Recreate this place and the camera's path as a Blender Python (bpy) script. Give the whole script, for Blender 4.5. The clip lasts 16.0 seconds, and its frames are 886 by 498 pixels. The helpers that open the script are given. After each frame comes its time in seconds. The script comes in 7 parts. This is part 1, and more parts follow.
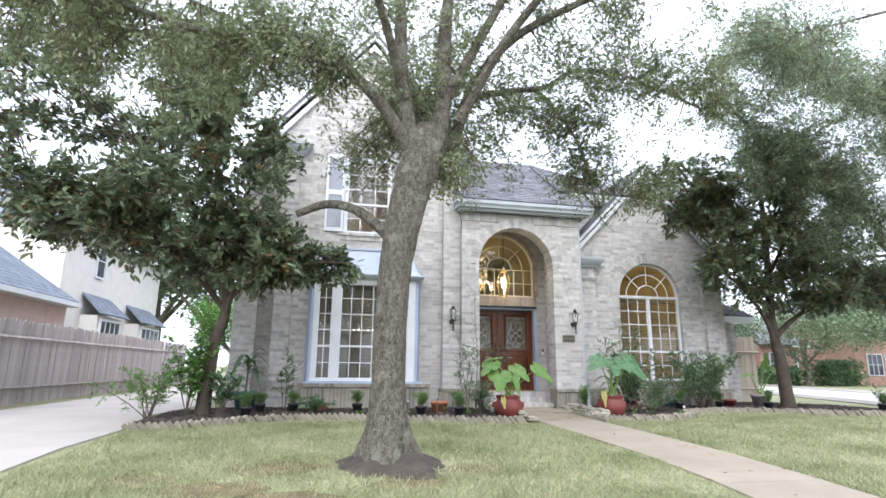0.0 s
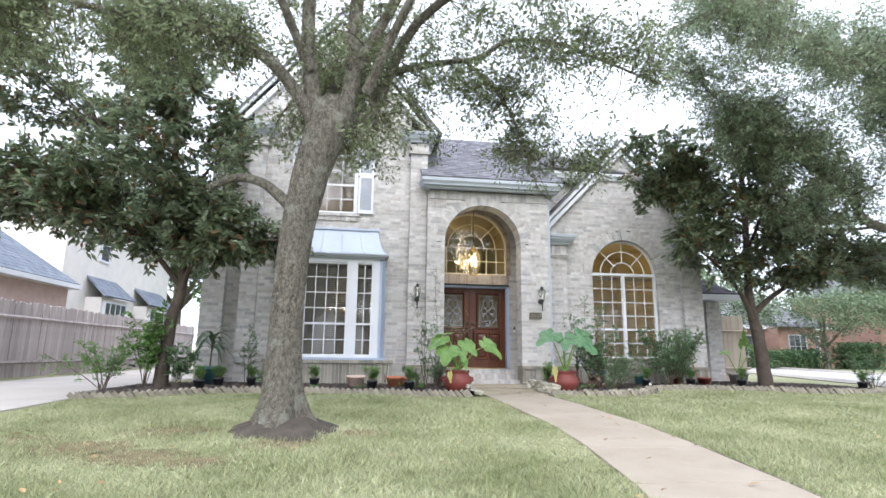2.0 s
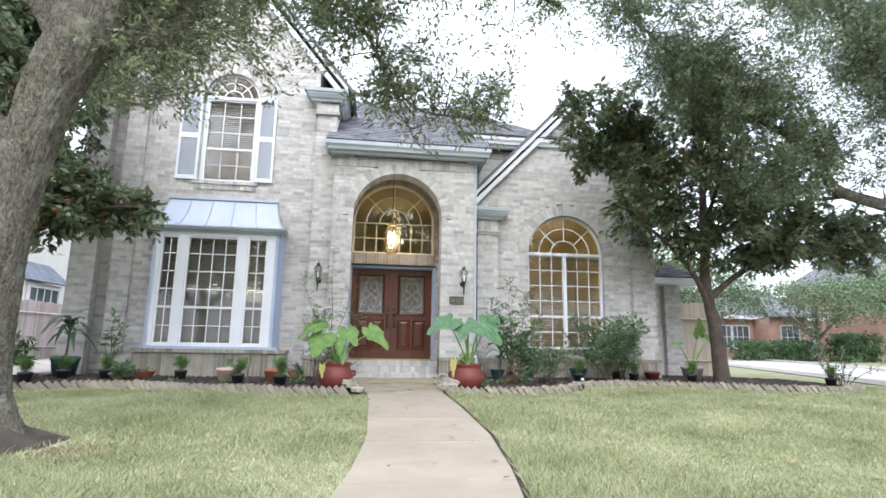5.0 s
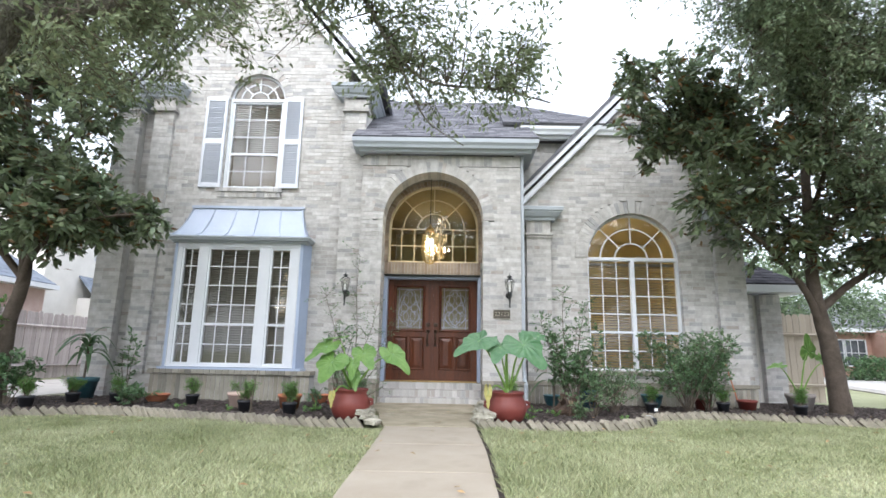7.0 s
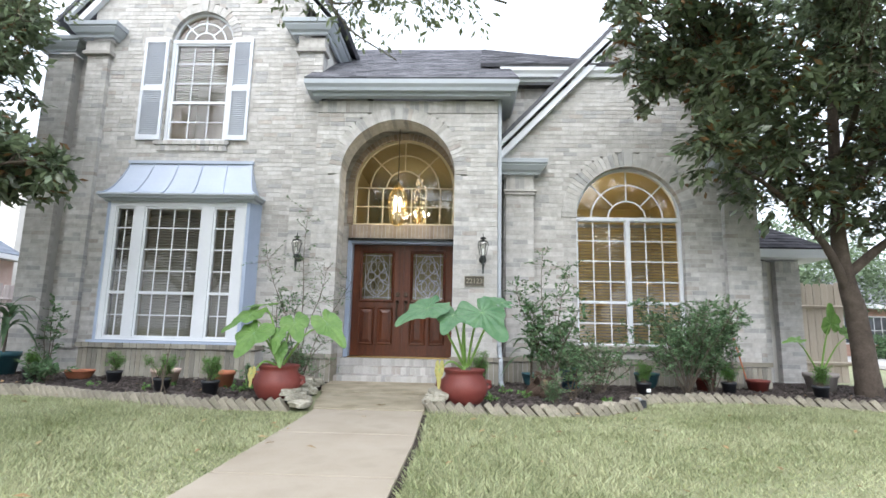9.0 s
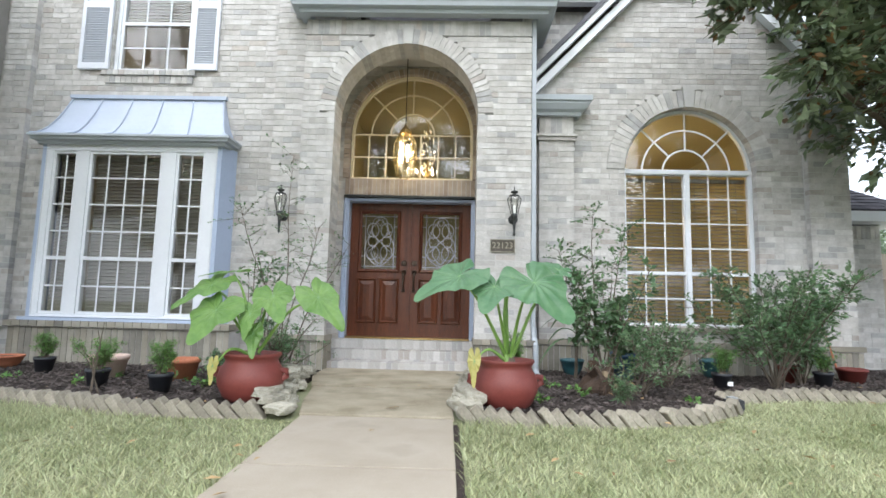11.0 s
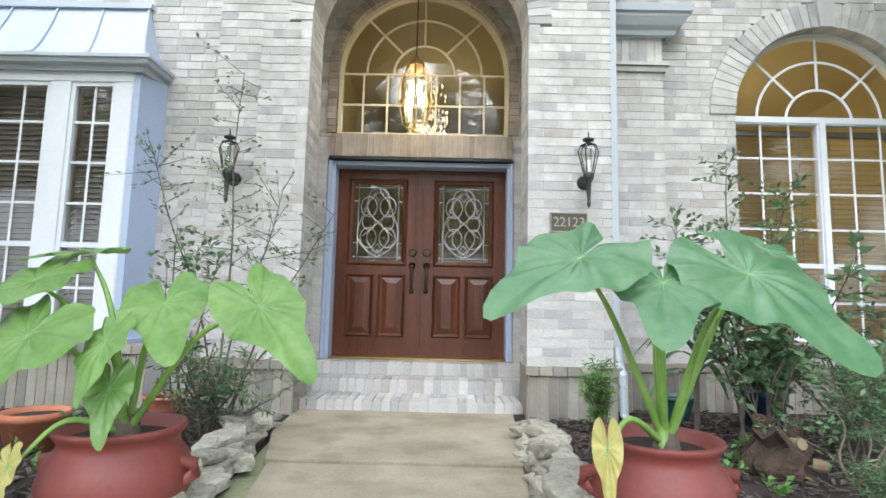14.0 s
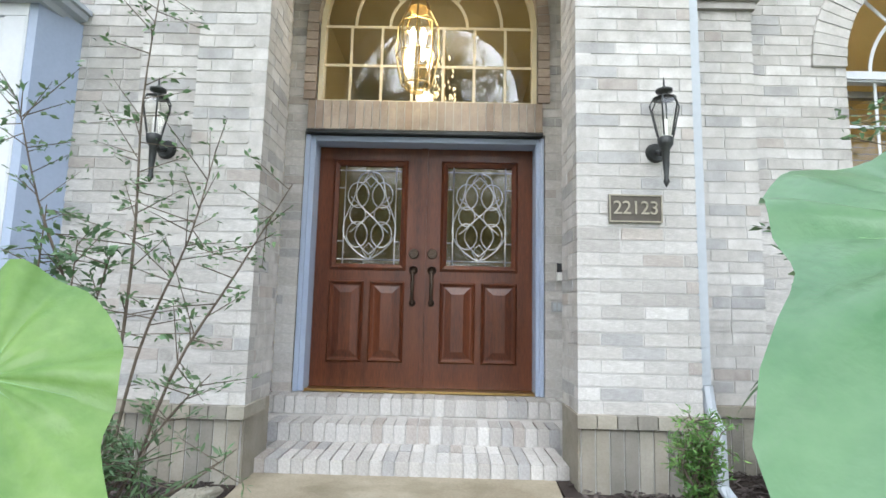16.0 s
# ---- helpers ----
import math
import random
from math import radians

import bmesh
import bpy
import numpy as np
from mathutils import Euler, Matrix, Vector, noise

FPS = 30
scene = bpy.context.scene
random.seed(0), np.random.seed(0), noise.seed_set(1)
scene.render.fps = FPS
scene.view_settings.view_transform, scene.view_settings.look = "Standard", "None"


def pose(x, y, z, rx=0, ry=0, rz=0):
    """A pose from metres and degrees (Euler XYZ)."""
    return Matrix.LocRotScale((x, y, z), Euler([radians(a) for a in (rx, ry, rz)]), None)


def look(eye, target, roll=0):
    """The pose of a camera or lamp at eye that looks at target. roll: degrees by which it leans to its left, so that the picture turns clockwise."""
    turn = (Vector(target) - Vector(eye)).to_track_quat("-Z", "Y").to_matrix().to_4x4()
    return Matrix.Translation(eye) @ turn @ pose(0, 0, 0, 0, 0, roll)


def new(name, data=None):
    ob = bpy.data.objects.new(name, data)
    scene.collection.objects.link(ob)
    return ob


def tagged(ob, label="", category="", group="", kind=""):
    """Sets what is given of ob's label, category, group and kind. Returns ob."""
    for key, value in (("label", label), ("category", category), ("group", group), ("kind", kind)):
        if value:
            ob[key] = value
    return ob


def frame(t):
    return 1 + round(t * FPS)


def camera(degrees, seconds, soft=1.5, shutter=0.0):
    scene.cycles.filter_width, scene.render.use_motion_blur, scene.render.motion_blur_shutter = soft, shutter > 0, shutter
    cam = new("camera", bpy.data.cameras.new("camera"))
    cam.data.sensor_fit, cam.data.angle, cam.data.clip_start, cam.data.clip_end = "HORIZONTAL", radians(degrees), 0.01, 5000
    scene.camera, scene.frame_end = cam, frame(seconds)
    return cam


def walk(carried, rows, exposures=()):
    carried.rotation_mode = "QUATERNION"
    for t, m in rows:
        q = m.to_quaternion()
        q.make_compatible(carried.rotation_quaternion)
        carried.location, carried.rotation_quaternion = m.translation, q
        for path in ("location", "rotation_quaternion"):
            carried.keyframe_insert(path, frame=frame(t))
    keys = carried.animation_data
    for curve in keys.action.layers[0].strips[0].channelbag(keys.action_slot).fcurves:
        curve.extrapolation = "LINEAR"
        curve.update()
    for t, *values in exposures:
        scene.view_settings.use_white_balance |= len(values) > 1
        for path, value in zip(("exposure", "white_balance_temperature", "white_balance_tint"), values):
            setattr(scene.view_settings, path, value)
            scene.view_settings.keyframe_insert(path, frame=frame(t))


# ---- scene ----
cam = camera(79.6, 16.0, soft=1.6)
METRES, EYE, TILT, LEAN, TURN = 12.8, 0.933, 0.0, 0.0, -11.2
ROWS = [
    (0.0, 0.0, 0.0, 0.0, -0.14, 12.59, -0.61),
    (0.5, 0.028, 0.0002, -0.0026, 1.91, 12.58, -0.65),
    (1.0, 0.0579, 0.0016, -0.0055, 3.26, 12.57, -0.67),
    (1.5, 0.0881, 0.0004, -0.0098, 3.33, 12.35, -0.66),
    (2.0, 0.1203, 0.0037, -0.0134, 3.09, 11.02, -0.69),
    (2.5, 0.1537, 0.0164, -0.014, 1.47, 10.48, -0.8),
    (3.0, 0.1811, 0.0334, -0.0162, 0.52, 10.18, -0.82),
    (3.5, 0.2084, 0.0546, -0.0138, 1.41, 10.14, -0.84),
    (4.0, 0.2361, 0.0851, -0.0132, 1.89, 10.05, -0.88),
    (6.5, 0.3019, 0.2294, -0.0042, 9.39, 10.03, -1.08),
    (7.0, 0.3124, 0.2589, -0.0015, 11.76, 11.24, -1.1),
    (7.5, 0.3247, 0.2835, -0.0023, 13.22, 12.17, -1.09),
    (8.0, 0.34, 0.3103, -0.0036, 13.75, 12.29, -1.1),
    (8.5, 0.3499, 0.3399, -0.0089, 13.43, 10.84, -1.14),
    (9.0, 0.3524, 0.37, -0.0078, 13.26, 8.98, -1.19),
    (11.5, 0.2794, 0.5209, -0.0067, 12.31, 6.33, -1.35),
    (12.0, 0.2651, 0.5493, -0.007, 12.06, 6.35, -1.31),
    (12.5, 0.2558, 0.5797, -0.0045, 11.95, 6.34, -1.33),
    (13.0, 0.2449, 0.6091, -0.0044, 11.81, 6.33, -1.37),
    (13.5, 0.2359, 0.6355, -0.0041, 11.63, 6.33, -1.34),
    (14.0, 0.2285, 0.6643, -0.0011, 11.57, 6.38, -1.31),
    (14.5, 0.2209, 0.692, 0.0008, 11.61, 6.49, -1.32),
    (15.0, 0.2134, 0.7159, 0.0031, 11.56, 6.73, -1.33),
    (15.5, 0.2069, 0.7423, 0.0046, 11.58, 6.76, -1.31),
    (16.0, 0.2023, 0.7622, 0.0061, 11.7, 7.0, -1.32),
]
walk(cam, [(t, pose(0, 0, EYE, TILT, LEAN, TURN) @ pose(METRES * x, METRES * y, METRES * z, 90 + pitch, roll, yaw)) for t, x, y, z, yaw, pitch, roll in ROWS],
     exposures=[(0.0, 1.74, 5950, 12), (9.0, 1.74, 6000, 9), (16.0, 2.07, 5850, 7)])


# ---- world and light: bright overcast ----
world = bpy.data.worlds.new("overcast_sky")
scene.world = world
world.use_nodes = True
wn, wl = world.node_tree.nodes, world.node_tree.links
wn.clear()
sky = wn.new("ShaderNodeTexSky")
sky.sky_type, sky.sun_disc = "NISHITA", False
sky.sun_elevation, sky.sun_rotation = radians(50), radians(200)
sky.air_density, sky.dust_density = 1.0, 4.0
cloud = wn.new("ShaderNodeMixRGB")
cloud.inputs[0].default_value = 0.78
cloud.inputs[2].default_value = (8.0, 8.2, 8.7, 1)
bg = wn.new("ShaderNodeBackground")
bg.inputs[1].default_value = 0.09
wo = wn.new("ShaderNodeOutputWorld")
wl.new(sky.outputs[0], cloud.inputs[1])
wl.new(cloud.outputs[0], bg.inputs[0])
wl.new(bg.outputs[0], wo.inputs[0])
sun = new("sun", bpy.data.lights.new("sun", "SUN"))
sun.data.energy, sun.data.angle, sun.data.color = 1.5, radians(75), (1.0, 0.96, 0.9)
sun.matrix_world = look((3, -8, 14), (5, 8, 0))

# ---- builder ----


class Mesh:
    """Collects faces for one mesh."""

    def __init__(self):
        self.v, self.f = [], []

    def add(self, verts, faces):
        n = len(self.v)
        self.v.extend(verts)
        self.f.extend([tuple(i + n for i in f) for f in faces])
        return self

    def box(self, x0, x1, y0, y1, z0, z1):
        return self.add([(x0, y0, z0), (x1, y0, z0), (x1, y1, z0), (x0, y1, z0), (x0, y0, z1), (x1, y0, z1), (x1, y1, z1), (x0, y1, z1)],
                        [(0, 3, 2, 1), (4, 5, 6, 7), (0, 1, 5, 4), (1, 2, 6, 5), (2, 3, 7, 6), (3, 0, 4, 7)])

    def obox(self, m, sx, sy, sz):
        """A box of that size about the pose m."""
        c = [m @ Vector((a * sx / 2, b * sy / 2, d * sz / 2)) for d in (-1, 1) for a, b in ((-1, -1), (1, -1), (1, 1), (-1, 1))]
        return self.add([tuple(p) for p in c], [(0, 3, 2, 1), (4, 5, 6, 7), (0, 1, 5, 4), (1, 2, 6, 5), (2, 3, 7, 6), (3, 0, 4, 7)])

    def prism(self, poly, a, b, axis="y"):
        """A polygon drawn out along an axis from a to b. poly: (x, z) for y, (y, z) for x, (x, y) for z."""
        def at(p, d):
            return {"y": (p[0], d, p[1]), "x": (d, p[0], p[1]), "z": (p[0], p[1], d)}[axis]
        n = len(poly)
        return self.add([at(p, a) for p in poly] + [at(p, b) for p in poly],
                        [tuple(range(n)), tuple(range(2 * n - 1, n - 1, -1))] + [(i, i + n, (i + 1) % n + n, (i + 1) % n) for i in range(n)])

    def tube(self, pts, radii, n=8, cap=True):
        pts = [Vector(p) for p in pts]
        if not hasattr(radii, "__len__"):
            radii = [radii] * len(pts)
        base = len(self.v)
        up = Vector((0.13, 0.31, 0.94))
        for i, p in enumerate(pts):
            d = (pts[min(i + 1, len(pts) - 1)] - pts[max(i - 1, 0)]).normalized()
            s = d.cross(up if abs(d.dot(up)) < 0.97 else Vector((1, 0, 0))).normalized()
            t = d.cross(s)
            for k in range(n):
                a = 2 * math.pi * k / n
                self.v.append(tuple(p + radii[i] * (math.cos(a) * s + math.sin(a) * t)))
        for i in range(len(pts) - 1):
            for k in range(n):
                a, b = base + i * n + k, base + i * n + (k + 1) % n
                self.f.append((a, b, b + n, a + n))
        if cap:
            self.f.append(tuple(base + k for k in range(n)))
            self.f.append(tuple(base + (len(pts) - 1) * n + k for k in reversed(range(n))))
        return self

    def lathe(self, profile, centre=(0, 0, 0), n=24):
        base = len(self.v)
        cx, cy, cz = centre
        for r, z in profile:
            for k in range(n):
                a = 2 * math.pi * k / n
                self.v.append((cx + r * math.cos(a), cy + r * math.sin(a), cz + z))
        for i in range(len(profile) - 1):
            for k in range(n):
                a, b = base + i * n + k, base + i * n + (k + 1) % n
                self.f.append((a, b, b + n, a + n))
        return self

    def arc(self, cx, cz, r, a0, a1, w, y0, y1, n=20):
        """A flat bar bent along an arc in a wall's plane."""
        base = len(self.v)
        for i in range(n + 1):
            a = radians(a0 + (a1 - a0) * i / n)
            for rr, y in ((r - w / 2, y0), (r + w / 2, y0), (r + w / 2, y1), (r - w / 2, y1)):
                self.v.append((cx + rr * math.cos(a), y, cz + rr * math.sin(a)))
        for i in range(n):
            for k in range(4):
                a, b = base + i * 4 + k, base + i * 4 + (k + 1) % 4
                self.f.append((a, b, b + 4, a + 4))
        self.f += [tuple(base + k for k in (3, 2, 1, 0)), tuple(base + n * 4 + k for k in range(4))]
        return self

    def data(self, name, material, smooth=False):
        me = bpy.data.meshes.new(name)
        me.from_pydata(self.v, [], self.f)
        me.materials.append(material)
        if smooth:
            me.polygons.foreach_set("use_smooth", [True] * len(me.polygons))
        me.update()
        return me


def thing(name, label, category, group="", kind="", at=(0, 0, 0)):
    ob = new(name)
    ob.empty_display_size = 0.1
    ob.matrix_world = Matrix.Translation(at)
    return tagged(ob, label, category, group, kind)


def part(name, m, material, parent=None, label="", smooth=False, kind=""):
    ob = new(name, m.data(name, material, smooth))
    if parent is not None:
        ob.parent = parent
    return tagged(ob, label, kind=kind)


def soften(ob, width=0.01, segments=2):
    b = ob.modifiers.new("bevel", "BEVEL")
    b.width, b.segments, b.limit_method = width, segments, "ANGLE"
    return ob


def piece(name, me, parent, m):
    ob = new(name, me)
    ob.parent = parent
    ob.matrix_local = m
    return ob


def mesh_of(name, verts, faces, material, smooth=False):
    """A mesh of equal-sided faces from arrays."""
    me = bpy.data.meshes.new(name)
    k = faces.shape[1]
    me.vertices.add(len(verts))
    me.vertices.foreach_set("co", verts.astype(np.float32).ravel())
    me.loops.add(faces.size)
    me.loops.foreach_set("vertex_index", faces.astype(np.int32).ravel())
    me.polygons.add(len(faces))
    me.polygons.foreach_set("loop_start", np.arange(0, faces.size, k, dtype=np.int32))
    if smooth:
        me.polygons.foreach_set("use_smooth", np.ones(len(faces), dtype=bool))
    me.materials.append(material)
    me.update(calc_edges=True)
    return me


# ---- materials ----


def surface(name, dark, light, scale=3.0, fine=60.0, rough=0.7, bump=0.15, metal=0.0, vary=0.0, piecewise=False, stretch=(1, 1, 1), spec=0.5,
            fine_mix=0.35, through_light=0.0, hue=0.0, distance=0.004, spots=None, tint=None):
    m = bpy.data.materials.new(name)
    m.use_nodes = True
    N, L = m.node_tree.nodes, m.node_tree.links
    p = N["Principled BSDF"]
    p.inputs["Roughness"].default_value, p.inputs["Metallic"].default_value = rough, metal
    p.inputs["Specular IOR Level"].default_value = spec
    co = N.new("ShaderNodeTexCoord")
    mp = N.new("ShaderNodeMapping")
    mp.inputs["Scale"].default_value = stretch
    L.new(co.outputs["Object"], mp.inputs[0])
    big, small = N.new("ShaderNodeTexNoise"), N.new("ShaderNodeTexNoise")
    for node, s, d in ((big, scale, 5), (small, fine, 4)):
        node.inputs["Scale"].default_value, node.inputs["Detail"].default_value = s, d
        node.inputs["Roughness"].default_value = 0.6
        L.new(mp.outputs[0], node.inputs["Vector"])
    mixf = N.new("ShaderNodeMix")
    mixf.inputs[0].default_value = fine_mix
    L.new(big.outputs["Fac"], mixf.inputs[2])
    L.new(small.outputs["Fac"], mixf.inputs[3])
    ramp = N.new("ShaderNodeValToRGB")
    ramp.color_ramp.elements[0].position, ramp.color_ramp.elements[1].position = 0.32, 0.68
    ramp.color_ramp.elements[0].color, ramp.color_ramp.elements[1].color = (*dark, 1), (*light, 1)
    L.new(mixf.outputs[0], ramp.inputs[0])
    colour = ramp.outputs[0]
    if vary:
        if piecewise:
            rnd = N.new("ShaderNodeObjectInfo").outputs["Random"]
        else:
            rnd = N.new("ShaderNodeNewGeometry").outputs["Random Per Island"]
        if tint:
            pick = N.new("ShaderNodeValToRGB")
            pick.color_ramp.interpolation = "CONSTANT"
            while len(pick.color_ramp.elements) < len(tint):
                pick.color_ramp.elements.new(0.5)
            for e, (pos, c) in zip(pick.color_ramp.elements, tint):
                e.position, e.color = pos, (*c, 1)
            L.new(rnd, pick.inputs[0])
            mul = N.new("ShaderNodeMixRGB")
            mul.blend_type = "MULTIPLY"
            mul.inputs[0].default_value = 1.0
            L.new(colour, mul.inputs[1])
            L.new(pick.outputs[0], mul.inputs[2])
            colour = mul.outputs[0]
        scr = N.new("ShaderNodeMath")
        scr.operation = "MULTIPLY"
        scr.inputs[1].default_value = 7.31
        L.new(rnd, scr.inputs[0])
        frac = N.new("ShaderNodeMath")
        frac.operation = "FRACT"
        L.new(scr.outputs[0], frac.inputs[0])
        span = N.new("ShaderNodeMapRange")
        span.inputs[3].default_value, span.inputs[4].default_value = 1 - vary, 1 + vary
        L.new(frac.outputs[0], span.inputs[0])
        hsv = N.new("ShaderNodeHueSaturation")
        L.new(span.outputs[0], hsv.inputs["Value"])
        if hue:
            hs = N.new("ShaderNodeMapRange")
            hs.inputs[3].default_value, hs.inputs[4].default_value = 0.5 - hue, 0.5 + hue
            L.new(rnd, hs.inputs[0])
            L.new(hs.outputs[0], hsv.inputs["Hue"])
        L.new(colour, hsv.inputs["Color"])
        colour = hsv.outputs[0]
    if spots:
        sp = N.new("ShaderNodeTexNoise")
        sp.inputs["Scale"].default_value, sp.inputs["Detail"].default_value = spots[0], 8
        L.new(co.outputs["Object"], sp.inputs["Vector"])
        cut = N.new("ShaderNodeMapRange")
        cut.inputs[1].default_value, cut.inputs[2].default_value = spots[1], spots[1] + 0.1
        cut.inputs[4].default_value = spots[2]
        L.new(sp.outputs["Fac"], cut.inputs[0])
        over = N.new("ShaderNodeMixRGB")
        over.inputs[2].default_value = (*spots[3], 1)
        L.new(cut.outputs[0], over.inputs[0])
        L.new(colour, over.inputs[1])
        colour = over.outputs[0]
    L.new(colour, p.inputs["Base Color"])
    if bump:
        b = N.new("ShaderNodeBump")
        b.inputs["Strength"].default_value, b.inputs["Distance"].default_value = bump, distance
        L.new(small.outputs["Fac"], b.inputs["Height"])
        L.new(b.outputs[0], p.inputs["Normal"])
    if through_light:
        tr, mx = N.new("ShaderNodeBsdfTranslucent"), N.new("ShaderNodeMixShader")
        mx.inputs[0].default_value = through_light
        L.new(colour, tr.inputs[0])
        L.new(p.outputs[0], mx.inputs[1])
        L.new(tr.outputs[0], mx.inputs[2])
        L.new(mx.outputs[0], N["Material Output"].inputs[0])
    return m


def glow(name, colour, strength):
    m = bpy.data.materials.new(name)
    m.use_nodes = True
    p = m.node_tree.nodes["Principled BSDF"]
    p.inputs["Base Color"].default_value = (*colour, 1)
    p.inputs["Emission Color"].default_value, p.inputs["Emission Strength"].default_value = (*colour, 1), strength
    return m


def glass(name, tint=(1, 1, 1), rough=0.0, wavy=0.0, even=0.0, ior=1.7):
    m = bpy.data.materials.new(name)
    m.use_nodes = True
    N, L = m.node_tree.nodes, m.node_tree.links
    N.remove(N["Principled BSDF"])
    tr, gl, mx, fr = N.new("ShaderNodeBsdfTransparent"), N.new("ShaderNodeBsdfGlossy"), N.new("ShaderNodeMixShader"), N.new("ShaderNodeFresnel")
    tr.inputs[0].default_value = (*tint, 1)
    gl.inputs["Roughness"].default_value = rough
    fr.inputs[0].default_value = ior
    if wavy:
        nz, b = N.new("ShaderNodeTexNoise"), N.new("ShaderNodeBump")
        nz.inputs["Scale"].default_value = 14
        b.inputs["Strength"].default_value, b.inputs["Distance"].default_value = wavy, 0.01
        L.new(nz.outputs["Fac"], b.inputs["Height"])
        L.new(b.outputs[0], gl.inputs["Normal"])
    if even:
        mx.inputs[0].default_value = even
    else:
        L.new(fr.outputs[0], mx.inputs[0])
    L.new(tr.outputs[0], mx.inputs[1])
    L.new(gl.outputs[0], mx.inputs[2])
    L.new(mx.outputs[0], N["Material Output"].inputs[0])
    return m


BRICK_TINT = [(0.0, (1.06, 1.045, 1.02)), (0.34, (0.95, 0.93, 0.90)), (0.57, (0.85, 0.825, 0.795)), (0.68, (1.13, 1.12, 1.10)), (0.86, (0.78, 0.78, 0.785)), (0.95, (0.88, 0.82, 0.77))]
BRICK = dict(dark=(0.365, 0.355, 0.345), light=(0.56, 0.553, 0.547), scale=9, fine=90, rough=0.88, bump=0.45, vary=0.08, spec=0.25, tint=BRICK_TINT, fine_mix=0.25)
brick_mat = surface("whitewashed_brick", **BRICK)
brick_one = surface("whitewashed_brick_single", piecewise=True, **BRICK)
mortar_mat = surface("mortar", (0.43, 0.42, 0.405), (0.54, 0.53, 0.515), 5, 120, 0.95, 0.4, spec=0.2)
plinth_mat = surface("plinth_brick", (0.24, 0.225, 0.185), (0.38, 0.355, 0.305), 5, 70, 0.9, 0.4, vary=0.12, spec=0.25,
                     tint=[(0, (1, 1, 1)), (0.5, (0.88, 0.86, 0.84)), (0.85, (0.7, 0.7, 0.72))])
lintel_mat = surface("lintel_brick", (0.28, 0.23, 0.19), (0.45, 0.39, 0.335), 6, 80, 0.88, 0.4, vary=0.1, spec=0.25,
                     tint=[(0, (1, 1, 1)), (0.5, (0.84, 0.80, 0.78)), (0.8, (1.12, 1.1, 1.08))])
white_paint = surface("white_paint", (0.62, 0.64, 0.68), (0.70, 0.72, 0.75), 2, 40, 0.45, 0.05)
blue_paint = surface("pale_blue_paint", (0.33, 0.39, 0.52), (0.40, 0.465, 0.60), 2, 40, 0.5, 0.05)
metal_roof = surface("pale_blue_metal", (0.37, 0.42, 0.525), (0.44, 0.495, 0.595), 1.5, 30, 0.5, 0.04)
trim_paint = surface("grey_blue_trim", (0.37, 0.40, 0.44), (0.44, 0.475, 0.515), 2, 40, 0.5, 0.05)
shutter_paint = surface("shutter_paint", (0.58, 0.60, 0.66), (0.66, 0.685, 0.74), 2, 40, 0.5, 0.05)
shingle_mat = surface("grey_shingle", (0.10, 0.10, 0.115), (0.21, 0.21, 0.23), 4, 120, 0.95, 0.5, vary=0.25, spec=0.2)
dark_shingle = surface("dark_shingle", (0.045, 0.042, 0.05), (0.10, 0.095, 0.105), 4, 120, 0.95, 0.5, vary=0.25, spec=0.2)
door_wood = surface("mahogany", (0.034, 0.0095, 0.0045), (0.15, 0.045, 0.018), 2.2, 26, 0.32, 0.08, stretch=(5, 5, 0.5), fine_mix=0.5)
bronze = surface("aged_bronze", (0.045, 0.033, 0.025), (0.11, 0.08, 0.06), 12, 80, 0.4, 0.1, metal=0.8)
brass = surface("brass", (0.50, 0.34, 0.12), (0.66, 0.48, 0.2), 10, 60, 0.28, 0.05, metal=1.0)
black_metal = surface("black_metal", (0.02, 0.022, 0.022), (0.05, 0.053, 0.052), 10, 80, 0.45, 0.1, metal=0.4)
concrete = surface("concrete_walk", (0.27, 0.23, 0.18), (0.39, 0.345, 0.285), 1.1, 160, 0.92, 0.3, spec=0.25, spots=(2.2, 0.58, 0.35, (0.21, 0.18, 0.14)))
drive_mat = surface("driveway_concrete", (0.35, 0.325, 0.30), (0.48, 0.45, 0.42), 0.5, 120, 0.92, 0.2, spec=0.25)
old_concrete = surface("mossy_concrete", (0.22, 0.185, 0.13), (0.40, 0.355, 0.275), 2.2, 90, 0.93, 0.4, spec=0.2, spots=(3.0, 0.54, 0.35, (0.15, 0.13, 0.08)))
dead_thatch = surface("dead_thatch", (0.09, 0.07, 0.04), (0.24, 0.20, 0.12), 4, 60, 0.95, 0.6, spec=0.15, distance=0.02)
lawn_soil = surface("lawn_soil", (0.17, 0.18, 0.09), (0.34, 0.345, 0.225), 0.9, 60, 0.95, 0.6, spec=0.15, fine_mix=0.45, distance=0.02)
mulch_soil = surface("mulch_soil", (0.022, 0.017, 0.015), (0.07, 0.055, 0.048), 5, 80, 0.95, 0.8, spec=0.2, distance=0.02)
chip_mat = surface("mulch_chip", (0.032, 0.026, 0.025), (0.145, 0.12, 0.11), 8, 90, 0.92, 0.4, vary=0.5, spec=0.25)
paver_mat = surface("edging_brick", (0.19, 0.17, 0.13), (0.38, 0.345, 0.285), 6, 70, 0.93, 0.5, vary=0.2, piecewise=True, spec=0.2, spots=(9, 0.56, 0.45, (0.13, 0.125, 0.08)))
stone_mat = surface("rough_limestone", (0.27, 0.25, 0.195), (0.56, 0.53, 0.45), 5, 45, 0.93, 0.7, vary=0.2, piecewise=True, spec=0.2, distance=0.015, spots=(7, 0.56, 0.4, (0.12, 0.12, 0.07)))
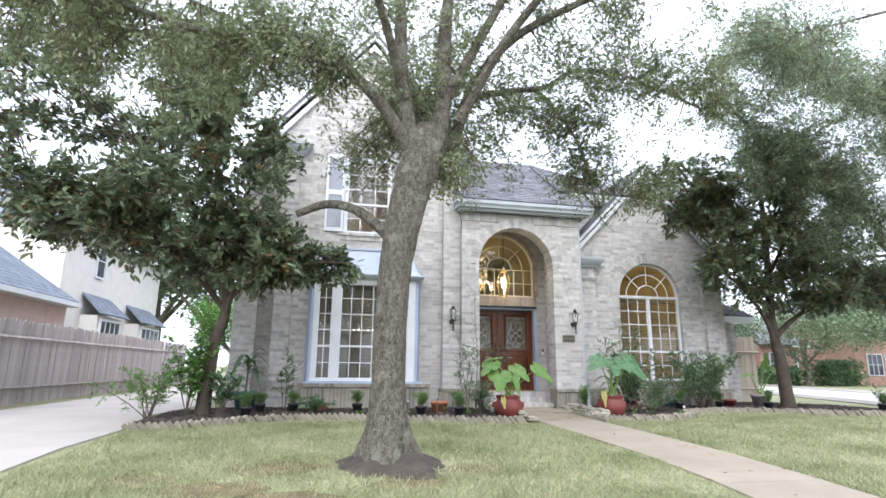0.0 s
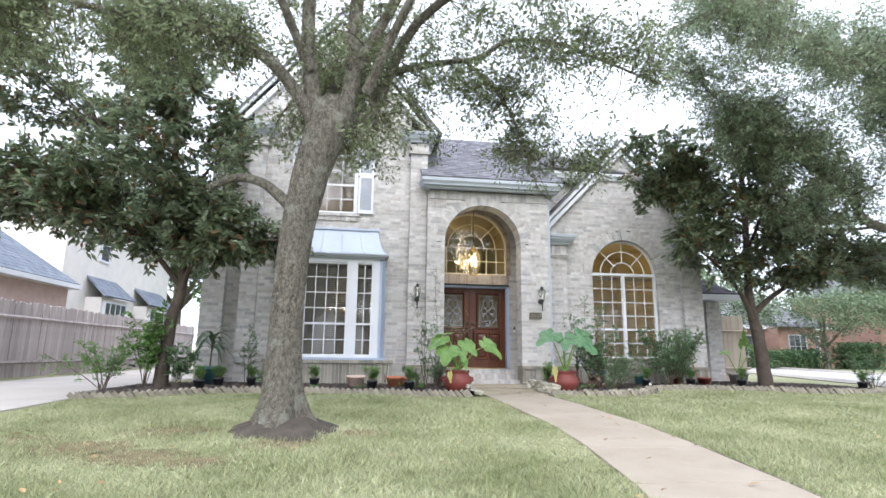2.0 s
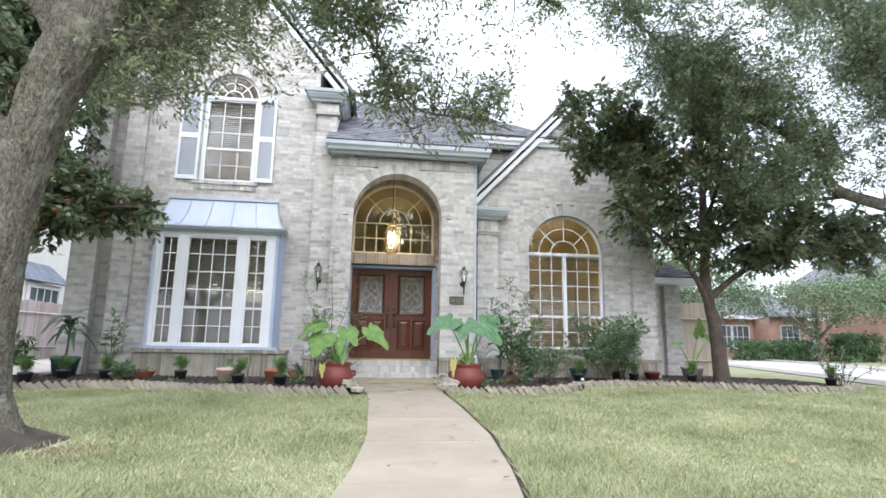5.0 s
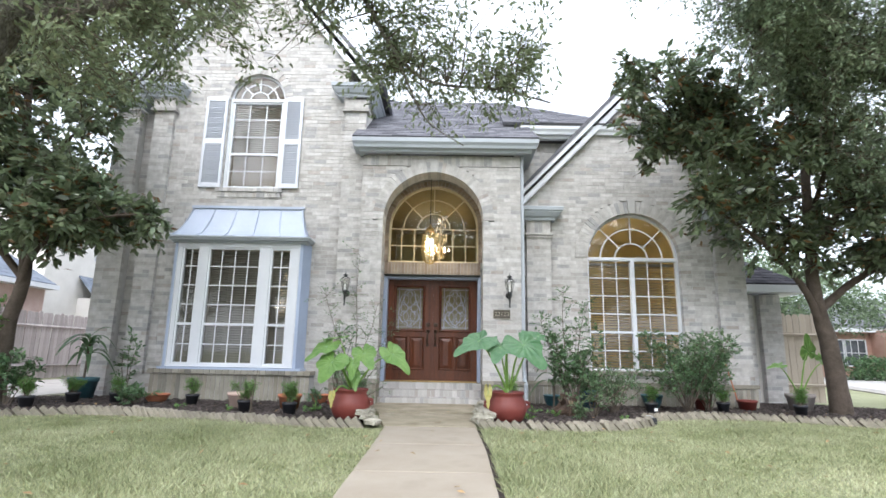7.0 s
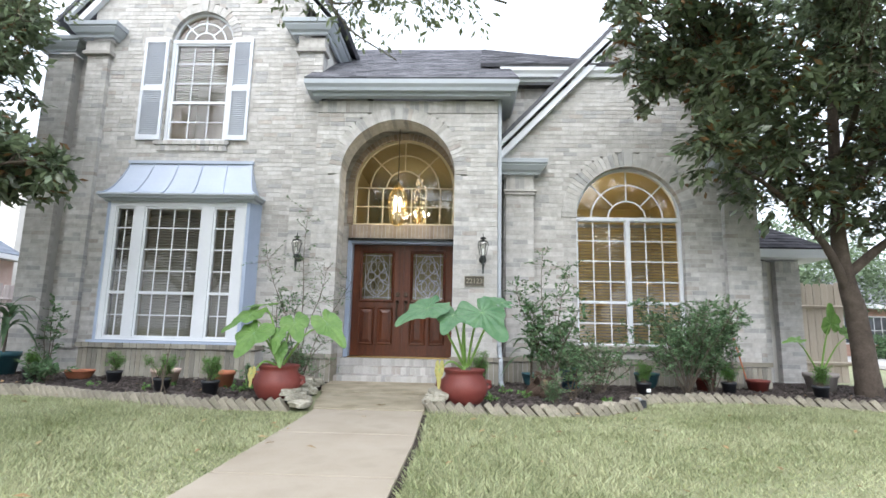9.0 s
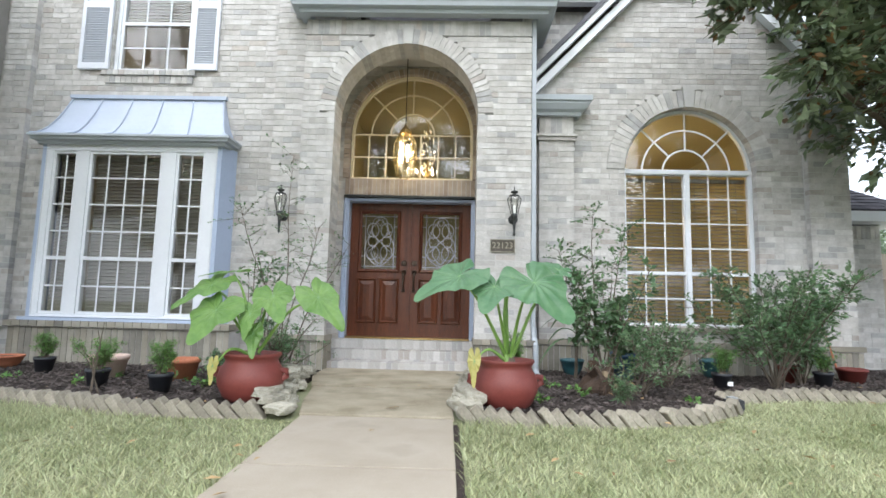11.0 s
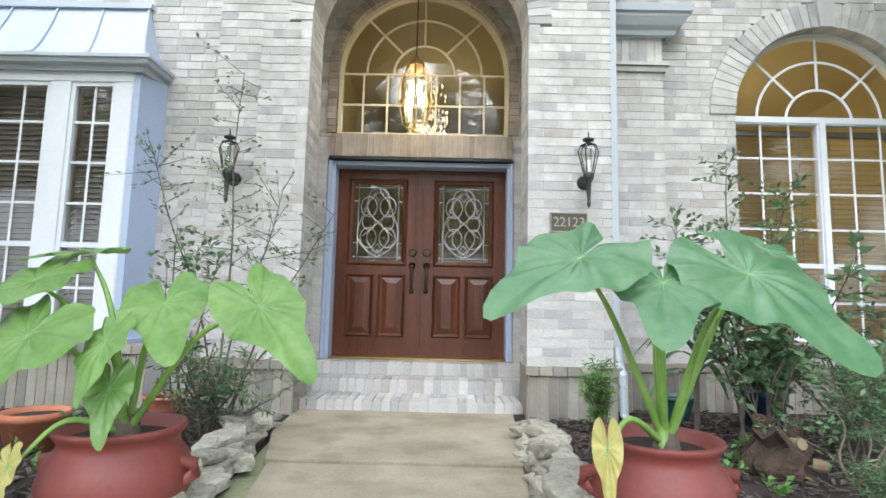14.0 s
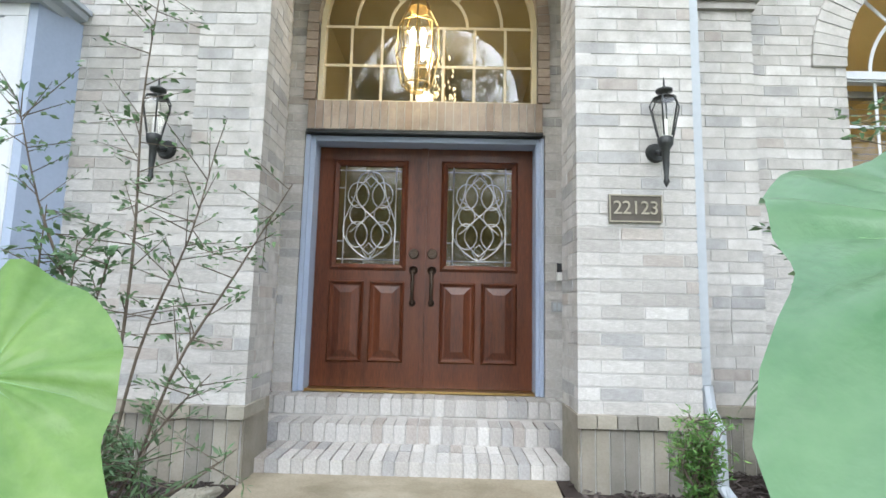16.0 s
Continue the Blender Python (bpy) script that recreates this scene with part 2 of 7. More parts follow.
terracotta_red = surface("glazed_red_clay", (0.13, 0.026, 0.021), (0.20, 0.044, 0.034), 3, 50, 0.55, 0.12, spots=(4, 0.6, 0.3, (0.21, 0.075, 0.05)))
terracotta = surface("terracotta", (0.38, 0.13, 0.065), (0.52, 0.20, 0.11), 5, 60, 0.8, 0.2)
pale_clay = surface("pale_clay", (0.50, 0.36, 0.30), (0.64, 0.50, 0.43), 5, 60, 0.85, 0.2)
grey_pot = surface("grey_pot", (0.25, 0.22, 0.21), (0.36, 0.33, 0.31), 5, 60, 0.8, 0.2)
black_pot = surface("black_plastic", (0.012, 0.013, 0.017), (0.028, 0.03, 0.036), 6, 60, 0.5, 0.05)
teal_pot = surface("teal_glaze", (0.028, 0.085, 0.105), (0.055, 0.145, 0.165), 5, 60, 0.4, 0.05)
blue_pot = surface("blue_glaze", (0.012, 0.045, 0.10), (0.03, 0.085, 0.17), 5, 60, 0.3, 0.05)
bark_oak = surface("oak_bark", (0.055, 0.047, 0.037), (0.38, 0.355, 0.29), 15, 40, 0.95, 1.0, stretch=(1.4, 1.4, 0.75), spec=0.15, fine_mix=0.5, distance=0.12, spots=(5.5, 0.56, 0.6, (0.40, 0.41, 0.34)))
bark_dark = surface("magnolia_bark", (0.055, 0.042, 0.034), (0.13, 0.105, 0.085), 6, 40, 0.92, 0.5, spec=0.2, distance=0.015)
twig_mat = surface("twig", (0.08, 0.065, 0.05), (0.17, 0.14, 0.11), 8, 60, 0.9, 0.3, spec=0.2)
oak_leaf = surface("oak_leaf", (0.16, 0.20, 0.105), (0.31, 0.355, 0.21), 1.2, 20, 0.45, 0, vary=0.35, hue=0.02, through_light=0.45)
oak_leaf_grey = surface("grey_green_oak_leaf", (0.18, 0.235, 0.145), (0.35, 0.42, 0.275), 1.2, 20, 0.42, 0, vary=0.35, hue=0.02, through_light=0.45)
magnolia_leaf = surface("magnolia_leaf", (0.09, 0.13, 0.07), (0.25, 0.30, 0.175), 2, 20, 0.28, 0, vary=0.45, hue=0.015, through_light=0.42, spec=0.8)
magnolia_brown = surface("magnolia_leaf_underside", (0.12, 0.06, 0.028), (0.22, 0.13, 0.05), 2, 20, 0.6, 0, vary=0.3, through_light=0.2)
shrub_leaf = surface("shrub_leaf", (0.08, 0.155, 0.07), (0.195, 0.295, 0.15), 4, 30, 0.42, 0, vary=0.4, hue=0.02, through_light=0.4)
fine_leaf = surface("fine_bright_leaf", (0.09, 0.20, 0.045), (0.19, 0.34, 0.09), 4, 30, 0.5, 0, vary=0.35, hue=0.02, through_light=0.35)
ear_leaf = surface("elephant_ear_leaf", (0.115, 0.25, 0.05), (0.255, 0.405, 0.12), 7, 26, 0.34, 0.3, through_light=0.35, vary=0.15, distance=0.01)
ear_leaf_deep = surface("deep_elephant_ear_leaf", (0.07, 0.175, 0.075), (0.165, 0.295, 0.15), 7, 26, 0.32, 0.3, through_light=0.3, vary=0.12, distance=0.01)
ear_stem = surface("elephant_ear_stem", (0.14, 0.26, 0.05), (0.26, 0.42, 0.10), 4, 30, 0.4, 0.05)
yellow_leaf = surface("yellowed_leaf", (0.36, 0.32, 0.07), (0.56, 0.52, 0.20), 4, 30, 0.5, 0, through_light=0.3)
grass_mat = surface("grass_blade", (0.225, 0.26, 0.118), (0.525, 0.535, 0.345), 0.9, 7, 0.6, 0, vary=0.32, hue=0.02, through_light=0.35, spec=0.25)
far_leaf = surface("far_foliage", (0.10, 0.15, 0.085), (0.20, 0.26, 0.15), 0.5, 6, 0.7, 0, vary=0.35, through_light=0.3)
fence_mat = surface("weathered_cedar", (0.23, 0.20, 0.195), (0.50, 0.455, 0.445), 2.5, 40, 0.92, 0.4, vary=0.18, piecewise=True, stretch=(2, 2, 0.35), spec=0.2)
new_fence = surface("pale_cedar", (0.36, 0.30, 0.24), (0.50, 0.44, 0.37), 2.5, 40, 0.9, 0.3, vary=0.12, piecewise=True, stretch=(2, 2, 0.35), spec=0.2)
cream_brick = surface("cream_brick", (0.60, 0.58, 0.545), (0.72, 0.70, 0.665), 2, 60, 0.9, 0.3, spec=0.2)
pink_brick = surface("pink_brick", (0.44, 0.32, 0.28), (0.56, 0.44, 0.40), 3, 60, 0.9, 0.3, spec=0.2)
far_brick = surface("far_red_brick", (0.38, 0.225, 0.175), (0.50, 0.335, 0.28), 2, 50, 0.9, 0.2, spec=0.2)
blue_shingle = surface("blue_grey_shingle", (0.13, 0.15, 0.19), (0.25, 0.28, 0.33), 3, 90, 0.95, 0.4, spec=0.2)
asphalt = surface("pale_road", (0.34, 0.33, 0.32), (0.46, 0.45, 0.44), 0.6, 70, 0.9, 0.2, spec=0.25)
room_yellow = surface("room_ochre_paint", (0.47, 0.40, 0.20), (0.55, 0.475, 0.26), 1, 30, 0.85, 0.02)
room_grey = surface("room_grey_paint", (0.34, 0.33, 0.30), (0.42, 0.41, 0.38), 1, 30, 0.85, 0.02)
room_floor = surface("room_floor", (0.16, 0.10, 0.06), (0.28, 0.18, 0.11), 3, 30, 0.5, 0.05)
blind_mat = surface("blind_slat", (0.27, 0.265, 0.23), (0.34, 0.335, 0.30), 2, 30, 0.6, 0, through_light=0.3)
pane_mat = glass("window_glass")
transom_glass = glass("transom_glass", ior=2.1)
shade_glass = glass("lantern_glass", (0.95, 0.95, 0.93), 0.05, 0, 0.10)
leaded_mat = glass("leaded_glass", (0.62, 0.62, 0.58), 0.02, 0.25, ior=2.0)
lead_mat = surface("lead_came", (0.42, 0.42, 0.42), (0.62, 0.62, 0.60), 8, 60, 0.3, 0.1, metal=0.9)
bulb_mat = glow("lamp_glow", (1.0, 0.88, 0.66), 3.0)
# emission on the crystal drops stands in for the bulbs' light they catch
crystal_mat = glow("crystal_glow", (1.0, 0.80, 0.45), 0.3)
plaque_mat = surface("plaque_bronze", (0.05, 0.042, 0.032), (0.085, 0.072, 0.055), 12, 60, 0.5, 0.2, metal=0.3)
plaque_text = surface("plaque_figures", (0.22, 0.20, 0.15), (0.34, 0.31, 0.24), 10, 60, 0.4, 0.05, metal=0.4)
grey_plastic = surface("grey_plastic", (0.30, 0.31, 0.32), (0.38, 0.39, 0.40), 5, 40, 0.5, 0.02)
white_plastic = surface("white_plastic", (0.70, 0.70, 0.69), (0.78, 0.78, 0.77), 5, 40, 0.4, 0.02)

# ---- ground ----


def ground_z(x, y):
    """The lawn falls gently away from the house."""
    return -0.02 * max(0.0, 11.0 - y) if y > -20 else -0.62


def strip(pts, up=0.0, down=0.12):
    """A slab along (y, x0, x1) rows that follows the ground."""
    m = Mesh()
    n = len(pts)
    for lift in (up, -down):
        for y, a, b in pts:
            z = ground_z(0, y) + lift
            m.v += [(a, y, z), (b, y, z)]
    for i in range(n - 1):
        a = 2 * i
        m.f += [(a, a + 1, a + 3, a + 2), (a + 2 * n + 2, a + 2 * n + 3, a + 2 * n + 1, a + 2 * n), (a, a + 2, a + 2 * n + 2, a + 2 * n), (a + 3, a + 1, a + 2 * n + 1, a + 2 * n + 3)]
    m.f += [(1, 0, 2 * n, 2 * n + 1), (2 * n - 2, 2 * n - 1, 4 * n - 1, 4 * n - 2)]
    return m


g = Mesh()
ys = [-600, -20.001, -19.9, 11, 40, 900]
xs = [-700, -40, 40, 800]
for y in ys:
    for x in xs:
        g.v.append((x, y, ground_z(x, y)))
for j in range(len(ys) - 1):
    for i in range(len(xs) - 1):
        a = j * len(xs) + i
        g.f.append((a, a + 1, a + 1 + len(xs), a + len(xs)))
ground = tagged(part("ground", g, lawn_soil), "short dry green lawn soil in front of the house", "lawn", kind="structure")

WALK = [(-7.0, 1.6, 2.9), (-3, 2.1, 3.4), (0, 2.62, 3.93), (2.0, 3.08, 4.30), (3.5, 3.43, 4.58), (5, 3.67, 4.81), (6.3, 3.78, 4.94), (8.2, 3.78, 4.97), (9.66, 3.76, 4.94)]
path = tagged(thing("pavement", "tan concrete garden path in slabs leading to the front steps", "path"), kind="structure")


def walk_at(y):
    for (ya, a0, a1), (yb, b0, b1) in zip(WALK, WALK[1:]):
        if ya <= y <= yb:
            k = (y - ya) / (yb - ya)
            return a0 + k * (b0 - a0), a1 + k * (b1 - a1)
    return WALK[-1][1:]


cuts = [-7.0, -5.2, -4.0, -2.75, -1.5, -0.25, 1.0, 2.25, 3.5, 4.75, 5.95, 7.2, 8.45, 9.66]
for a, b in zip(cuts, cuts[1:]):
    rows_ = [(y, *walk_at(y)) for y in np.linspace(a + 0.011, b - 0.011, 5)]
    soften(part("slab", strip(rows_, 0.025, 0.1), concrete, path), 0.006)
apron = [(9.675, 3.74, 4.95), (10.2, 3.62, 4.93), (10.9, 3.52, 4.98)]
soften(part("slab", strip(apron, 0.035, 0.1), old_concrete, path, "stained slab"), 0.008)
soften(part("slab", strip([(10.915, 3.5, 4.98), (11.6, 3.32, 5.05), (12.38, 3.28, 5.10)], 0.05, 0.1), old_concrete, path, "stained slab before the steps"), 0.008)

trench = Mesh()
for i in range(60):
    y = 0.0 + 9.55 * i / 59
    x = walk_at(y)[1]
    w = 0.045 + 0.025 * noise.noise(Vector((0, y * 3, 1)))
    trench.v += [(x - 0.01, y, ground_z(x, y) + 0.006), (x + w, y, ground_z(x, y) + 0.010)]
    if i:
        trench.f.append((2 * i - 2, 2 * i - 1, 2 * i + 1, 2 * i))
tagged(part("soil_edge", trench, mulch_soil), "dark cut soil edge between path and lawn", "soil", kind="structure")
drive = tagged(thing("driveway", "pale concrete driveway beside the house", "driveway"), kind="structure")
DRIVE = [(-12, -7.6, -3.0), (0, -6.7, -3.0), (4, -6.45, -2.95), (7.5, -6.4, -3.15), (9, -6.4, -3.05), (11, -6.4, -3.3), (16, -6.5, -2.8), (30, -6.9, -2.8)]
for a, b in zip([0, 2, 4, 6], [2, 4, 6, 7]):
    part("slab", strip([(DRIVE[a][0] + 0.008, *DRIVE[a][1:]), *DRIVE[a + 1:b], (DRIVE[b][0] - 0.008, *DRIVE[b][1:])], 0.02, 0.1), drive_mat, drive)


# ---- beds ----
LEFT_EDGE = [(3.42, 9.62), (2.9, 9.58), (2.2, 9.62), (1.2, 9.88), (0.2, 10.2), (-0.7, 10.2), (-1.4, 9.75), (-2.1, 9.25), (-2.95, 8.95)]
RIGHT_EDGE = [(5.06, 9.62), (5.6, 9.56), (6.2, 9.60), (6.9, 9.85), (7.45, 10.3)]
FAR_EDGE = [(7.55, 10.72), (8.4, 10.95), (9.4, 10.95), (10.4, 10.62), (11.4, 10.22), (12.4, 10.1), (13.2, 10.5)]


def bed(name, outline, label):
    m = Mesh()
    m.prism(outline, -0.2, 0.05, "z")
    return tagged(part(name, m, mulch_soil), label, "flower bed", kind="structure")


bed("planting_bed", [(x, y + 0.05) for x, y in reversed(LEFT_EDGE)] + [(3.40, 10.9), (3.25, 12.5), (-1.4, 12.7), (-2.3, 12.7), (-3.1, 11.6)], "flower bed of dark shredded mulch")
bed("planting_bed", [(x, y + 0.05) for x, y in RIGHT_EDGE + FAR_EDGE] + [(13.4, 12.8), (11.9, 14.2), (10.3, 14.2), (10.3, 12.9), (5.12, 12.9), (5.05, 10.9)], "flower bed of dark shredded mulch")

# ---- the house ----
house = thing("house", "two-storey house of whitewashed brick with grey shingle roof", "house")
CH, BL = 0.0765, 0.247


def brick_wall(name, spans, z0, z1, at, thick=0.22, singles=None, label="", material=None, seed=1, back=None):
    """A wall of running-bond bricks over recessed mortar. spans(z): the stretches of wall at that height; at(u, d, z): place."""
    rnd = random.Random(seed)
    mortar, joined = Mesh(), Mesh()
    alone = []
    n = max(1, round((z1 - z0) / CH))
    ch = (z1 - z0) / n
    last = None

    def slab(s, za, zb):
        for a, b in s:
            if b - a < 0.03:
                continue
            c = [at(u, d, z) for z in (za, zb) for u, d in ((a + 0.005, -0.004), (b - 0.005, -0.004), (b - 0.005, -thick), (a + 0.005, -thick))]
            mortar.add(c, [(0, 3, 2, 1), (4, 5, 6, 7), (0, 1, 5, 4), (1, 2, 6, 5), (2, 3, 7, 6), (3, 0, 4, 7)])
    for r in range(n):
        za, zb = z0 + r * ch, z0 + (r + 1) * ch
        s = [(a, b) for a, b in spans((za + zb) / 2) if b > a]
        if last and last[0] == s:
            last[2] = zb
        else:
            if last:
                slab(*last)
            last = [s, za, zb]
        for a, b in s:
            edges = [a]
            u = math.floor(a / BL) * BL + (BL / 2 if r % 2 else 0) + rnd.uniform(-0.01, 0.01)
            while u < b - 0.05:
                if u > a + 0.05:
                    edges.append(u)
                u += BL * (0.5 if rnd.random() < 0.08 else 1) + rnd.uniform(-0.006, 0.006)
            edges.append(b)
            for p, q in zip(edges, edges[1:]):
                p2, q2 = p + 0.0055 * (p > a), q - 0.0055 * (q < b)
                if q2 - p2 < 0.02:
                    continue
                d = rnd.uniform(0, 0.003)
                j = [rnd.uniform(-0.002, 0.002) for _ in range(4)]
                c = [at(p2, d, za + 0.005 + j[0]), at(q2, d, za + 0.005 + j[1]), at(q2, d, zb - 0.005 + j[2]), at(p2, d, zb - 0.005 + j[3]),
                     at(p2, -0.09, za + 0.005), at(q2, -0.09, za + 0.005), at(q2, -0.09, zb - 0.005), at(p2, -0.09, zb - 0.005)]
                if singles and singles((p + q) / 2, (za + zb) / 2) and len(alone) < 300:
                    alone.append((p2, q2, za + 0.005, zb - 0.005, d))
                else:
                    joined.add(c, [(0, 1, 2, 3), (0, 4, 5, 1), (1, 5, 6, 2), (2, 6, 7, 3), (3, 7, 4, 0)])
    slab(*last)
    wall = part(name, mortar, mortar_mat, house, label)
    if joined.f:
        part("bricks", joined, material or brick_mat, wall, kind="stuff")
    for p, q, za, zb, d in alone:
        o, ex, ez, ey = (Vector(at((p + q) / 2, d - 0.045, (za + zb) / 2)), Vector(at(q, 0, za)) - Vector(at(p, 0, za)), zb - za, Vector(at(0, 0.09, 0)) - Vector(at(0, 0, 0)))
        mt = Matrix(((ex.x, ey.x, 0, o.x), (ex.y, ey.y, 0, o.y), (0, 0, ez, o.z), (0, 0, 0, 1)))
        piece("brick", unit_brick, wall, mt)
    return wall


def chamfered_unit():
    m = Mesh().box(-0.5, 0.5, -0.5, 0.5, -0.5, 0.5)
    return m.data("brick", brick_one)


unit_brick = chamfered_unit()


def facing(y):
    """A wall that looks towards the street."""
    return lambda u, d, z: (u, y - d, z)


def minus(a, b, holes):
    """The stretch a..b without the holes."""
    out, x = [], a
    for p, q in sorted(holes):
        if q <= a or p >= b:
            continue
        if p > x:
            out.append((x, p))
        x = max(x, q)
    if x < b:
        out.append((x, b))
    return out


def arch_hole(z, cx, r, bottom, spring, extra=0.0):
    if bottom <= z < spring:
        return [(cx - r, cx + r)]
    k = r + extra
    if spring <= z < spring + k:
        h = math.sqrt(max(0, k * k - (z - spring) ** 2))
        return [(cx - h, cx + h)]
    return []


def voussoirs(name, parent, cx, cz, r0, r1, y0, y1, n, material, key=None, a0=0, a1=180):
    """A ring of bricks about an arch."""
    m = Mesh()
    rnd = random.Random(n)
    for i in range(n):
        lo, hi = a0 + (a1 - a0) * i / n, a0 + (a1 - a0) * (i + 1) / n
        g_ = math.degrees(0.004 / r0)
        a, b = radians(lo + g_), radians(hi - g_)
        d = rnd.uniform(-0.004, 0.003)
        poly = [(cx + r0 * math.cos(a), cz + r0 * math.sin(a)), (cx + r1 * math.cos(a), cz + r1 * math.sin(a)), (cx + r1 * math.cos(b), cz + r1 * math.sin(b)), (cx + r0 * math.cos(b), cz + r0 * math.sin(b))]
        m.prism(poly, y0 + d, y1)
    part("mortar_ring", Mesh().arc(cx, cz, (r0 + r1) / 2, a0, a1, r1 - r0 - 0.008, y0 + 0.007, y1 - 0.002, 36), mortar_mat, parent)
    ring = part(name, m, material, parent, kind="stuff")
    if key:
        w = key
        k = Mesh().prism([(cx - w * 0.36, cz + r0 - 0.005), (cx - w / 2, cz + r1 + 0.05), (cx + w / 2, cz + r1 + 0.05), (cx + w * 0.36, cz + r0 - 0.005)], y0 - 0.02, y1)
        part("keystone", k, mortar_mat, parent)
    return ring


def soldier(name, parent, x0, x1, z0, z1, y0, y1, material, w=0.078, label=""):
    """A row of bricks on end."""
    m = Mesh()
    rnd = random.Random(int(x0 * 100))
    n = max(1, round((x1 - x0) / w))
    w = (x1 - x0) / n
    for i in range(n):
        m.box(x0 + i * w + 0.004, x0 + (i + 1) * w - 0.004, y0 - rnd.uniform(0, 0.004), y1, z0 + 0.004, z1 - 0.004)
    m2 = Mesh().box(x0 + 0.002, x1 - 0.002, y0 + 0.007, y1 + 0.002, z0 + 0.002, z1 - 0.002)
    back = part(name, m2, mortar_mat, parent, label)
    part("bricks", m, material, back, kind="stuff")
    return back


PX, PR, PS = 4.24, 0.94, 3.39            # porch arch: middle, radius, spring
PY, LY, RY = 12.15, 12.45, 12.72         # porch, main and wing faces


def porch_spans(z):
    return minus(2.87, 5.88, arch_hole(z, PX, PR, 0, PS, 0.2))


porch_wall = brick_wall("wall", porch_spans, 0.47, 4.44, facing(PY), 0.42, lambda u, z: z < 1.9, "whitewashed brick porch wall with a round arch", seed=3)
soldier("frieze", house, 2.87, 5.88, 4.45, 4.66, PY + 0.0, PY + 0.2, brick_mat)
voussoirs("arch_bricks", porch_wall, PX, PS, PR, PR + 0.205, PY - 0.006, PY + 0.42, 44, brick_mat, key=0.15)
for x0, x1 in ((2.84, 3.29), (5.19, 5.91)):
    soldier("plinth", house, x0, x1, 0.0, 0.40, PY - 0.02, PY + 0.3, plinth_mat, label="plinth of upright bricks")
    cap = Mesh()
    n = round((x1 - x0 + 0.06) / 0.11)
    w = (x1 - x0 + 0.06) / n
    for i in range(n):
        cap.box(x0 - 0.03 + i * w + 0.003, x0 - 0.03 + (i + 1) * w - 0.003, PY - 0.055, PY + 0.3, 0.405, 0.475)
    part("plinth_cap", cap, plinth_mat, house, kind="stuff")
# reveals of the porch arch
for sx, x in ((1, PX - PR), (-1, PX + PR)):
    brick_wall("reveal", lambda z: [(0.0, 0.42)], 0.47, PS, lambda u, d, z, x=x, sx=sx: (x + sx * (d - 0.004), PY + u, z), 0.1, None, seed=5 + sx)
    soldier_m = Mesh().box(min(x, x - sx * 0.1), max(x, x - sx * 0.1), PY + 0.01, PY + 0.42, 0.0, 0.47)
    part("reveal_base", soldier_m, plinth_mat, house)
# vestibule behind the arch
VX0, VX1, VY = 3.04, 5.45, 13.40
for sx, x in ((1, VX0), (-1, VX1)):
    brick_wall("side_wall", lambda z: [(0.42, VY - PY)], 0.0, 4.7, lambda u, d, z, x=x, sx=sx: (x + sx * d, PY + u, z), 0.2, None, seed=8 + sx)
part("vestibule_ceiling", Mesh().box(VX0, VX1, PY + 0.43, VY + 0.3, 4.60, 4.68), mortar_mat, house)
TX, TR, TB, TS = 4.215, 0.945, 2.80, 3.52   # transom: middle, radius, bottom, spring


def entry_spans(z):
    holes = [(3.20, 5.22)] if z < 2.53 else ([(3.215, 5.20)] if z < 2.8 else arch_hole(z, TX, TR, TB, TS, 0.10))
    return minus(VX0, VX1, holes)


entry = brick_wall("wall", entry_spans, 0.37, 4.6, facing(VY), 0.3, lambda u, z: z < 2.6, "whitewashed brick wall round the entrance", seed=4)
soldier("lintel", house, 3.215, 5.20, 2.535, 2.79, VY - 0.03, VY + 0.2, lintel_mat, 0.068, "lintel of upright tan bricks")
part("lintel_iron", Mesh().box(3.215, 5.20, VY - 0.035, VY + 0.2, 2.505, 2.531), black_metal, house, "dark steel lintel angle")
voussoirs("arch_bricks", entry, TX, TS, TR, TR + 0.10, VY - 0.02, VY + 0.2, 40, lintel_mat)
for sx in (-1, 1):
    m = Mesh()
    z = TB
    while z < TS - 0.02:
        m.box(TX + sx * (TR + 0.05) - 0.05, TX + sx * (TR + 0.05) + 0.05, VY - 0.02, VY + 0.2, z + 0.004, z + 0.073)
        z += 0.0765
    part("jamb_bricks", m, lintel_mat, entry, kind="stuff")

# left pilaster and main wall
brick_wall("pilaster", lambda z: [(2.45, 2.868)], 0.47, 5.66, facing(12.27), 0.25, lambda u, z: z < 1.2, "whitewashed brick pilaster", seed=11)
soldier("plinth", house, 2.43, 2.86, 0.0, 0.40, 12.24, 12.45, plinth_mat)
part("plinth_cap", Mesh().box(2.42, 2.87, 12.215, 12.45, 0.405, 0.472), plinth_mat, house)
WX, WR, WB, WS = 0.61, 0.56, 4.07, 5.93
APEX_X, APEX_Z, EAVE_Z, SLOPE = 0.6, 8.93, 6.1, 1.2


def main_spans(z):
    holes = arch_hole(z, WX, WR, WB, WS, 0.16)
    if 0.6 < z < 3.3:
        holes.append((-0.46, 1.76))
    if z < EAVE_Z:
        return minus(-1.40, 2.45, holes)
    h = (APEX_Z - z) / SLOPE
    return minus(max(-1.40, APEX_X - h), min(2.45, APEX_X + h), holes)


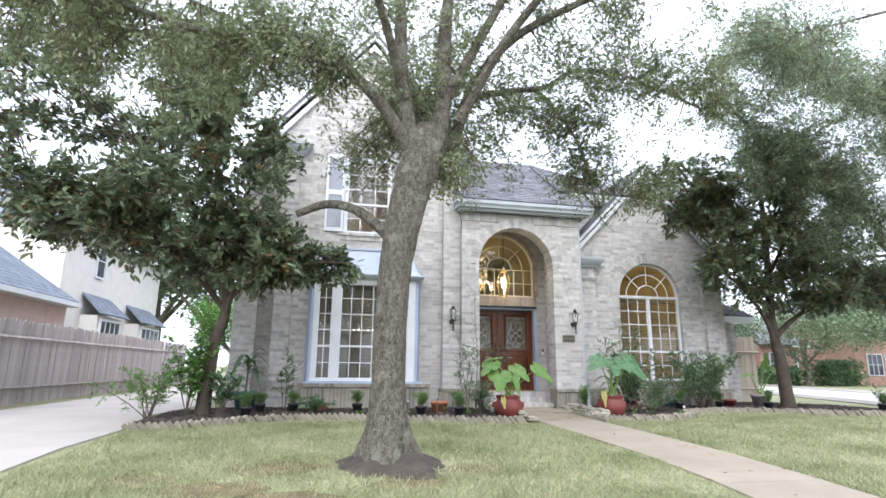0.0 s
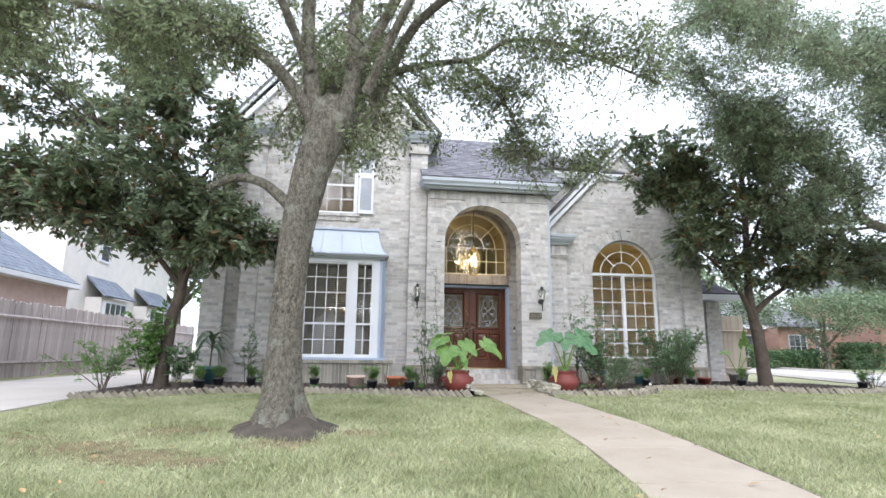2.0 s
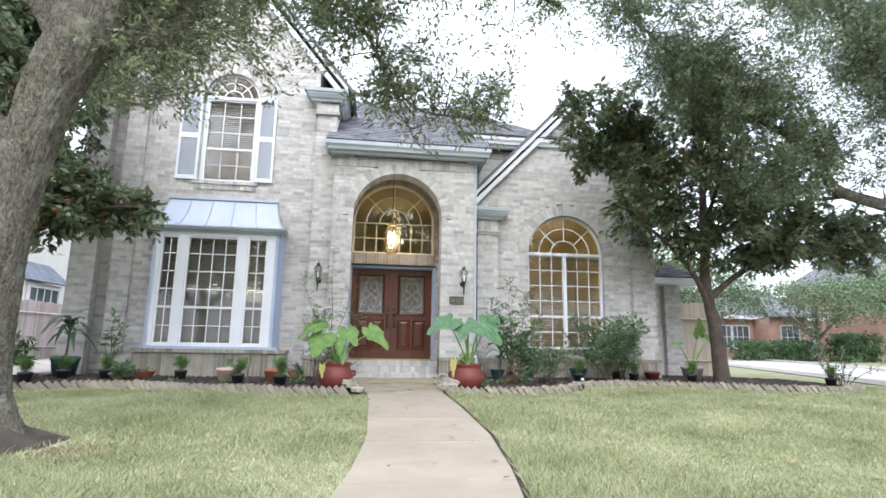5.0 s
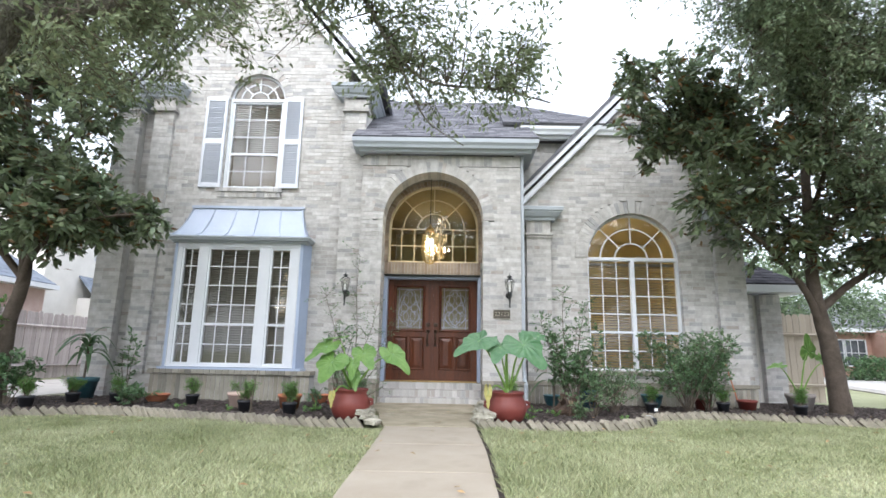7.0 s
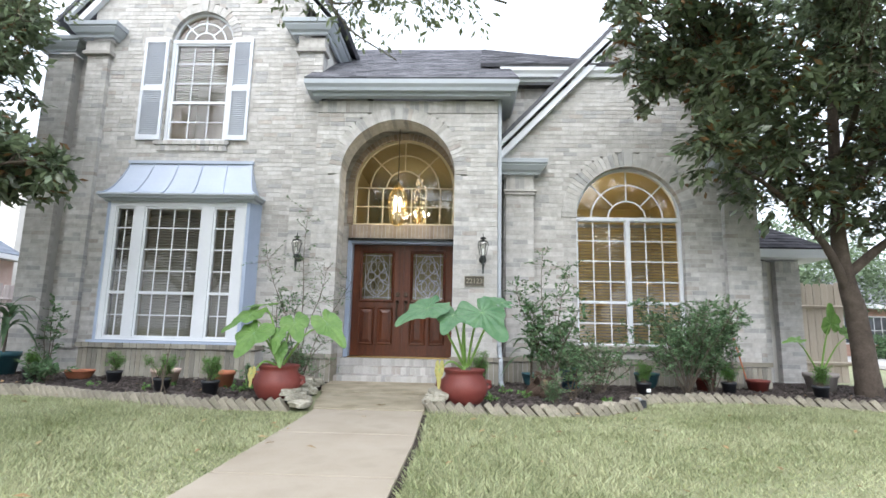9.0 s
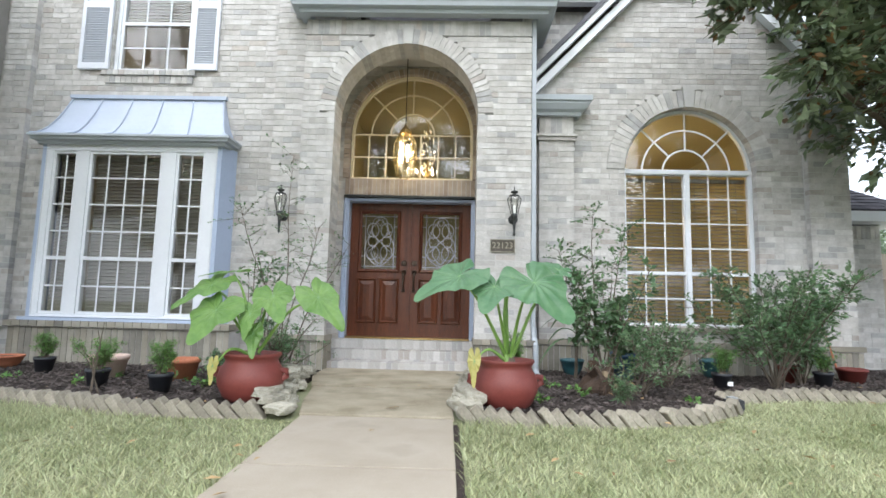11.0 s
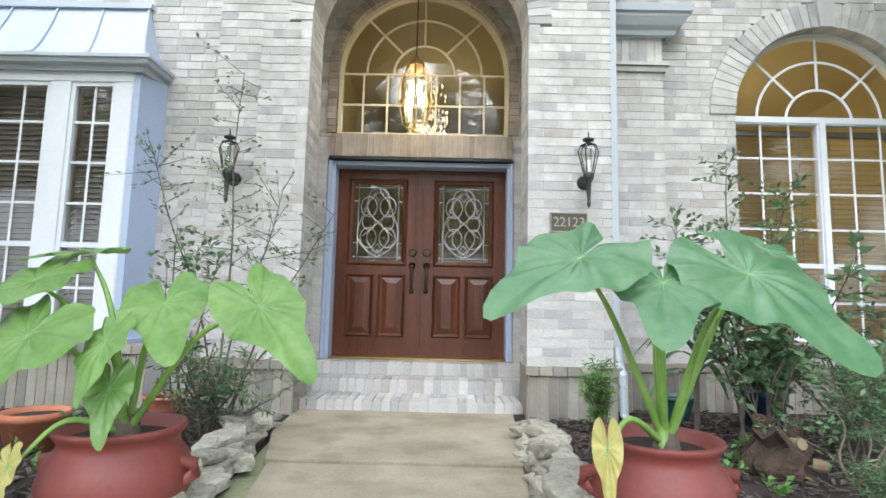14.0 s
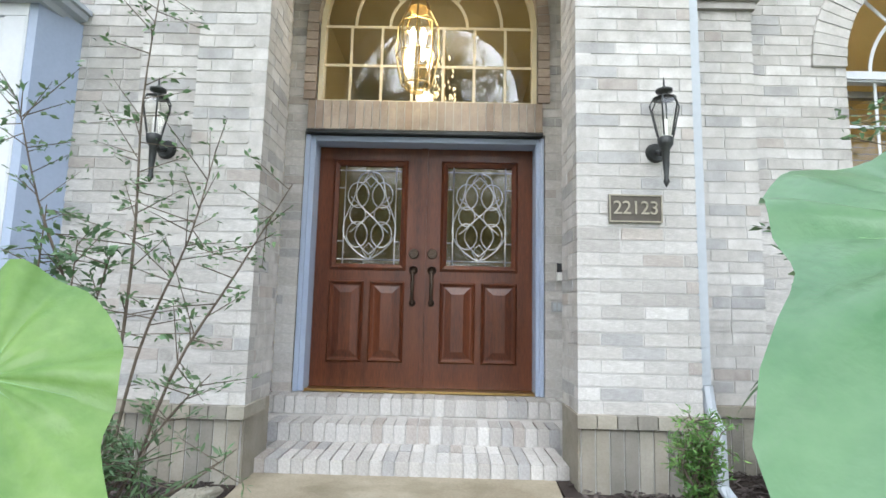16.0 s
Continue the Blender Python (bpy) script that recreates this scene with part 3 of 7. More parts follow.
main_wall = brick_wall("wall", main_spans, 0.0, 8.86, facing(LY), 0.25, lambda u, z: u > 1.7 and z < 2.6, "whitewashed brick gable wall", seed=6)
voussoirs("arch_bricks", main_wall, WX, WS, WR, WR + 0.16, LY - 0.012, LY + 0.2, 26, brick_mat, key=0.13)
m = Mesh()
for i in range(16):
    m.box(-0.06 + i * 0.083, -0.06 + i * 0.083 + 0.077, LY - 0.05, LY + 0.1, 3.97, 4.04)
    m.box(-0.02 + i * 0.078, -0.02 + i * 0.078 + 0.072, LY - 0.025, LY + 0.1, 3.86, 3.965)
part("sill_bricks", m, brick_mat, main_wall, kind="stuff")
brick_wall("pilaster", lambda z: [(-2.25, -1.76)], 0.0, 5.7, facing(12.50), 0.25, None, "brick corner pilaster", seed=12)
brick_wall("wall", lambda z: [(-1.76, -1.40)], 0.0, 6.0, facing(12.72), 0.2, None, "recessed brick wall strip", seed=13)
brick_wall("pilaster", lambda z: [(-1.40, -1.02)], 0.47, 5.6, facing(12.36), 0.12, None, "brick pilaster", seed=14)
for a, b in ((-1.46, -0.96), (2.40, 2.92)):
    cap = Mesh()
    cap.box(a, b, 12.21 if b > 0 else 12.30, 12.5, 5.60, 5.66).box(a + 0.03, b - 0.03, 12.24 if b > 0 else 12.33, 12.5, 5.66, 5.86)
    part("pilaster_cap", cap, brick_mat, house)
# low brick shelf under the bay window
soldier("bay_base", house, -0.72, 2.12, 0.02, 0.50, 12.10, 12.46, plinth_mat, label="upright bricks under the bay window")
m = Mesh()
for i in range(26):
    m.box(-0.74 + i * 0.1108, -0.74 + i * 0.1108 + 0.104, 12.04, 12.46, 0.505, 0.575)
part("bay_shelf", m, plinth_mat, house, kind="stuff")

# back and side walls that close the house
shell = Mesh().box(-2.25, -2.0, 12.75, 24, 0, 6.0).box(10.05, 10.3, 12.9, 24, 0, 3.7).box(-2.25, 10.3, 23.75, 24, 0, 5.8)
shell.box(2.62, 2.86, 12.55, 16, 4.5, 6.0).box(-2.0, -1.78, 12.72, 12.9, 0, 6.0)
part("side_wall", shell, cream_brick, house, "plain brick side walls")

# wall between porch and wing, wing wall
brick_wall("wall", lambda z: [(5.88, 6.15 if z < 4.0 else 7.9)], 0.0, 5.1, facing(13.0), 0.2, None, "whitewashed brick wall behind the gable", seed=21)
soldier("frieze", house, 5.88, 7.9, 5.105, 5.30, 13.0, 13.2, brick_mat)
GX, GZ, GS = 8.15, 6.13, 1.04
RX, RR, RB, RS = 8.15, 0.90, 0.68, 2.83


def wing_spans(z):
    holes = arch_hole(z, RX, RR, RB, RS, 0.24)
    h = 2.13 if z < 3.72 else (GZ - z) / GS
    return minus(GX - h, GX + h, holes)


wing_wall = brick_wall("wall", wing_spans, 0.0, 6.06, facing(RY), 0.25, lambda u, z: u < 7.2 and z < 2.0, "whitewashed brick gable wall of the wing", seed=7)
voussoirs("arch_bricks", wing_wall, RX, RS, RR, RR + 0.245, RY - 0.02, RY + 0.2, 40, brick_mat, key=0.17)
for a, b in ((6.05, 6.52), (9.68, 10.22)):
    brick_wall("pilaster", lambda z, a=a, b=b: [(a, b)], 0.47, 3.18, facing(RY - 0.12), 0.12, None, "brick pilaster", seed=int(a * 10))
    cap = Mesh().box(a - 0.02, b + 0.02, RY - 0.15, RY, 3.18, 3.23).box(a - 0.045, b + 0.045, RY - 0.17, RY, 3.235, 3.27)
    part("pilaster_cap", cap, brick_mat, house)
    soldier("pilaster_cap", house, a, b, 3.275, 3.52, RY - 0.12, RY, brick_mat)
    soldier("plinth", house, a - 0.03, b + 0.03, 0.0, 0.40, RY - 0.15, RY, plinth_mat)
    part("plinth_cap", Mesh().box(a - 0.05, b + 0.05, RY - 0.175, RY, 0.405, 0.472), plinth_mat, house)
soldier("plinth", house, 6.56, 9.64, 0.0, 0.40, RY - 0.03, RY, plinth_mat)
m = Mesh()
for i in range(28):
    m.box(6.56 + i * 0.11, 6.56 + i * 0.11 + 0.104, RY - 0.055, RY, 0.405, 0.472)
part("plinth_cap", m, plinth_mat, house, kind="stuff")
m = Mesh()
for i in range(18):
    m.box(RX - RR - 0.05 + i * 0.106, RX - RR - 0.05 + i * 0.106 + 0.1, RY - 0.06, RY + 0.12, 0.60, 0.665)
part("sill_bricks", m, plinth_mat, wing_wall, kind="stuff")

# far side wing
brick_wall("wall", lambda z: [(10.3, 11.12), (11.28, 11.72)], 0.0, 2.1, facing(14.05), 0.2, None, "brick wall of the low side wing", seed=31)
soldier("frieze", house, 10.3, 11.12, 2.1, 2.32, 14.05, 14.2, brick_mat)
soldier("frieze", house, 11.28, 11.72, 2.1, 2.32, 14.05, 14.2, brick_mat)
part("wall", Mesh().box(11.1, 11.30, 14.22, 14.4, 0, 2.32).box(11.52, 11.72, 14.26, 20, 0, 2.32), cream_brick, house, "recessed wall strip")


# ---- roofs and trim ----
def shingle_plane(name, corners, material, label="", keep=None, course=0.145, tab=0.30, parent=None):
    """A roof slope of overlapping tabs. corners: eave start, eave end, top end, top start."""
    a, b, c, d = [Vector(p) for p in corners]
    nrm = (b - a).cross(d - a).normalized()
    if nrm.z < 0:
        nrm = -nrm
    deck = Mesh()
    e = nrm * 0.05
    deck.add([tuple(p) for p in (a, b, c, d)] + [tuple(p - e) for p in (a, b, c, d)], [(0, 1, 2, 3), (7, 6, 5, 4), (0, 4, 5, 1), (1, 5, 6, 2), (2, 6, 7, 3), (3, 7, 4, 0)])
    roof = part(name, deck, material, parent or house, label)
    rnd = random.Random(17)
    m = Mesh()
    rise = ((d - a).length + (c - b).length) / 2
    n = max(2, round(rise / course))
    for r in range(n):
        lo, hi = r / n, (r + 1.25) / n
        hi = min(hi, 1)
        l0, l1, h0, h1 = a.lerp(d, lo), b.lerp(c, lo), a.lerp(d, hi), b.lerp(c, hi)
        length = (l1 - l0).length
        k = max(1, round(length / tab))
        off = rnd.random()
        for i in range(-1, k):
            p, q = max(0, (i + off) / k), min(1, (i + 1 + off) / k)
            if q - p < 0.1 / k:
                continue
            up = nrm * rnd.uniform(0.012, 0.018)
            low = nrm * 0.004
            g_ = 0.003 / max(length, 0.1)
            v = [l0.lerp(l1, p + g_) + up, l0.lerp(l1, q - g_) + up, h0.lerp(h1, q - g_) + low, h0.lerp(h1, p + g_) + low, l0.lerp(l1, p + g_) - low, l0.lerp(l1, q - g_) - low]
            m.add([tuple(x) for x in v], [(0, 1, 2, 3), (4, 5, 1, 0), (4, 0, 3), (5, 2, 1)])
    part("shingles", m, material, roof, kind="stuff")
    return roof


def moulding(name, path_pts, profile, material, parent=None, label="", closed_ends=True):
    """A cornice: a profile of (out, up) carried along a level path; out is to the right of the way."""
    m = Mesh()
    pts = [Vector(p) for p in path_pts]
    k = len(profile)
    for i, p in enumerate(pts):
        d0 = (pts[i] - pts[i - 1]).normalized() if i else None
        d1 = (pts[i + 1] - pts[i]).normalized() if i + 1 < len(pts) else None
        d0, d1 = d0 or d1, d1 or d0
        n0, n1 = Vector((d0.y, -d0.x, 0)), Vector((d1.y, -d1.x, 0))
        s = (n0 + n1)
        s = s / max(0.3, s.dot(n0))
        for o, u in profile:
            m.v.append(tuple(p + s * o + Vector((0, 0, u))))
    for i in range(len(pts) - 1):
        for j in range(k):
            a, b = i * k + j, i * k + (j + 1) % k
            m.f.append((a, a + k, b + k, b))
    m.f.append(tuple(range(k)))
    m.f.append(tuple(reversed(range((len(pts) - 1) * k, len(pts) * k))))
    return part(name, m, material, parent or house, label)


CORNICE = [(0, 0), (0.045, 0), (0.06, 0.04), (0.10, 0.07), (0.145, 0.14), (0.145, 0.165), (0.175, 0.175), (0.185, 0.24), (0.17, 0.25), (0, 0.25)]
GUTTER = [(0, 0), (0.12, 0), (0.13, 0.05), (0.20, 0.06), (0.215, 0.11), (0.25, 0.16), (0.255, 0.235), (0.235, 0.24), (0, 0.24)]
# porch eave
moulding("porch_eave", [(2.88, 12.5, 4.67), (2.92, 12.10, 4.67), (5.95, 12.10, 4.67), (5.95, 12.99, 4.67)], GUTTER, trim_paint, label="grey-blue eave with gutter")
# left gable: cornice returns
moulding("cornice_return", [(2.36, 12.45, 5.88), (2.36, 12.22, 5.88), (2.90, 12.22, 5.88), (2.90, 17.0, 5.88)], CORNICE, trim_paint, label="grey-blue cornice return")
moulding("cornice_return", [(-1.50, 17.0, 5.88), (-1.50, 12.30, 5.88), (-0.95, 12.30, 5.88), (-0.95, 12.45, 5.88)], CORNICE, trim_paint, label="grey-blue cornice return")
moulding("cornice_return", [(-2.28, 17.0, 5.7), (-2.28, 12.46, 5.7), (-1.72, 12.46, 5.7), (-1.72, 12.72, 5.7)], CORNICE, trim_paint, label="grey-blue cornice")
# wing gable: cornice returns
moulding("cornice_return", [(6.02, 12.95, 3.52), (6.02, 12.58, 3.52), (6.56, 12.58, 3.52), (6.56, 12.72, 3.52)], CORNICE, trim_paint, label="grey-blue cornice return")
moulding("cornice_return", [(9.64, 12.72, 3.52), (9.64, 12.58, 3.52), (10.26, 12.58, 3.52), (10.26, 16.0, 3.52)], CORNICE, trim_paint, label="grey-blue cornice return")
# upper eave to the right of the porch
moulding("upper_eave", [(5.95, 12.86, 5.30), (8.2, 12.86, 5.30)], GUTTER, white_paint, label="pale eave with gutter")


def rake(x0, z0, x1, z1, y0, y1, h, material, name="rake_board"):
    """A sloping board along a gable."""
    m = Mesh().prism([(x0, z0), (x1, z1), (x1, z1 + h), (x0, z0 + h)], y0, y1)
    return part(name, m, material, house)


for s in (-1, 1):
    rake(GX + s * 2.36, 3.84, GX, 3.84 + 2.36 * GS, RY - 0.20, RY - 0.13, 0.17, white_paint)
    rake(GX + s * 2.20, 3.80, GX, 3.80 + 2.20 * GS, RY - 0.13, RY - 0.005, 0.14, white_paint, "rake_soffit")
    rake(APEX_X + s * 2.46, 6.20, APEX_X, 6.20 + 2.46 * SLOPE, LY - 0.18, LY - 0.11, 0.17, white_paint)
    rake(APEX_X + s * 2.3, 6.12, APEX_X, 6.12 + 2.3 * SLOPE, LY - 0.11, LY - 0.005, 0.16, white_paint, "rake_soffit")

shingle_plane("roof", [(2.69, 11.86, 4.93), (6.20, 11.86, 4.93), (5.9, 15.1, 7.25), (2.69, 15.1, 7.25)], shingle_mat, "grey shingle slope over the porch")
shingle_plane("roof", [(5.6, 12.58, 5.56), (8.25, 12.58, 5.56), (5.7, 15.1, 7.26), (5.69, 15.1, 7.26)], shingle_mat, "grey shingle hip")
shingle_plane("roof", [(8.25, 12.58, 5.56), (8.25, 19.0, 5.56), (5.7, 16.5, 7.26), (5.7, 15.1, 7.26)], shingle_mat, "grey shingle hip end")
for s in (-1, 1):
    shingle_plane("roof", [(APEX_X + s * 2.62, 12.24, 6.17), (APEX_X + s * 2.62, 18.0, 6.17), (APEX_X, 18.0, 6.17 + 2.62 * SLOPE + 0.05), (APEX_X, 12.24, 6.17 + 2.62 * SLOPE + 0.05)], shingle_mat, "grey shingle gable slope")
    shingle_plane("roof", [(GX + s * 2.5, 12.50, 3.86), (GX + s * 2.5, 17.0, 3.86), (GX, 17.0, 3.86 + 2.5 * GS + 0.05), (GX, 12.50, 3.86 + 2.5 * GS + 0.05)], shingle_mat, "grey shingle gable slope")
shingle_plane("roof", [(10.2, 13.72, 2.52), (12.14, 13.72, 2.52), (10.75, 15.4, 3.65), (10.2, 15.4, 3.65)], dark_shingle, "dark shingle slope of the side wing")
shingle_plane("roof", [(12.14, 13.72, 2.52), (12.14, 20.0, 2.52), (10.75, 18.0, 3.65), (10.75, 15.4, 3.65)], dark_shingle, "dark shingle hip of the side wing")
part("eave", Mesh().box(10.3, 12.14, 13.70, 14.04, 2.34, 2.50).box(11.73, 12.14, 14.04, 20, 2.34, 2.50), white_paint, house, "white eave board")
back_roof = Mesh().add([(-1.8, 18, 6.17), (8.25, 19, 5.56), (8.25, 24.2, 5.5), (-2.4, 24.2, 5.6), (0.6, 18, 9.3), (5.7, 16.5, 7.26)], [(0, 4, 3), (4, 5, 1, 2, 3)])
part("roof", back_roof, shingle_mat, house, "grey shingle roof at the back")

# ---- windows ----


def bars(xs_, zs_, x0, x1, z0, z1, y0, y1, w=0.022):
    m = Mesh()
    for x in xs_:
        m.box(x - w / 2, x + w / 2, y0, y1, z0, z1)
    for z in zs_:
        m.box(x0, x1, y0 + 0.002, y1 + 0.002, z - w / 2, z + w / 2)
    return m


def blind(parent, x0, x1, z0, z1, y, step=0.046, tilt=52):
    m = Mesh()
    z = z0 + 0.02
    while z < z1:
        m.obox(pose((x0 + x1) / 2, y, z, tilt, 0, 0), x1 - x0, 0.05, 0.003)
        z += step
    for x in (x0 + (x1 - x0) * 0.15, x0 + (x1 - x0) * 0.85):
        m.box(x - 0.003, x + 0.003, y - 0.026, y - 0.023, z0, z1)
    m.box(x0, x1, y - 0.03, y + 0.03, z1, z1 + 0.05)
    return part("blind", m, blind_mat, parent, "slatted blind", kind="stuff")


def sheet(x0, x1, z0, z1, y, parent, material=None):
    ob = part("pane", Mesh().add([(x0, y, z0), (x1, y, z0), (x1, y, z1), (x0, y, z1)], [(0, 1, 2, 3)]), material or pane_mat, parent)
    ob.visible_shadow = False
    return ob


def half_disc(cx, cz, r, y, parent, n=28, material=None):
    poly = [(cx + r * math.cos(math.pi * i / n), cz + r * math.sin(math.pi * i / n)) for i in range(n + 1)]
    ob = part("pane", Mesh().add([(x, y, z) for x, z in poly], [tuple(range(len(poly)))]), material or pane_mat, parent)
    ob.visible_shadow = False
    return ob


def sash(parent, x0, x1, z0, z1, y, cols, upper, lower, rail, material=None, f=0.035):
    """A hung sash: bars, meeting rail and panes."""
    material = material or white_paint
    m = Mesh().box(x0, x0 + f, y - 0.03, y + 0.04, z0, z1).box(x1 - f, x1, y - 0.03, y + 0.04, z0, z1)
    m.box(x0 + f, x1 - f, y - 0.03, y + 0.04, z0, z0 + f).box(x0 + f, x1 - f, y - 0.03, y + 0.04, z1 - f, z1).box(x0 + f, x1 - f, y - 0.025, y + 0.04, rail - 0.022, rail + 0.022)
    sash_ob = part("sash", m, material, parent)
    xs_ = [x0 + (x1 - x0) * i / cols for i in range(1, cols)]
    zu = [rail + (z1 - rail) * i / upper for i in range(1, upper)]
    zl = [z0 + (rail - z0) * i / lower for i in range(1, lower)]
    mb = bars(xs_, zu + zl, x0 + f, x1 - f, z0 + f, z1 - f, y - 0.008, y - 0.001, 0.02)
    part("muntins", mb, material, parent)
    sheet(x0 + f, x1 - f, z0 + f, rail, y + 0.004, parent)
    sheet(x0 + f, x1 - f, rail, z1 - f, y + 0.006, parent)


def holed_panel(x0, x1, z0, z1, a0, a1, b0, b1, y0, y1):
    """A board with one rectangular opening, as one shell."""
    m = Mesh()
    for y in (y0, y1):
        m.v += [(x, y, z) for x, z in ((x0, z0), (x1, z0), (x1, z1), (x0, z1), (a0, b0), (a1, b0), (a1, b1), (a0, b1))]
    for k in range(4):
        j = (k + 1) % 4
        m.f += [(k, j, 4 + j, 4 + k), (8 + j, 8 + k, 12 + k, 12 + j), (j, k, 8 + k, 8 + j), (4 + k, 4 + j, 12 + j, 12 + k)]
    return m


# bay window
BX0, BX1, BY = -0.46, 1.73, 12.16
STILES = ((BX0 - 0.038, -0.415), (-0.085, 0.075), (1.055, 1.235), (1.625, BX1 + 0.038))
fr = holed_panel(BX0 - 0.05, BX1 + 0.05, 0.62, 2.90, BX0 - 0.04, BX1 + 0.04, 0.66, 2.80, BY - 0.002, BY + 0.07)
bay = part("bay_window", fr, white_paint, house, "white-framed bay window with pale blue sides and metal hood")
soften(bay, 0.006)
for a, b in STILES:
    soften(part("stile", Mesh().box(a, b, BY, BY + 0.07, 0.66, 2.80), white_paint, bay), 0.006)
for x0, x1, c in ((-0.415, -0.085, 2), (0.075, 1.055, 4), (1.235, 1.625, 2)):
    sash(bay, x0, x1, 0.66, 2.80, BY + 0.045, c, 4, 2, 1.38)
    blind(bay, x0 + 0.03, x1 - 0.03, 0.70, 2.70, BY + 0.14)
for s, x in ((-1, BX0 - 0.05), (1, BX1 + 0.05)):
    side = Mesh().prism([(x, BY + 0.004), (x + s * 0.055, BY + 0.004), (x + s * 0.17, LY + 0.1), (x, LY + 0.1)], 0.60, 2.9, "z")
    part("side_panel", side, blue_paint, bay, "pale blue side panel")
part("window_sill", Mesh().box(BX0 - 0.16, BX1 + 0.22, BY - 0.06, LY, 0.576, 0.615), blue_paint, bay)
moulding("hood_cornice", [(BX0 - 0.12, LY, 2.88), (BX0 - 0.12, BY - 0.01, 2.88), (BX1 + 0.12, BY - 0.01, 2.88), (BX1 + 0.12, LY, 2.88)], [(0, 0), (0.03, 0), (0.04, 0.04), (0.09, 0.05), (0.10, 0.085), (0.12, 0.09), (0.12, 0.12), (0, 0.12)], trim_paint, bay)
hood = Mesh()
prof = []
for i in range(9):
    k = i / 8
    prof.append((k, (k ** 1.7) * 0.64))
for k, h in prof:
    inset = 0.26 * k ** 0.75
    y = BY - 0.11 + (LY - BY + 0.10) * k
    hood.v += [(BX0 - 0.23 + inset, y, 3.0 + h), (BX1 + 0.23 - inset, y, 3.0 + h), (BX0 - 0.23 + inset, LY, 3.0 + h), (BX1 + 0.23 - inset, LY, 3.0 + h)]
for i in range(8):
    a = 4 * i
    hood.f += [(a, a + 1, a + 5, a + 4), (a + 2, a, a + 4, a + 6), (a + 1, a + 3, a + 7, a + 5)]
hood.f += [(0, 2, 3, 1), (32, 33, 35, 34)]
part("hood", hood, metal_roof, bay, "curved pale blue metal hood", smooth=False)
seams = Mesh()
for j in range(6):
    f_ = (j + 0.02) / 5.04
    pts = []
    for k, h in prof:
        inset = 0.26 * k ** 0.75
        x0, x1 = BX0 - 0.23 + inset, BX1 + 0.23 - inset
        pts.append((x0 + (x1 - x0) * f_, BY - 0.11 + (LY - BY + 0.10) * k - 0.008, 3.0 + h + 0.008))
    seams.tube(pts, 0.010, 6)
seams.box(BX0 + 0.0, BX1 + 0.0, LY - 0.05, LY + 0.0, 3.62, 3.67)
part("seams", seams, metal_roof, bay)


def fan(parent, cx, cz, r, y, w=0.024, material=None, pane=None):
    """The bars of a half-round light."""
    material = material or white_paint
    m = Mesh()
    m.arc(cx, cz, r - 0.02, 0, 180, 0.045, y - 0.03, y + 0.04, 32)
    m.arc(cx, cz, r * 0.68, 0, 180, w, y - 0.008, y + 0.0, 26)
    m.arc(cx, cz, r * 0.36, 0, 180, w, y - 0.008, y + 0.0, 18)
    for a in (45, 90, 135):
        c, s = math.cos(radians(a)), math.sin(radians(a))
        p, q = r * 0.36, r - 0.02
        n_ = Vector((-s, c)) * w / 2
        m.prism([(cx + p * c - n_.x, cz + p * s - n_.y), (cx + q * c - n_.x, cz + q * s - n_.y), (cx + q * c + n_.x, cz + q * s + n_.y), (cx + p * c + n_.x, cz + p * s + n_.y)], y - 0.006, y + 0.002)
    part("muntins", m, material, parent)
    half_disc(cx, cz, r - 0.02, y + 0.006, parent, material=pane)


# arched window of the wing
RWY = RY + 0.15
fr = Mesh().box(RX - RR, RX - RR + 0.04, RWY - 0.04, RWY + 0.05, RB, RS).box(RX + RR - 0.04, RX + RR, RWY - 0.04, RWY + 0.05, RB, RS)
fr.box(RX - RR, RX + RR, RWY - 0.045, RWY + 0.05, RS - 0.03, RS + 0.03).box(RX - 0.03, RX + 0.03, RWY - 0.05, RWY + 0.05, RB, RS - 0.03).box(RX - RR, RX + RR, RWY - 0.06, RWY + 0.05, RB - 0.03, RB + 0.02)
aw = part("window", fr, white_paint, house, "white arched window lit warm from within")
for x0, x1 in ((RX - RR + 0.04, RX - 0.03), (RX + 0.03, RX + RR - 0.04)):
    sash(aw, x0, x1, RB + 0.02, RS - 0.03, RWY, 3, 4, 2, 1.40, f=0.014)
    blind(aw, x0, x1, RB + 0.03, RS - 0.12, RWY + 0.11, 0.05, 22)
fan(aw, RX, RS, RR, RWY)

# upper window with shutters
UWY = LY + 0.10
fr = Mesh().box(WX - WR, WX - WR + 0.05, UWY - 0.05, UWY + 0.05, WB, WS).box(WX + WR - 0.05, WX + WR, UWY - 0.05, UWY + 0.05, WB, WS).box(WX - WR, WX + WR, UWY - 0.055, UWY + 0.05, WS - 0.03, WS + 0.03)
uw = part("window", fr, white_paint, house, "white arched upper window between louvred shutters")
sash(uw, WX - WR + 0.05, WX + WR - 0.05, WB, WS - 0.03, UWY, 3, 3, 2, 4.78)
blind(uw, WX - WR + 0.05, WX + WR - 0.05, 4.8, WS - 0.1, UWY + 0.10)
fan(uw, WX, WS, WR, UWY)
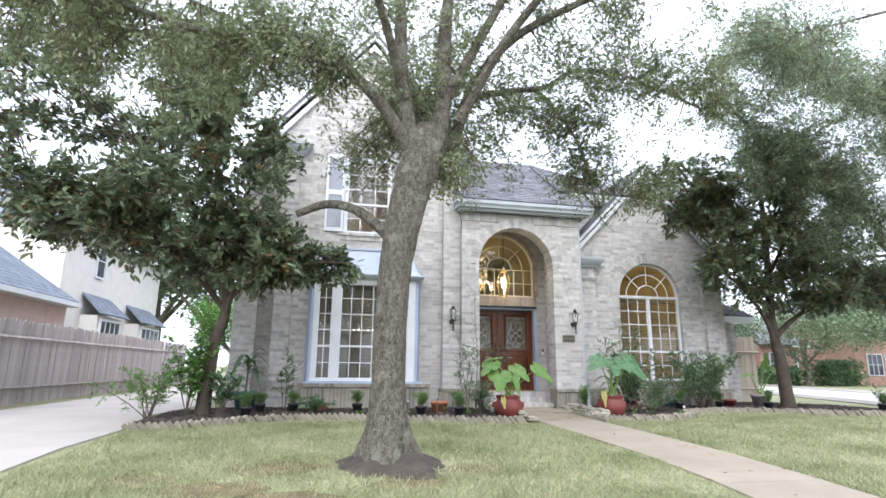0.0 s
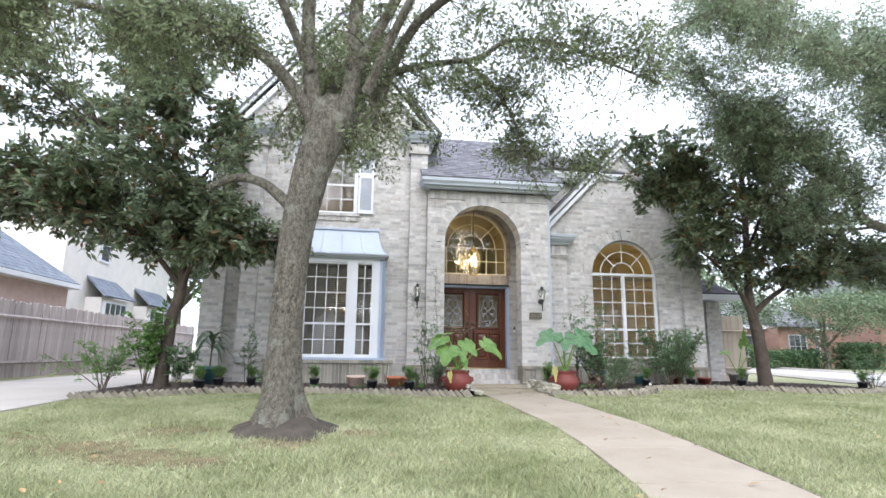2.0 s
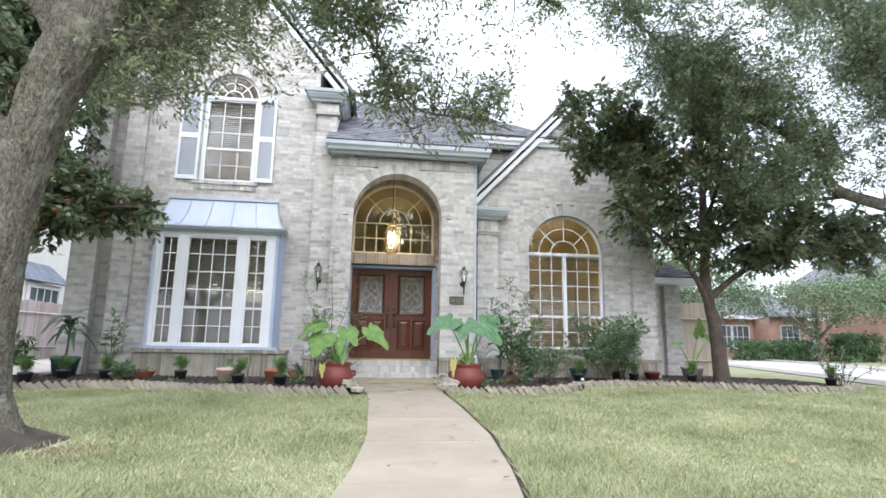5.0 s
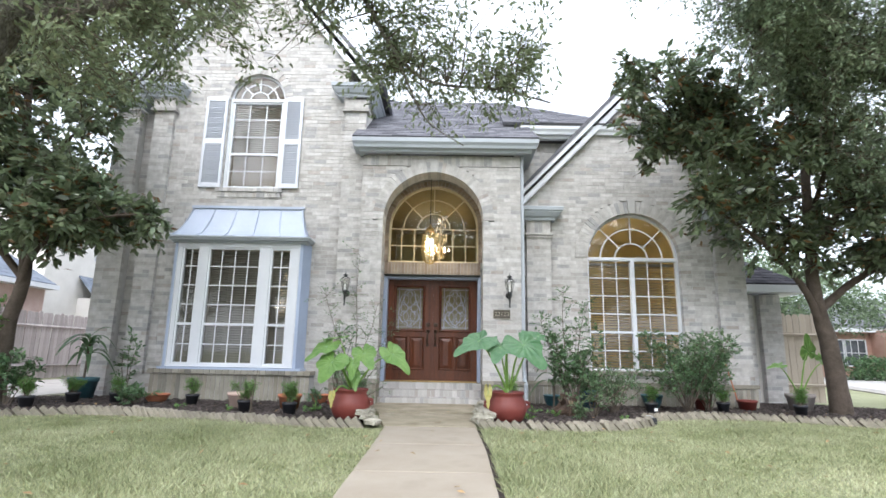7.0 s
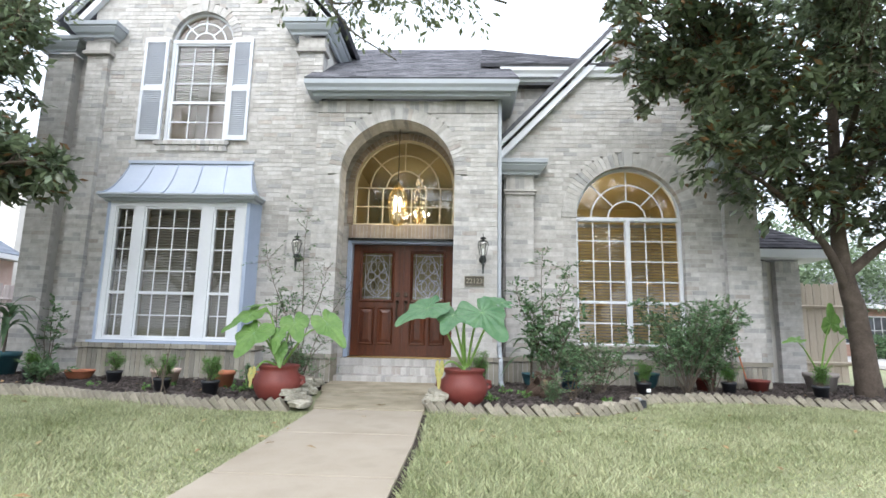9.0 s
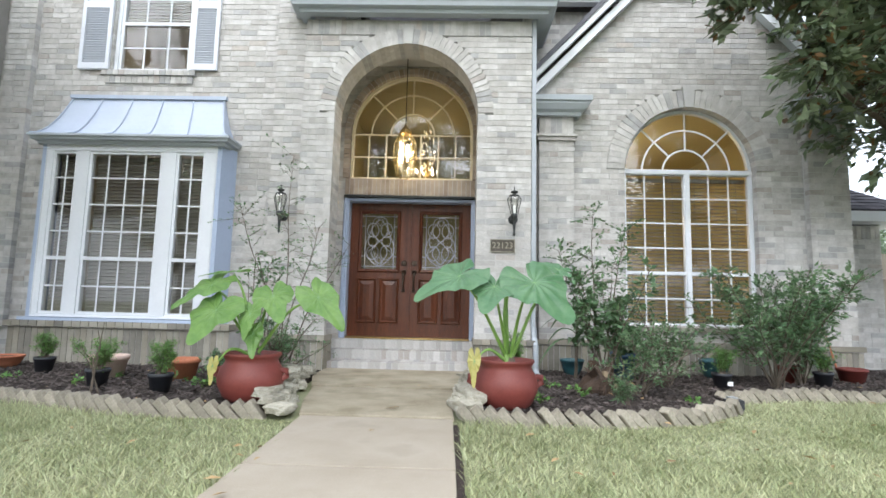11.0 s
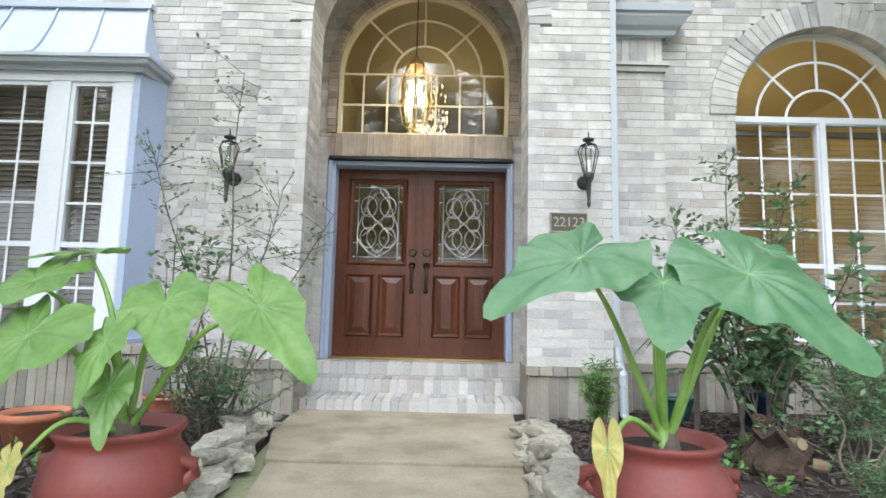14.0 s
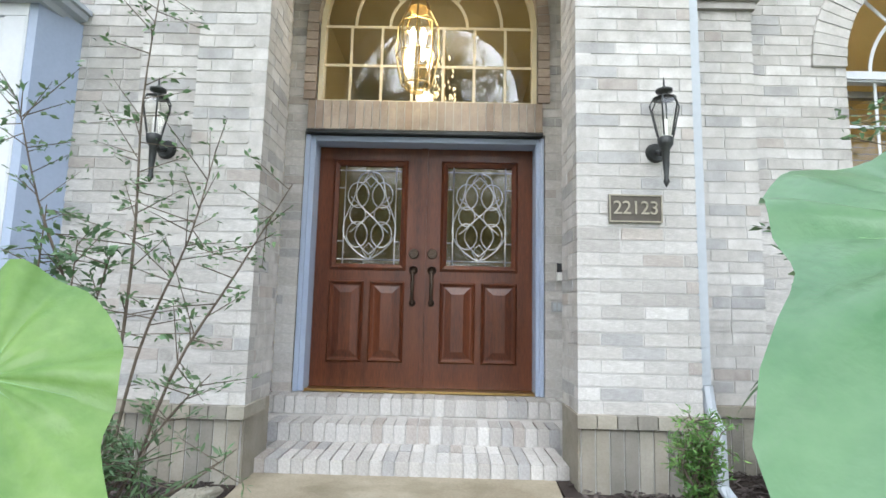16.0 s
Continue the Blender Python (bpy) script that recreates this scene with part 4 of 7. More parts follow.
for x0, x1 in ((-0.40, 0.03), (1.19, 1.56)):
    m = Mesh().box(x0, x0 + 0.05, LY - 0.05, LY - 0.01, 4.05, 5.95).box(x1 - 0.05, x1, LY - 0.05, LY - 0.01, 4.05, 5.95)
    for z in (4.05, 4.95, 5.87):
        m.box(x0 + 0.05, x1 - 0.05, LY - 0.05, LY - 0.01, z, z + 0.09)
    sh = part("shutter", m, shutter_paint, house, "pale louvred shutter")
    s = Mesh()
    z = 4.16
    while z < 5.86:
        if not 4.92 < z < 5.06:
            s.obox(pose((x0 + x1) / 2, LY - 0.03, z, -35, 0, 0), x1 - x0 - 0.1, 0.04, 0.006)
        z += 0.036
    part("louvres", s, shutter_paint, sh, kind="stuff")
    part("backing", Mesh().box(x0 + 0.03, x1 - 0.03, LY - 0.022, LY - 0.012, 4.08, 5.92), shutter_paint, sh)

# transom over the door
TY = VY + 0.10
fr = Mesh().box(TX - TR, TX - TR + 0.04, TY - 0.04, TY + 0.05, TB, TS).box(TX + TR - 0.04, TX + TR, TY - 0.04, TY + 0.05, TB, TS).box(TX - TR + 0.04, TX + TR - 0.04, TY - 0.04, TY + 0.05, TB, TB + 0.03)
cream_paint = surface("cream_paint", (0.66, 0.58, 0.40), (0.74, 0.66, 0.48), 2, 40, 0.45, 0.05)
tw = part("window", fr, cream_paint, house, "cream arched transom window over the door")
part("muntins", bars([TX - TR + TR * 2 * i / 7 for i in range(1, 7)], [TB + 0.36, TS], TX - TR + 0.04, TX + TR - 0.04, TB + 0.03, TS, TY - 0.008, TY), cream_paint, tw)
fan(tw, TX, TS, TR, TY, material=cream_paint, pane=transom_glass)
sheet(TX - TR + 0.04, TX + TR - 0.04, TB + 0.03, TS, TY + 0.006, tw, transom_glass)

# ---- front door ----
DY, DZ = 13.60, 0.385
door_frame = Mesh().box(3.205, 3.285, VY + 0.03, DY + 0.06, 0.375, 2.50).box(5.15, 5.215, VY + 0.03, DY + 0.06, 0.375, 2.50).box(3.285, 5.15, VY + 0.03, DY + 0.06, 2.45, 2.50)
door_frame.box(3.205, 3.245, VY + 0.002, VY + 0.03, 0.375, 2.50).box(5.18, 5.215, VY + 0.002, VY + 0.03, 0.375, 2.50)
fd = part("door_frame", door_frame, blue_paint, house, "pale blue door frame")
soften(fd, 0.006)
part("threshold", Mesh().box(3.27, 5.15, VY + 0.06, DY + 0.06, 0.372, 0.392), brass, house, "brass threshold")


def ring(m, x0, x1, z0, z1, w, y0, y1):
    """A picture-frame moulding with sloping faces."""
    o = [(x0, z0), (x1, z0), (x1, z1), (x0, z1)]
    i = [(x0 + w, z0 + w), (x1 - w, z0 + w), (x1 - w, z1 - w), (x0 + w, z1 - w)]
    mid = [(x0 + w * 0.4, z0 + w * 0.4), (x1 - w * 0.4, z0 + w * 0.4), (x1 - w * 0.4, z1 - w * 0.4), (x0 + w * 0.4, z1 - w * 0.4)]
    b = len(m.v)
    m.v += [(x, y1, z) for x, z in o] + [(x, y0, z) for x, z in mid] + [(x, y1, z) for x, z in i]
    for k in range(4):
        j = (k + 1) % 4
        m.f += [(b + k, b + j, b + 4 + j, b + 4 + k), (b + 4 + k, b + 4 + j, b + 8 + j, b + 8 + k)]


def door_leaf(x0, x1, hinge):
    z0, z1 = 0.395, 2.448
    gx0, gx1, gz0, gz1 = (x0 + 0.175, x1 - 0.19, 1.42, 2.29) if hinge < 0 else (x0 + 0.19, x1 - 0.175, 1.42, 2.29)
    m = holed_panel(x0, x1, z0, z1, gx0, gx1, gz0, gz1, DY, DY + 0.045)
    leaf = part("door", m, door_wood, house, "mahogany front door with leaded oval-patterned glass")
    tr = Mesh()
    ring(tr, gx0 - 0.05, gx1 + 0.05, gz0 - 0.05, gz1 + 0.05, 0.055, DY - 0.022, DY)
    mid = (gx0 + gx1) / 2
    pans = ((x0 + 0.13, mid - 0.025), (mid + 0.025, x1 - 0.145)) if hinge < 0 else ((x0 + 0.145, mid - 0.025), (mid + 0.025, x1 - 0.13))
    part("glass_moulding", tr, door_wood, leaf)
    for a, b in pans:
        tr = Mesh()
        ring(tr, a, b, 0.60, 1.28, 0.035, DY - 0.02, DY)
        c = 0.055
        tr.add([(a + 0.045, DY, 0.645), (b - 0.045, DY, 0.645), (b - 0.045, DY, 1.235), (a + 0.045, DY, 1.235), (a + 0.045 + c, DY - 0.02, 0.645 + c), (b - 0.045 - c, DY - 0.02, 0.645 + c), (b - 0.045 - c, DY - 0.02, 1.235 - c), (a + 0.045 + c, DY - 0.02, 1.235 - c)],
               [(4, 5, 6, 7), (0, 1, 5, 4), (1, 2, 6, 5), (2, 3, 7, 6), (3, 0, 4, 7)])
        part("panel", tr, door_wood, leaf)
    pane = part("pane", Mesh().add([(gx0, DY + 0.02, gz0), (gx1, DY + 0.02, gz0), (gx1, DY + 0.02, gz1), (gx0, DY + 0.02, gz1)], [(0, 1, 2, 3)]), leaded_mat, leaf, "bevelled leaded glass")
    pane.visible_shadow = False
    lead = Mesh()
    cx, cz, yl, w = (gx0 + gx1) / 2, (gz0 + gz1) / 2, DY + 0.014, 0.0065
    gw, gh = gx1 - gx0, gz1 - gz0

    def wire(pts):
        lead.tube([(cx + gw * x, yl, cz + gh * z) for x, z in pts], w, 5)
    for x in (-0.40, 0.40):
        wire([(x, -0.5), (x, 0.5)])
    for z in (-0.45, 0.45, 0.27, -0.27):
        for s in ((-0.5, -0.40), (0.40, 0.5)):
            wire([(s[0], z), (s[1], z)])
    for z in (-0.45, 0.45):
        wire([(-0.4, z), (0.4, z)])
    for s in (-1, 1):
        wire([(s * 0.36 * math.sin(t) * (1 + 0.25 * math.cos(3 * t)), 0.44 * math.cos(t)) for t in np.linspace(0, math.pi, 22)])
        wire([(s * 0.22 * math.sin(2 * t), 0.40 - 0.8 * t / math.pi) for t in np.linspace(0, math.pi, 22)])
        for zc, r in ((0.20, 0.13), (-0.20, 0.13), (0.0, 0.10)):
            wire([(s * 0.19 + r * 1.25 * math.cos(t), zc + r * math.sin(t)) for t in np.linspace(0, 2 * math.pi, 16)])
        wire([(s * 0.30, -0.18), (-s * 0.30, 0.18)])
        wire([(0, s * 0.45), (0.10, s * 0.36), (0, s * 0.28), (-0.10, s * 0.36), (0, s * 0.45)])
    part("leading", lead, lead_mat, leaf, "bright lead strips in a scrolling pattern", smooth=True)
    hx = x1 - 0.075 if hinge < 0 else x0 + 0.075
    m = Mesh()
    m.tube([(hx, DY - 0.001, 1.52), (hx, DY - 0.02, 1.52)], [0.045, 0.036], 16).tube([(hx, DY - 0.02, 1.52), (hx, DY - 0.03, 1.52)], [0.02, 0.018], 12)
    part("deadbolt", m, bronze, leaf, "dark bronze deadbolt", smooth=False)
    m = Mesh().tube([(hx, DY - 0.001, 1.38), (hx, DY - 0.014, 1.38)], [0.04, 0.032], 14).tube([(hx, DY - 0.001, 1.10), (hx, DY - 0.012, 1.10)], [0.03, 0.024], 12)
    m.tube([(hx, DY - 0.012, 1.40), (hx, DY - 0.012, 1.34)], [0.026, 0.022], 10)
    m.tube([(hx, DY - 0.01, 1.37), (hx, DY - 0.05, 1.345), (hx, DY - 0.065, 1.27), (hx, DY - 0.062, 1.20), (hx, DY - 0.045, 1.13), (hx, DY - 0.012, 1.10)], [0.012, 0.012, 0.016, 0.015, 0.012, 0.014], 10)
    part("handle", m, bronze, leaf, "dark bronze grip handle", smooth=True)
    return leaf


door_leaf(3.287, 4.207, -1)
door_leaf(4.217, 5.148, 1)
part("astragal", Mesh().box(4.185, 4.235, DY - 0.02, DY - 0.001, 0.395, 2.448), door_wood, house)

# ---- brick steps ----
steps = tagged(thing("stairs", "three whitewashed brick steps up to the front door", "steps"), kind="structure")
sc = Mesh()
LEVELS = [(12.36, 0.05, 0.135, 2), (12.80, 0.13, 0.255, 1), (13.18, 0.25, 0.372, 1)]
for y0, z0, z1, r in LEVELS:
    sc.box(3.05 if y0 > 12.5 else 3.3, 5.44 if y0 > 12.5 else 5.18, y0 + 0.012, 13.7, z0 - 0.1, z1 - 0.012)
core = part("core", sc, mortar_mat, steps)
rl = random.Random(9)
for y0, z0, z1, nrow in LEVELS:
    x = 3.06 if y0 > 12.5 else 3.285
    end = 5.43 if y0 > 12.5 else 5.175
    while x < end - 0.04:
        w = min(0.078 + rl.uniform(-0.003, 0.006), end - x)
        for k in range(nrow):
            d = (0.235 if nrow == 2 else 0.25)
            ya = y0 + k * (d + 0.008)
            h = (z1 - z0) if k == 0 else 0.05
            mt = Matrix.Translation((x + w / 2, ya + d / 2, z1 - h / 2 + rl.uniform(-0.003, 0.002))) @ pose(0, 0, 0, 0, 0, rl.uniform(-0.6, 0.6)) @ Matrix.Diagonal((w - 0.009, d, h, 1))
            piece("brick", unit_brick, core, mt)
        x += w

# ---- rooms behind the glass ----


def room(name, x0, x1, y0, y1, z0, z1, paint, label):
    t = 0.08
    m = Mesh().box(x0 - t, x0, y0, y1, z0, z1).box(x1, x1 + t, y0, y1, z0, z1).box(x0 - t, x1 + t, y1, y1 + t, z0, z1).box(x0 - t, x1 + t, y0, y1 + t, z1, z1 + t)
    w = tagged(part(name, m, paint), label, "wall", kind="structure")
    tagged(part("floor", Mesh().box(x0 - t, x1 + t, y0, y1 + t, z0 - t, z0), room_floor), "brown floor of the room behind the window", "floor", kind="structure")
    return w


room("wall_foyer", 2.9, 5.6, 13.72, 18.5, 0.36, 4.55, room_yellow, "ochre-painted entrance hall walls")
room("wall_dining", 6.2, 10.0, 12.98, 17.0, 0.30, 4.0, room_yellow, "ochre-painted dining room walls")
room("wall_study", -1.35, 2.40, 12.72, 16.5, 0.30, 3.35, room_grey, "grey-beige study walls")
room("wall_upstairs", -1.30, 2.40, 12.72, 16.0, 3.70, 6.75, room_grey, "grey-beige upstairs room walls")


def lamp(name, place, watts, colour=(1.0, 0.78, 0.48), size=0.12):
    ob = new(name, bpy.data.lights.new(name, "POINT"))
    ob.data.energy, ob.data.color, ob.data.shadow_soft_size = watts, colour, size
    ob.location = place
    return ob


def chandelier(at_, r, label):
    """Tiers of small candle bulbs and crystal drops on a stem."""
    top = thing("chandelier", label, "chandelier", at=at_)
    m = Mesh().tube([(0, 0, 0.9), (0, 0, -0.3)], 0.012, 8).lathe([(0.0, -0.34), (0.05, -0.3), (0.03, -0.22), (0.06, -0.1), (0.02, 0.0)], n=12)
    for k in range(6):
        a = 2 * math.pi * k / 6
        m.tube([(0, 0, -0.2), (r * 0.5 * math.cos(a), r * 0.5 * math.sin(a), -0.26), (r * math.cos(a), r * math.sin(a), -0.12)], 0.008, 6)
    part("stem", m, brass, top, smooth=True)
    for k in range(6):
        a = 2 * math.pi * k / 6
        part("bulb", Mesh().lathe([(0, 0), (0.016, 0.02), (0.02, 0.05), (0.0, 0.09)], (r * math.cos(a), r * math.sin(a), -0.1), 10), bulb_mat, top, smooth=True)
    d = Mesh()
    rr_ = random.Random(3)
    for k in range(90):
        a, z = rr_.uniform(0, 6.283), rr_.uniform(-0.3, 0.75)
        q = r * (0.25 + 0.45 * math.sin((z + 0.35) * 2.6)) if r < 0.3 else r * rr_.uniform(0.2, 1)
        d.lathe([(0, -0.035), (0.014, 0), (0, 0.03)], (q * math.cos(a), q * math.sin(a), z), 5)
    part("crystal_drops", d, crystal_mat, top, "amber crystal drops with a glow of their own", kind="stuff")
    return top


chandelier((4.33, 15.6, 3.55), 0.2, "tall amber crystal chandelier lit in the entrance hall")
chandelier((7.45, 15.0, 2.45), 0.30, "lit brass chandelier in the dining room")
chandelier((0.75, 15.0, 2.0), 0.26, "lit chandelier in the study")
lamp("foyer_lamp", (4.33, 15.6, 3.5), 6)
lamp("dining_lamp", (7.45, 15.0, 2.35), 30)
lamp("study_lamp", (0.75, 15.0, 2.0), 8)
# added fill to brighten the upstairs room; no fixture stands there
lamp("upstairs_fill", (0.3, 14.6, 5.0), 8)

# ---- fittings on the house ----


def sconce(x, wall_y):
    s = thing("wall_lantern", "black metal carriage wall lantern with clear glass on the brick wall", "wall lamp", "lanterns beside the door", at=(x, wall_y - 0.15, 0))
    m = Mesh().tube([(0, 0.15, 1.99), (0, 0.125, 1.99)], [0.062, 0.05], 16).tube([(0, 0.13, 1.99), (0, 0.06, 1.96), (0, 0.0, 2.0)], 0.014, 8)
    part("bracket", m, black_metal, s, smooth=False)
    part("tail", Mesh().lathe([(0.03, 2.04), (0.045, 2.03), (0.04, 1.99), (0.022, 1.96), (0.018, 1.88), (0.012, 1.80), (0.018, 1.78), (0.0, 1.745)], n=12), black_metal, s, smooth=True)
    c = Mesh()
    for k in range(6):
        a = math.pi * k / 3
        c.tube([(0.045 * math.cos(a), 0.045 * math.sin(a), 2.04), (0.085 * math.cos(a), 0.085 * math.sin(a), 2.22), (0.06 * math.cos(a), 0.06 * math.sin(a), 2.27)], 0.005, 5)
    part("cage", c, black_metal, s)
    gl = part("shade", Mesh().lathe([(0.043, 2.04), (0.083, 2.22), (0.058, 2.268)], n=6), shade_glass, s, "clear glass panes")
    gl.visible_shadow = False
    part("candle", Mesh().lathe([(0.0, 2.15), (0.016, 2.14), (0.016, 2.04)], n=10), white_plastic, s, smooth=True)
    part("cap", Mesh().lathe([(0.0, 2.40), (0.006, 2.37), (0.006, 2.345), (0.016, 2.335), (0.048, 2.32), (0.045, 2.305), (0.02, 2.295), (0.025, 2.285), (0.066, 2.268), (0.06, 2.262), (0.0, 2.262)], n=14), black_metal, s, smooth=True)
    return s


sconce(2.66, 12.27)
sconce(5.65, 12.15)

pl = thing("house_number_plaque", "dark bronze plaque with the raised number 22123 on the brick pier", "house number", at=(5.52, 12.145, 1.65))
part("plate", Mesh().box(-0.155, 0.155, -0.014, 0, -0.082, 0.082), plaque_mat, pl)
fr = Mesh()
for a in ((-0.155, 0.155, 0.074, 0.082), (-0.155, 0.155, -0.082, -0.074), (-0.155, -0.147, -0.074, 0.074), (0.147, 0.155, -0.074, 0.074)):
    fr.box(a[0], a[1], -0.02, -0.014, a[2], a[3])
part("rim", fr, plaque_text, pl)
txt = bpy.data.curves.new("number", "FONT")
txt.body, txt.size, txt.align_x, txt.align_y, txt.extrude, txt.space_character = "22123", 0.112, "CENTER", "CENTER", 0.003, 0.95
tob = new("number_tmp", txt)
bpy.context.view_layer.update()
num_me = bpy.data.meshes.new_from_object(tob.evaluated_get(bpy.context.evaluated_depsgraph_get()))
bpy.data.objects.remove(tob)
num_me.materials.clear()
num_me.materials.append(plaque_text)
num = new("number", num_me)
num.parent = pl
num.matrix_local = pose(0, -0.018, 0, 90, 0, 0)

bell = thing("doorbell", "black and white video doorbell on the brick", "doorbell", at=(5.335, 13.39, 1.37))
soften(part("body", Mesh().box(-0.026, 0.026, -0.03, 0, -0.07, 0.07), white_plastic, bell), 0.006)
part("camera_panel", Mesh().box(-0.027, 0.027, -0.032, -0.029, 0.0, 0.071), black_pot, bell, "black glossy panel")
vent = thing("wall_vent", "grey metal vent plate set in the brick", "vent", at=(5.33, 13.39, 1.09))
part("plate", Mesh().box(-0.06, 0.06, -0.012, 0, -0.04, 0.04), grey_plastic, vent)
for i in range(3):
    part("slot", Mesh().box(-0.045 + i * 0.033, -0.022 + i * 0.033, -0.016, -0.012, -0.03, 0.03), trim_paint, vent)

dp = thing("downspout", "pale painted metal downspout on the porch corner", "downspout")
part("pipe", Mesh().box(5.89, 5.945, 12.18, 12.25, 0.62, 4.70), trim_paint, dp)
soften(part("elbow", Mesh().tube([(5.925, 12.2, 0.64), (5.93, 12.17, 0.5), (5.94, 12.10, 0.42), (5.94, 12.09, 0.12), (5.96, 11.98, 0.05)], 0.036, 8), trim_paint, dp), 0.004)

lan = thing("pendant_lantern", "brass and glass pendant lantern lit warm under the porch arch", "pendant lamp", at=(4.16, 12.95, 0))
part("chain", Mesh().tube([(0, 0, 4.6), (0, 0, 3.5)], 0.007, 6), black_metal, lan)
part("cap", Mesh().lathe([(0.0, 3.50), (0.02, 3.48), (0.03, 3.45), (0.075, 3.41), (0.09, 3.36), (0.0, 3.36)], n=8), brass, lan)
LP = [(0.085, 3.36), (0.155, 3.22), (0.165, 2.98), (0.115, 2.74), (0.06, 2.70)]
c = Mesh()
for k in range(8):
    a = math.pi * k / 4
    c.tube([(r * math.cos(a), r * math.sin(a), z) for r, z in LP], 0.006, 5)
for r, z in LP:
    pts = [(r * math.cos(math.pi * k / 4), r * math.sin(math.pi * k / 4), z) for k in range(9)]
    c.tube(pts, 0.006, 5)
part("frame", c, brass, lan)
gl = part("shade", Mesh().lathe([(r - 0.004, z) for r, z in LP], n=8), shade_glass, lan, "clear bevelled glass")
gl.visible_shadow = False
for dx in (-0.04, 0.04):
    part("bulb", Mesh().lathe([(0.0, 3.22), (0.022, 3.18), (0.026, 3.12), (0.012, 3.02), (0.012, 2.95)], (dx, 0, 0), 10), bulb_mat, lan, "lit bulb", smooth=True)
lamp("porch_lamp", (4.16, 12.95, 3.12), 6, size=0.08)

# ---- pots ----


def pot(name, place, r, h, material, label, shape="plain", category="flower pot", group=""):
    t = thing(name, label, category, group, at=place)
    if shape == "urn":
        prof = [(0.0, 0), (r * 0.62, 0), (r * 0.82, h * 0.12), (r * 0.99, h * 0.36), (r * 1.02, h * 0.50), (r * 0.95, h * 0.68), (r * 0.82, h * 0.80), (r * 0.79, h * 0.86), (r * 0.86, h * 0.92), (r * 0.90, h * 0.96), (r * 0.89, h), (r * 0.83, h * 0.995), (r * 0.78, h * 0.92), (r * 0.7, h * 0.88)]
    elif shape == "bowl":
        prof = [(0, 0), (r * 0.55, 0), (r * 0.8, h * 0.4), (r * 0.95, h * 0.85), (r, h * 0.86), (r, h), (r * 0.92, h), (r * 0.86, h * 0.8)]
    else:
        prof = [(0, 0), (r * 0.72, 0), (r * 0.93, h * 0.80), (r, h * 0.81), (r, h), (r * 0.91, h), (r * 0.87, h * 0.84)]
    part("body", Mesh().lathe(prof, n=28), material, t, smooth=True)
    part("soil", Mesh().lathe([(0, h * 0.89), (r * 0.8, h * 0.875)], n=16), mulch_soil, t)
    if shape == "urn":
        for s in (-1, 1):
            part("handle", Mesh().tube([(s * r * 0.93, 0, h * 0.66), (s * r * 1.12, 0, h * 0.64), (s * r * 1.13, 0, h * 0.54), (s * r * 0.98, 0, h * 0.47)], [0.024, 0.026, 0.026, 0.02], 8), material, t, smooth=True)
    return t


pot("urn_pot", (3.25, 9.93, 0.04), 0.265, 0.40, terracotta_red, "large glazed red clay pot with two lug handles", "urn", group="red pots beside the path")
pot("urn_pot", (5.37, 9.95, 0.04), 0.265, 0.40, terracotta_red, "large glazed red clay pot with two lug handles", "urn", group="red pots beside the path")
pot("flower_pot", (-0.25, 11.55, 0.05), 0.20, 0.14, terracotta, "low orange terracotta bowl on the mulch", "bowl")
pot("flower_pot", (1.34, 11.0, 0.05), 0.19, 0.23, pale_clay, "pale pink clay pot on the mulch")
pot("flower_pot", (2.13, 10.96, 0.05), 0.18, 0.22, terracotta, "orange terracotta pot with a pale rim")
pot("flower_pot", (2.35, 12.0, 0.05), 0.16, 0.15, terracotta, "low orange terracotta bowl on the mulch", "bowl")
pot("flower_pot", (9.85, 12.25, 0.05), 0.17, 0.18, terracotta_red, "red clay pot beside the pilaster")
pot("flower_pot", (9.0, 12.1, 0.05), 0.15, 0.2, terracotta_red, "red clay pot behind the shrub")
pot("flower_pot", (10.86, 12.36, 0.05), 0.24, 0.30, grey_pot, "wide grey clay pot on the mulch")
pot("flower_pot", (-1.75, 11.9, 0.05), 0.24, 0.36, teal_pot, "teal glazed pot beside the wall")
pot("flower_pot", (6.97, 11.98, 0.05), 0.17, 0.32, blue_pot, "dark blue glazed pot under the window")
pot("flower_pot", (8.2, 12.3, 0.05), 0.19, 0.24, teal_pot, "round teal glazed pot under the window sill", "bowl")
pot("flower_pot", (6.42, 12.27, 0.05), 0.15, 0.20, teal_pot, "small teal bowl with a painted flower", "bowl")
SMALL = [(-1.5, 10.35), (-1.35, 11.1), (-0.75, 11.25), (0.5, 11.2), (1.66, 10.36), (2.36, 10.16), (7.85, 11.4), (9.2, 11.8), (10.3, 11.5), (12.75, 10.75)]
for x, y in SMALL:
    pot("nursery_pot", (x, y, 0.05), 0.105, 0.17, black_pot, "small black plastic nursery pot on the mulch", group="nursery pots in the bed")

tag = thing("plant_tag", "white paper tag on a black nursery pot", "tag", at=(7.88, 11.285, 0.12))
part("paper", Mesh().box(-0.028, 0.028, -0.004, 0.004, -0.022, 0.022), white_plastic, tag)
rod = thing("metal_stake", "thin rusty metal stake leaning on the pilaster", "stake", at=(9.75, 12.3, 0))
part("rod", Mesh().tube([(0, 0, 0.05), (-0.12, 0.15, 0.85)], 0.012, 6), terracotta, rod)

# ---- edging, stones ----


def paver_mesh():
    m = Mesh().box(-0.10, 0.10, -0.048, 0.048, -0.034, 0.034)
    bm = bmesh.new()
    me = m.data("edging_brick", paver_mat)
    bm.from_mesh(me)
    bmesh.ops.bevel(bm, geom=list(bm.edges), offset=0.007, segments=1, affect="EDGES")
    bm.to_mesh(me)
    bm.free()
    return me


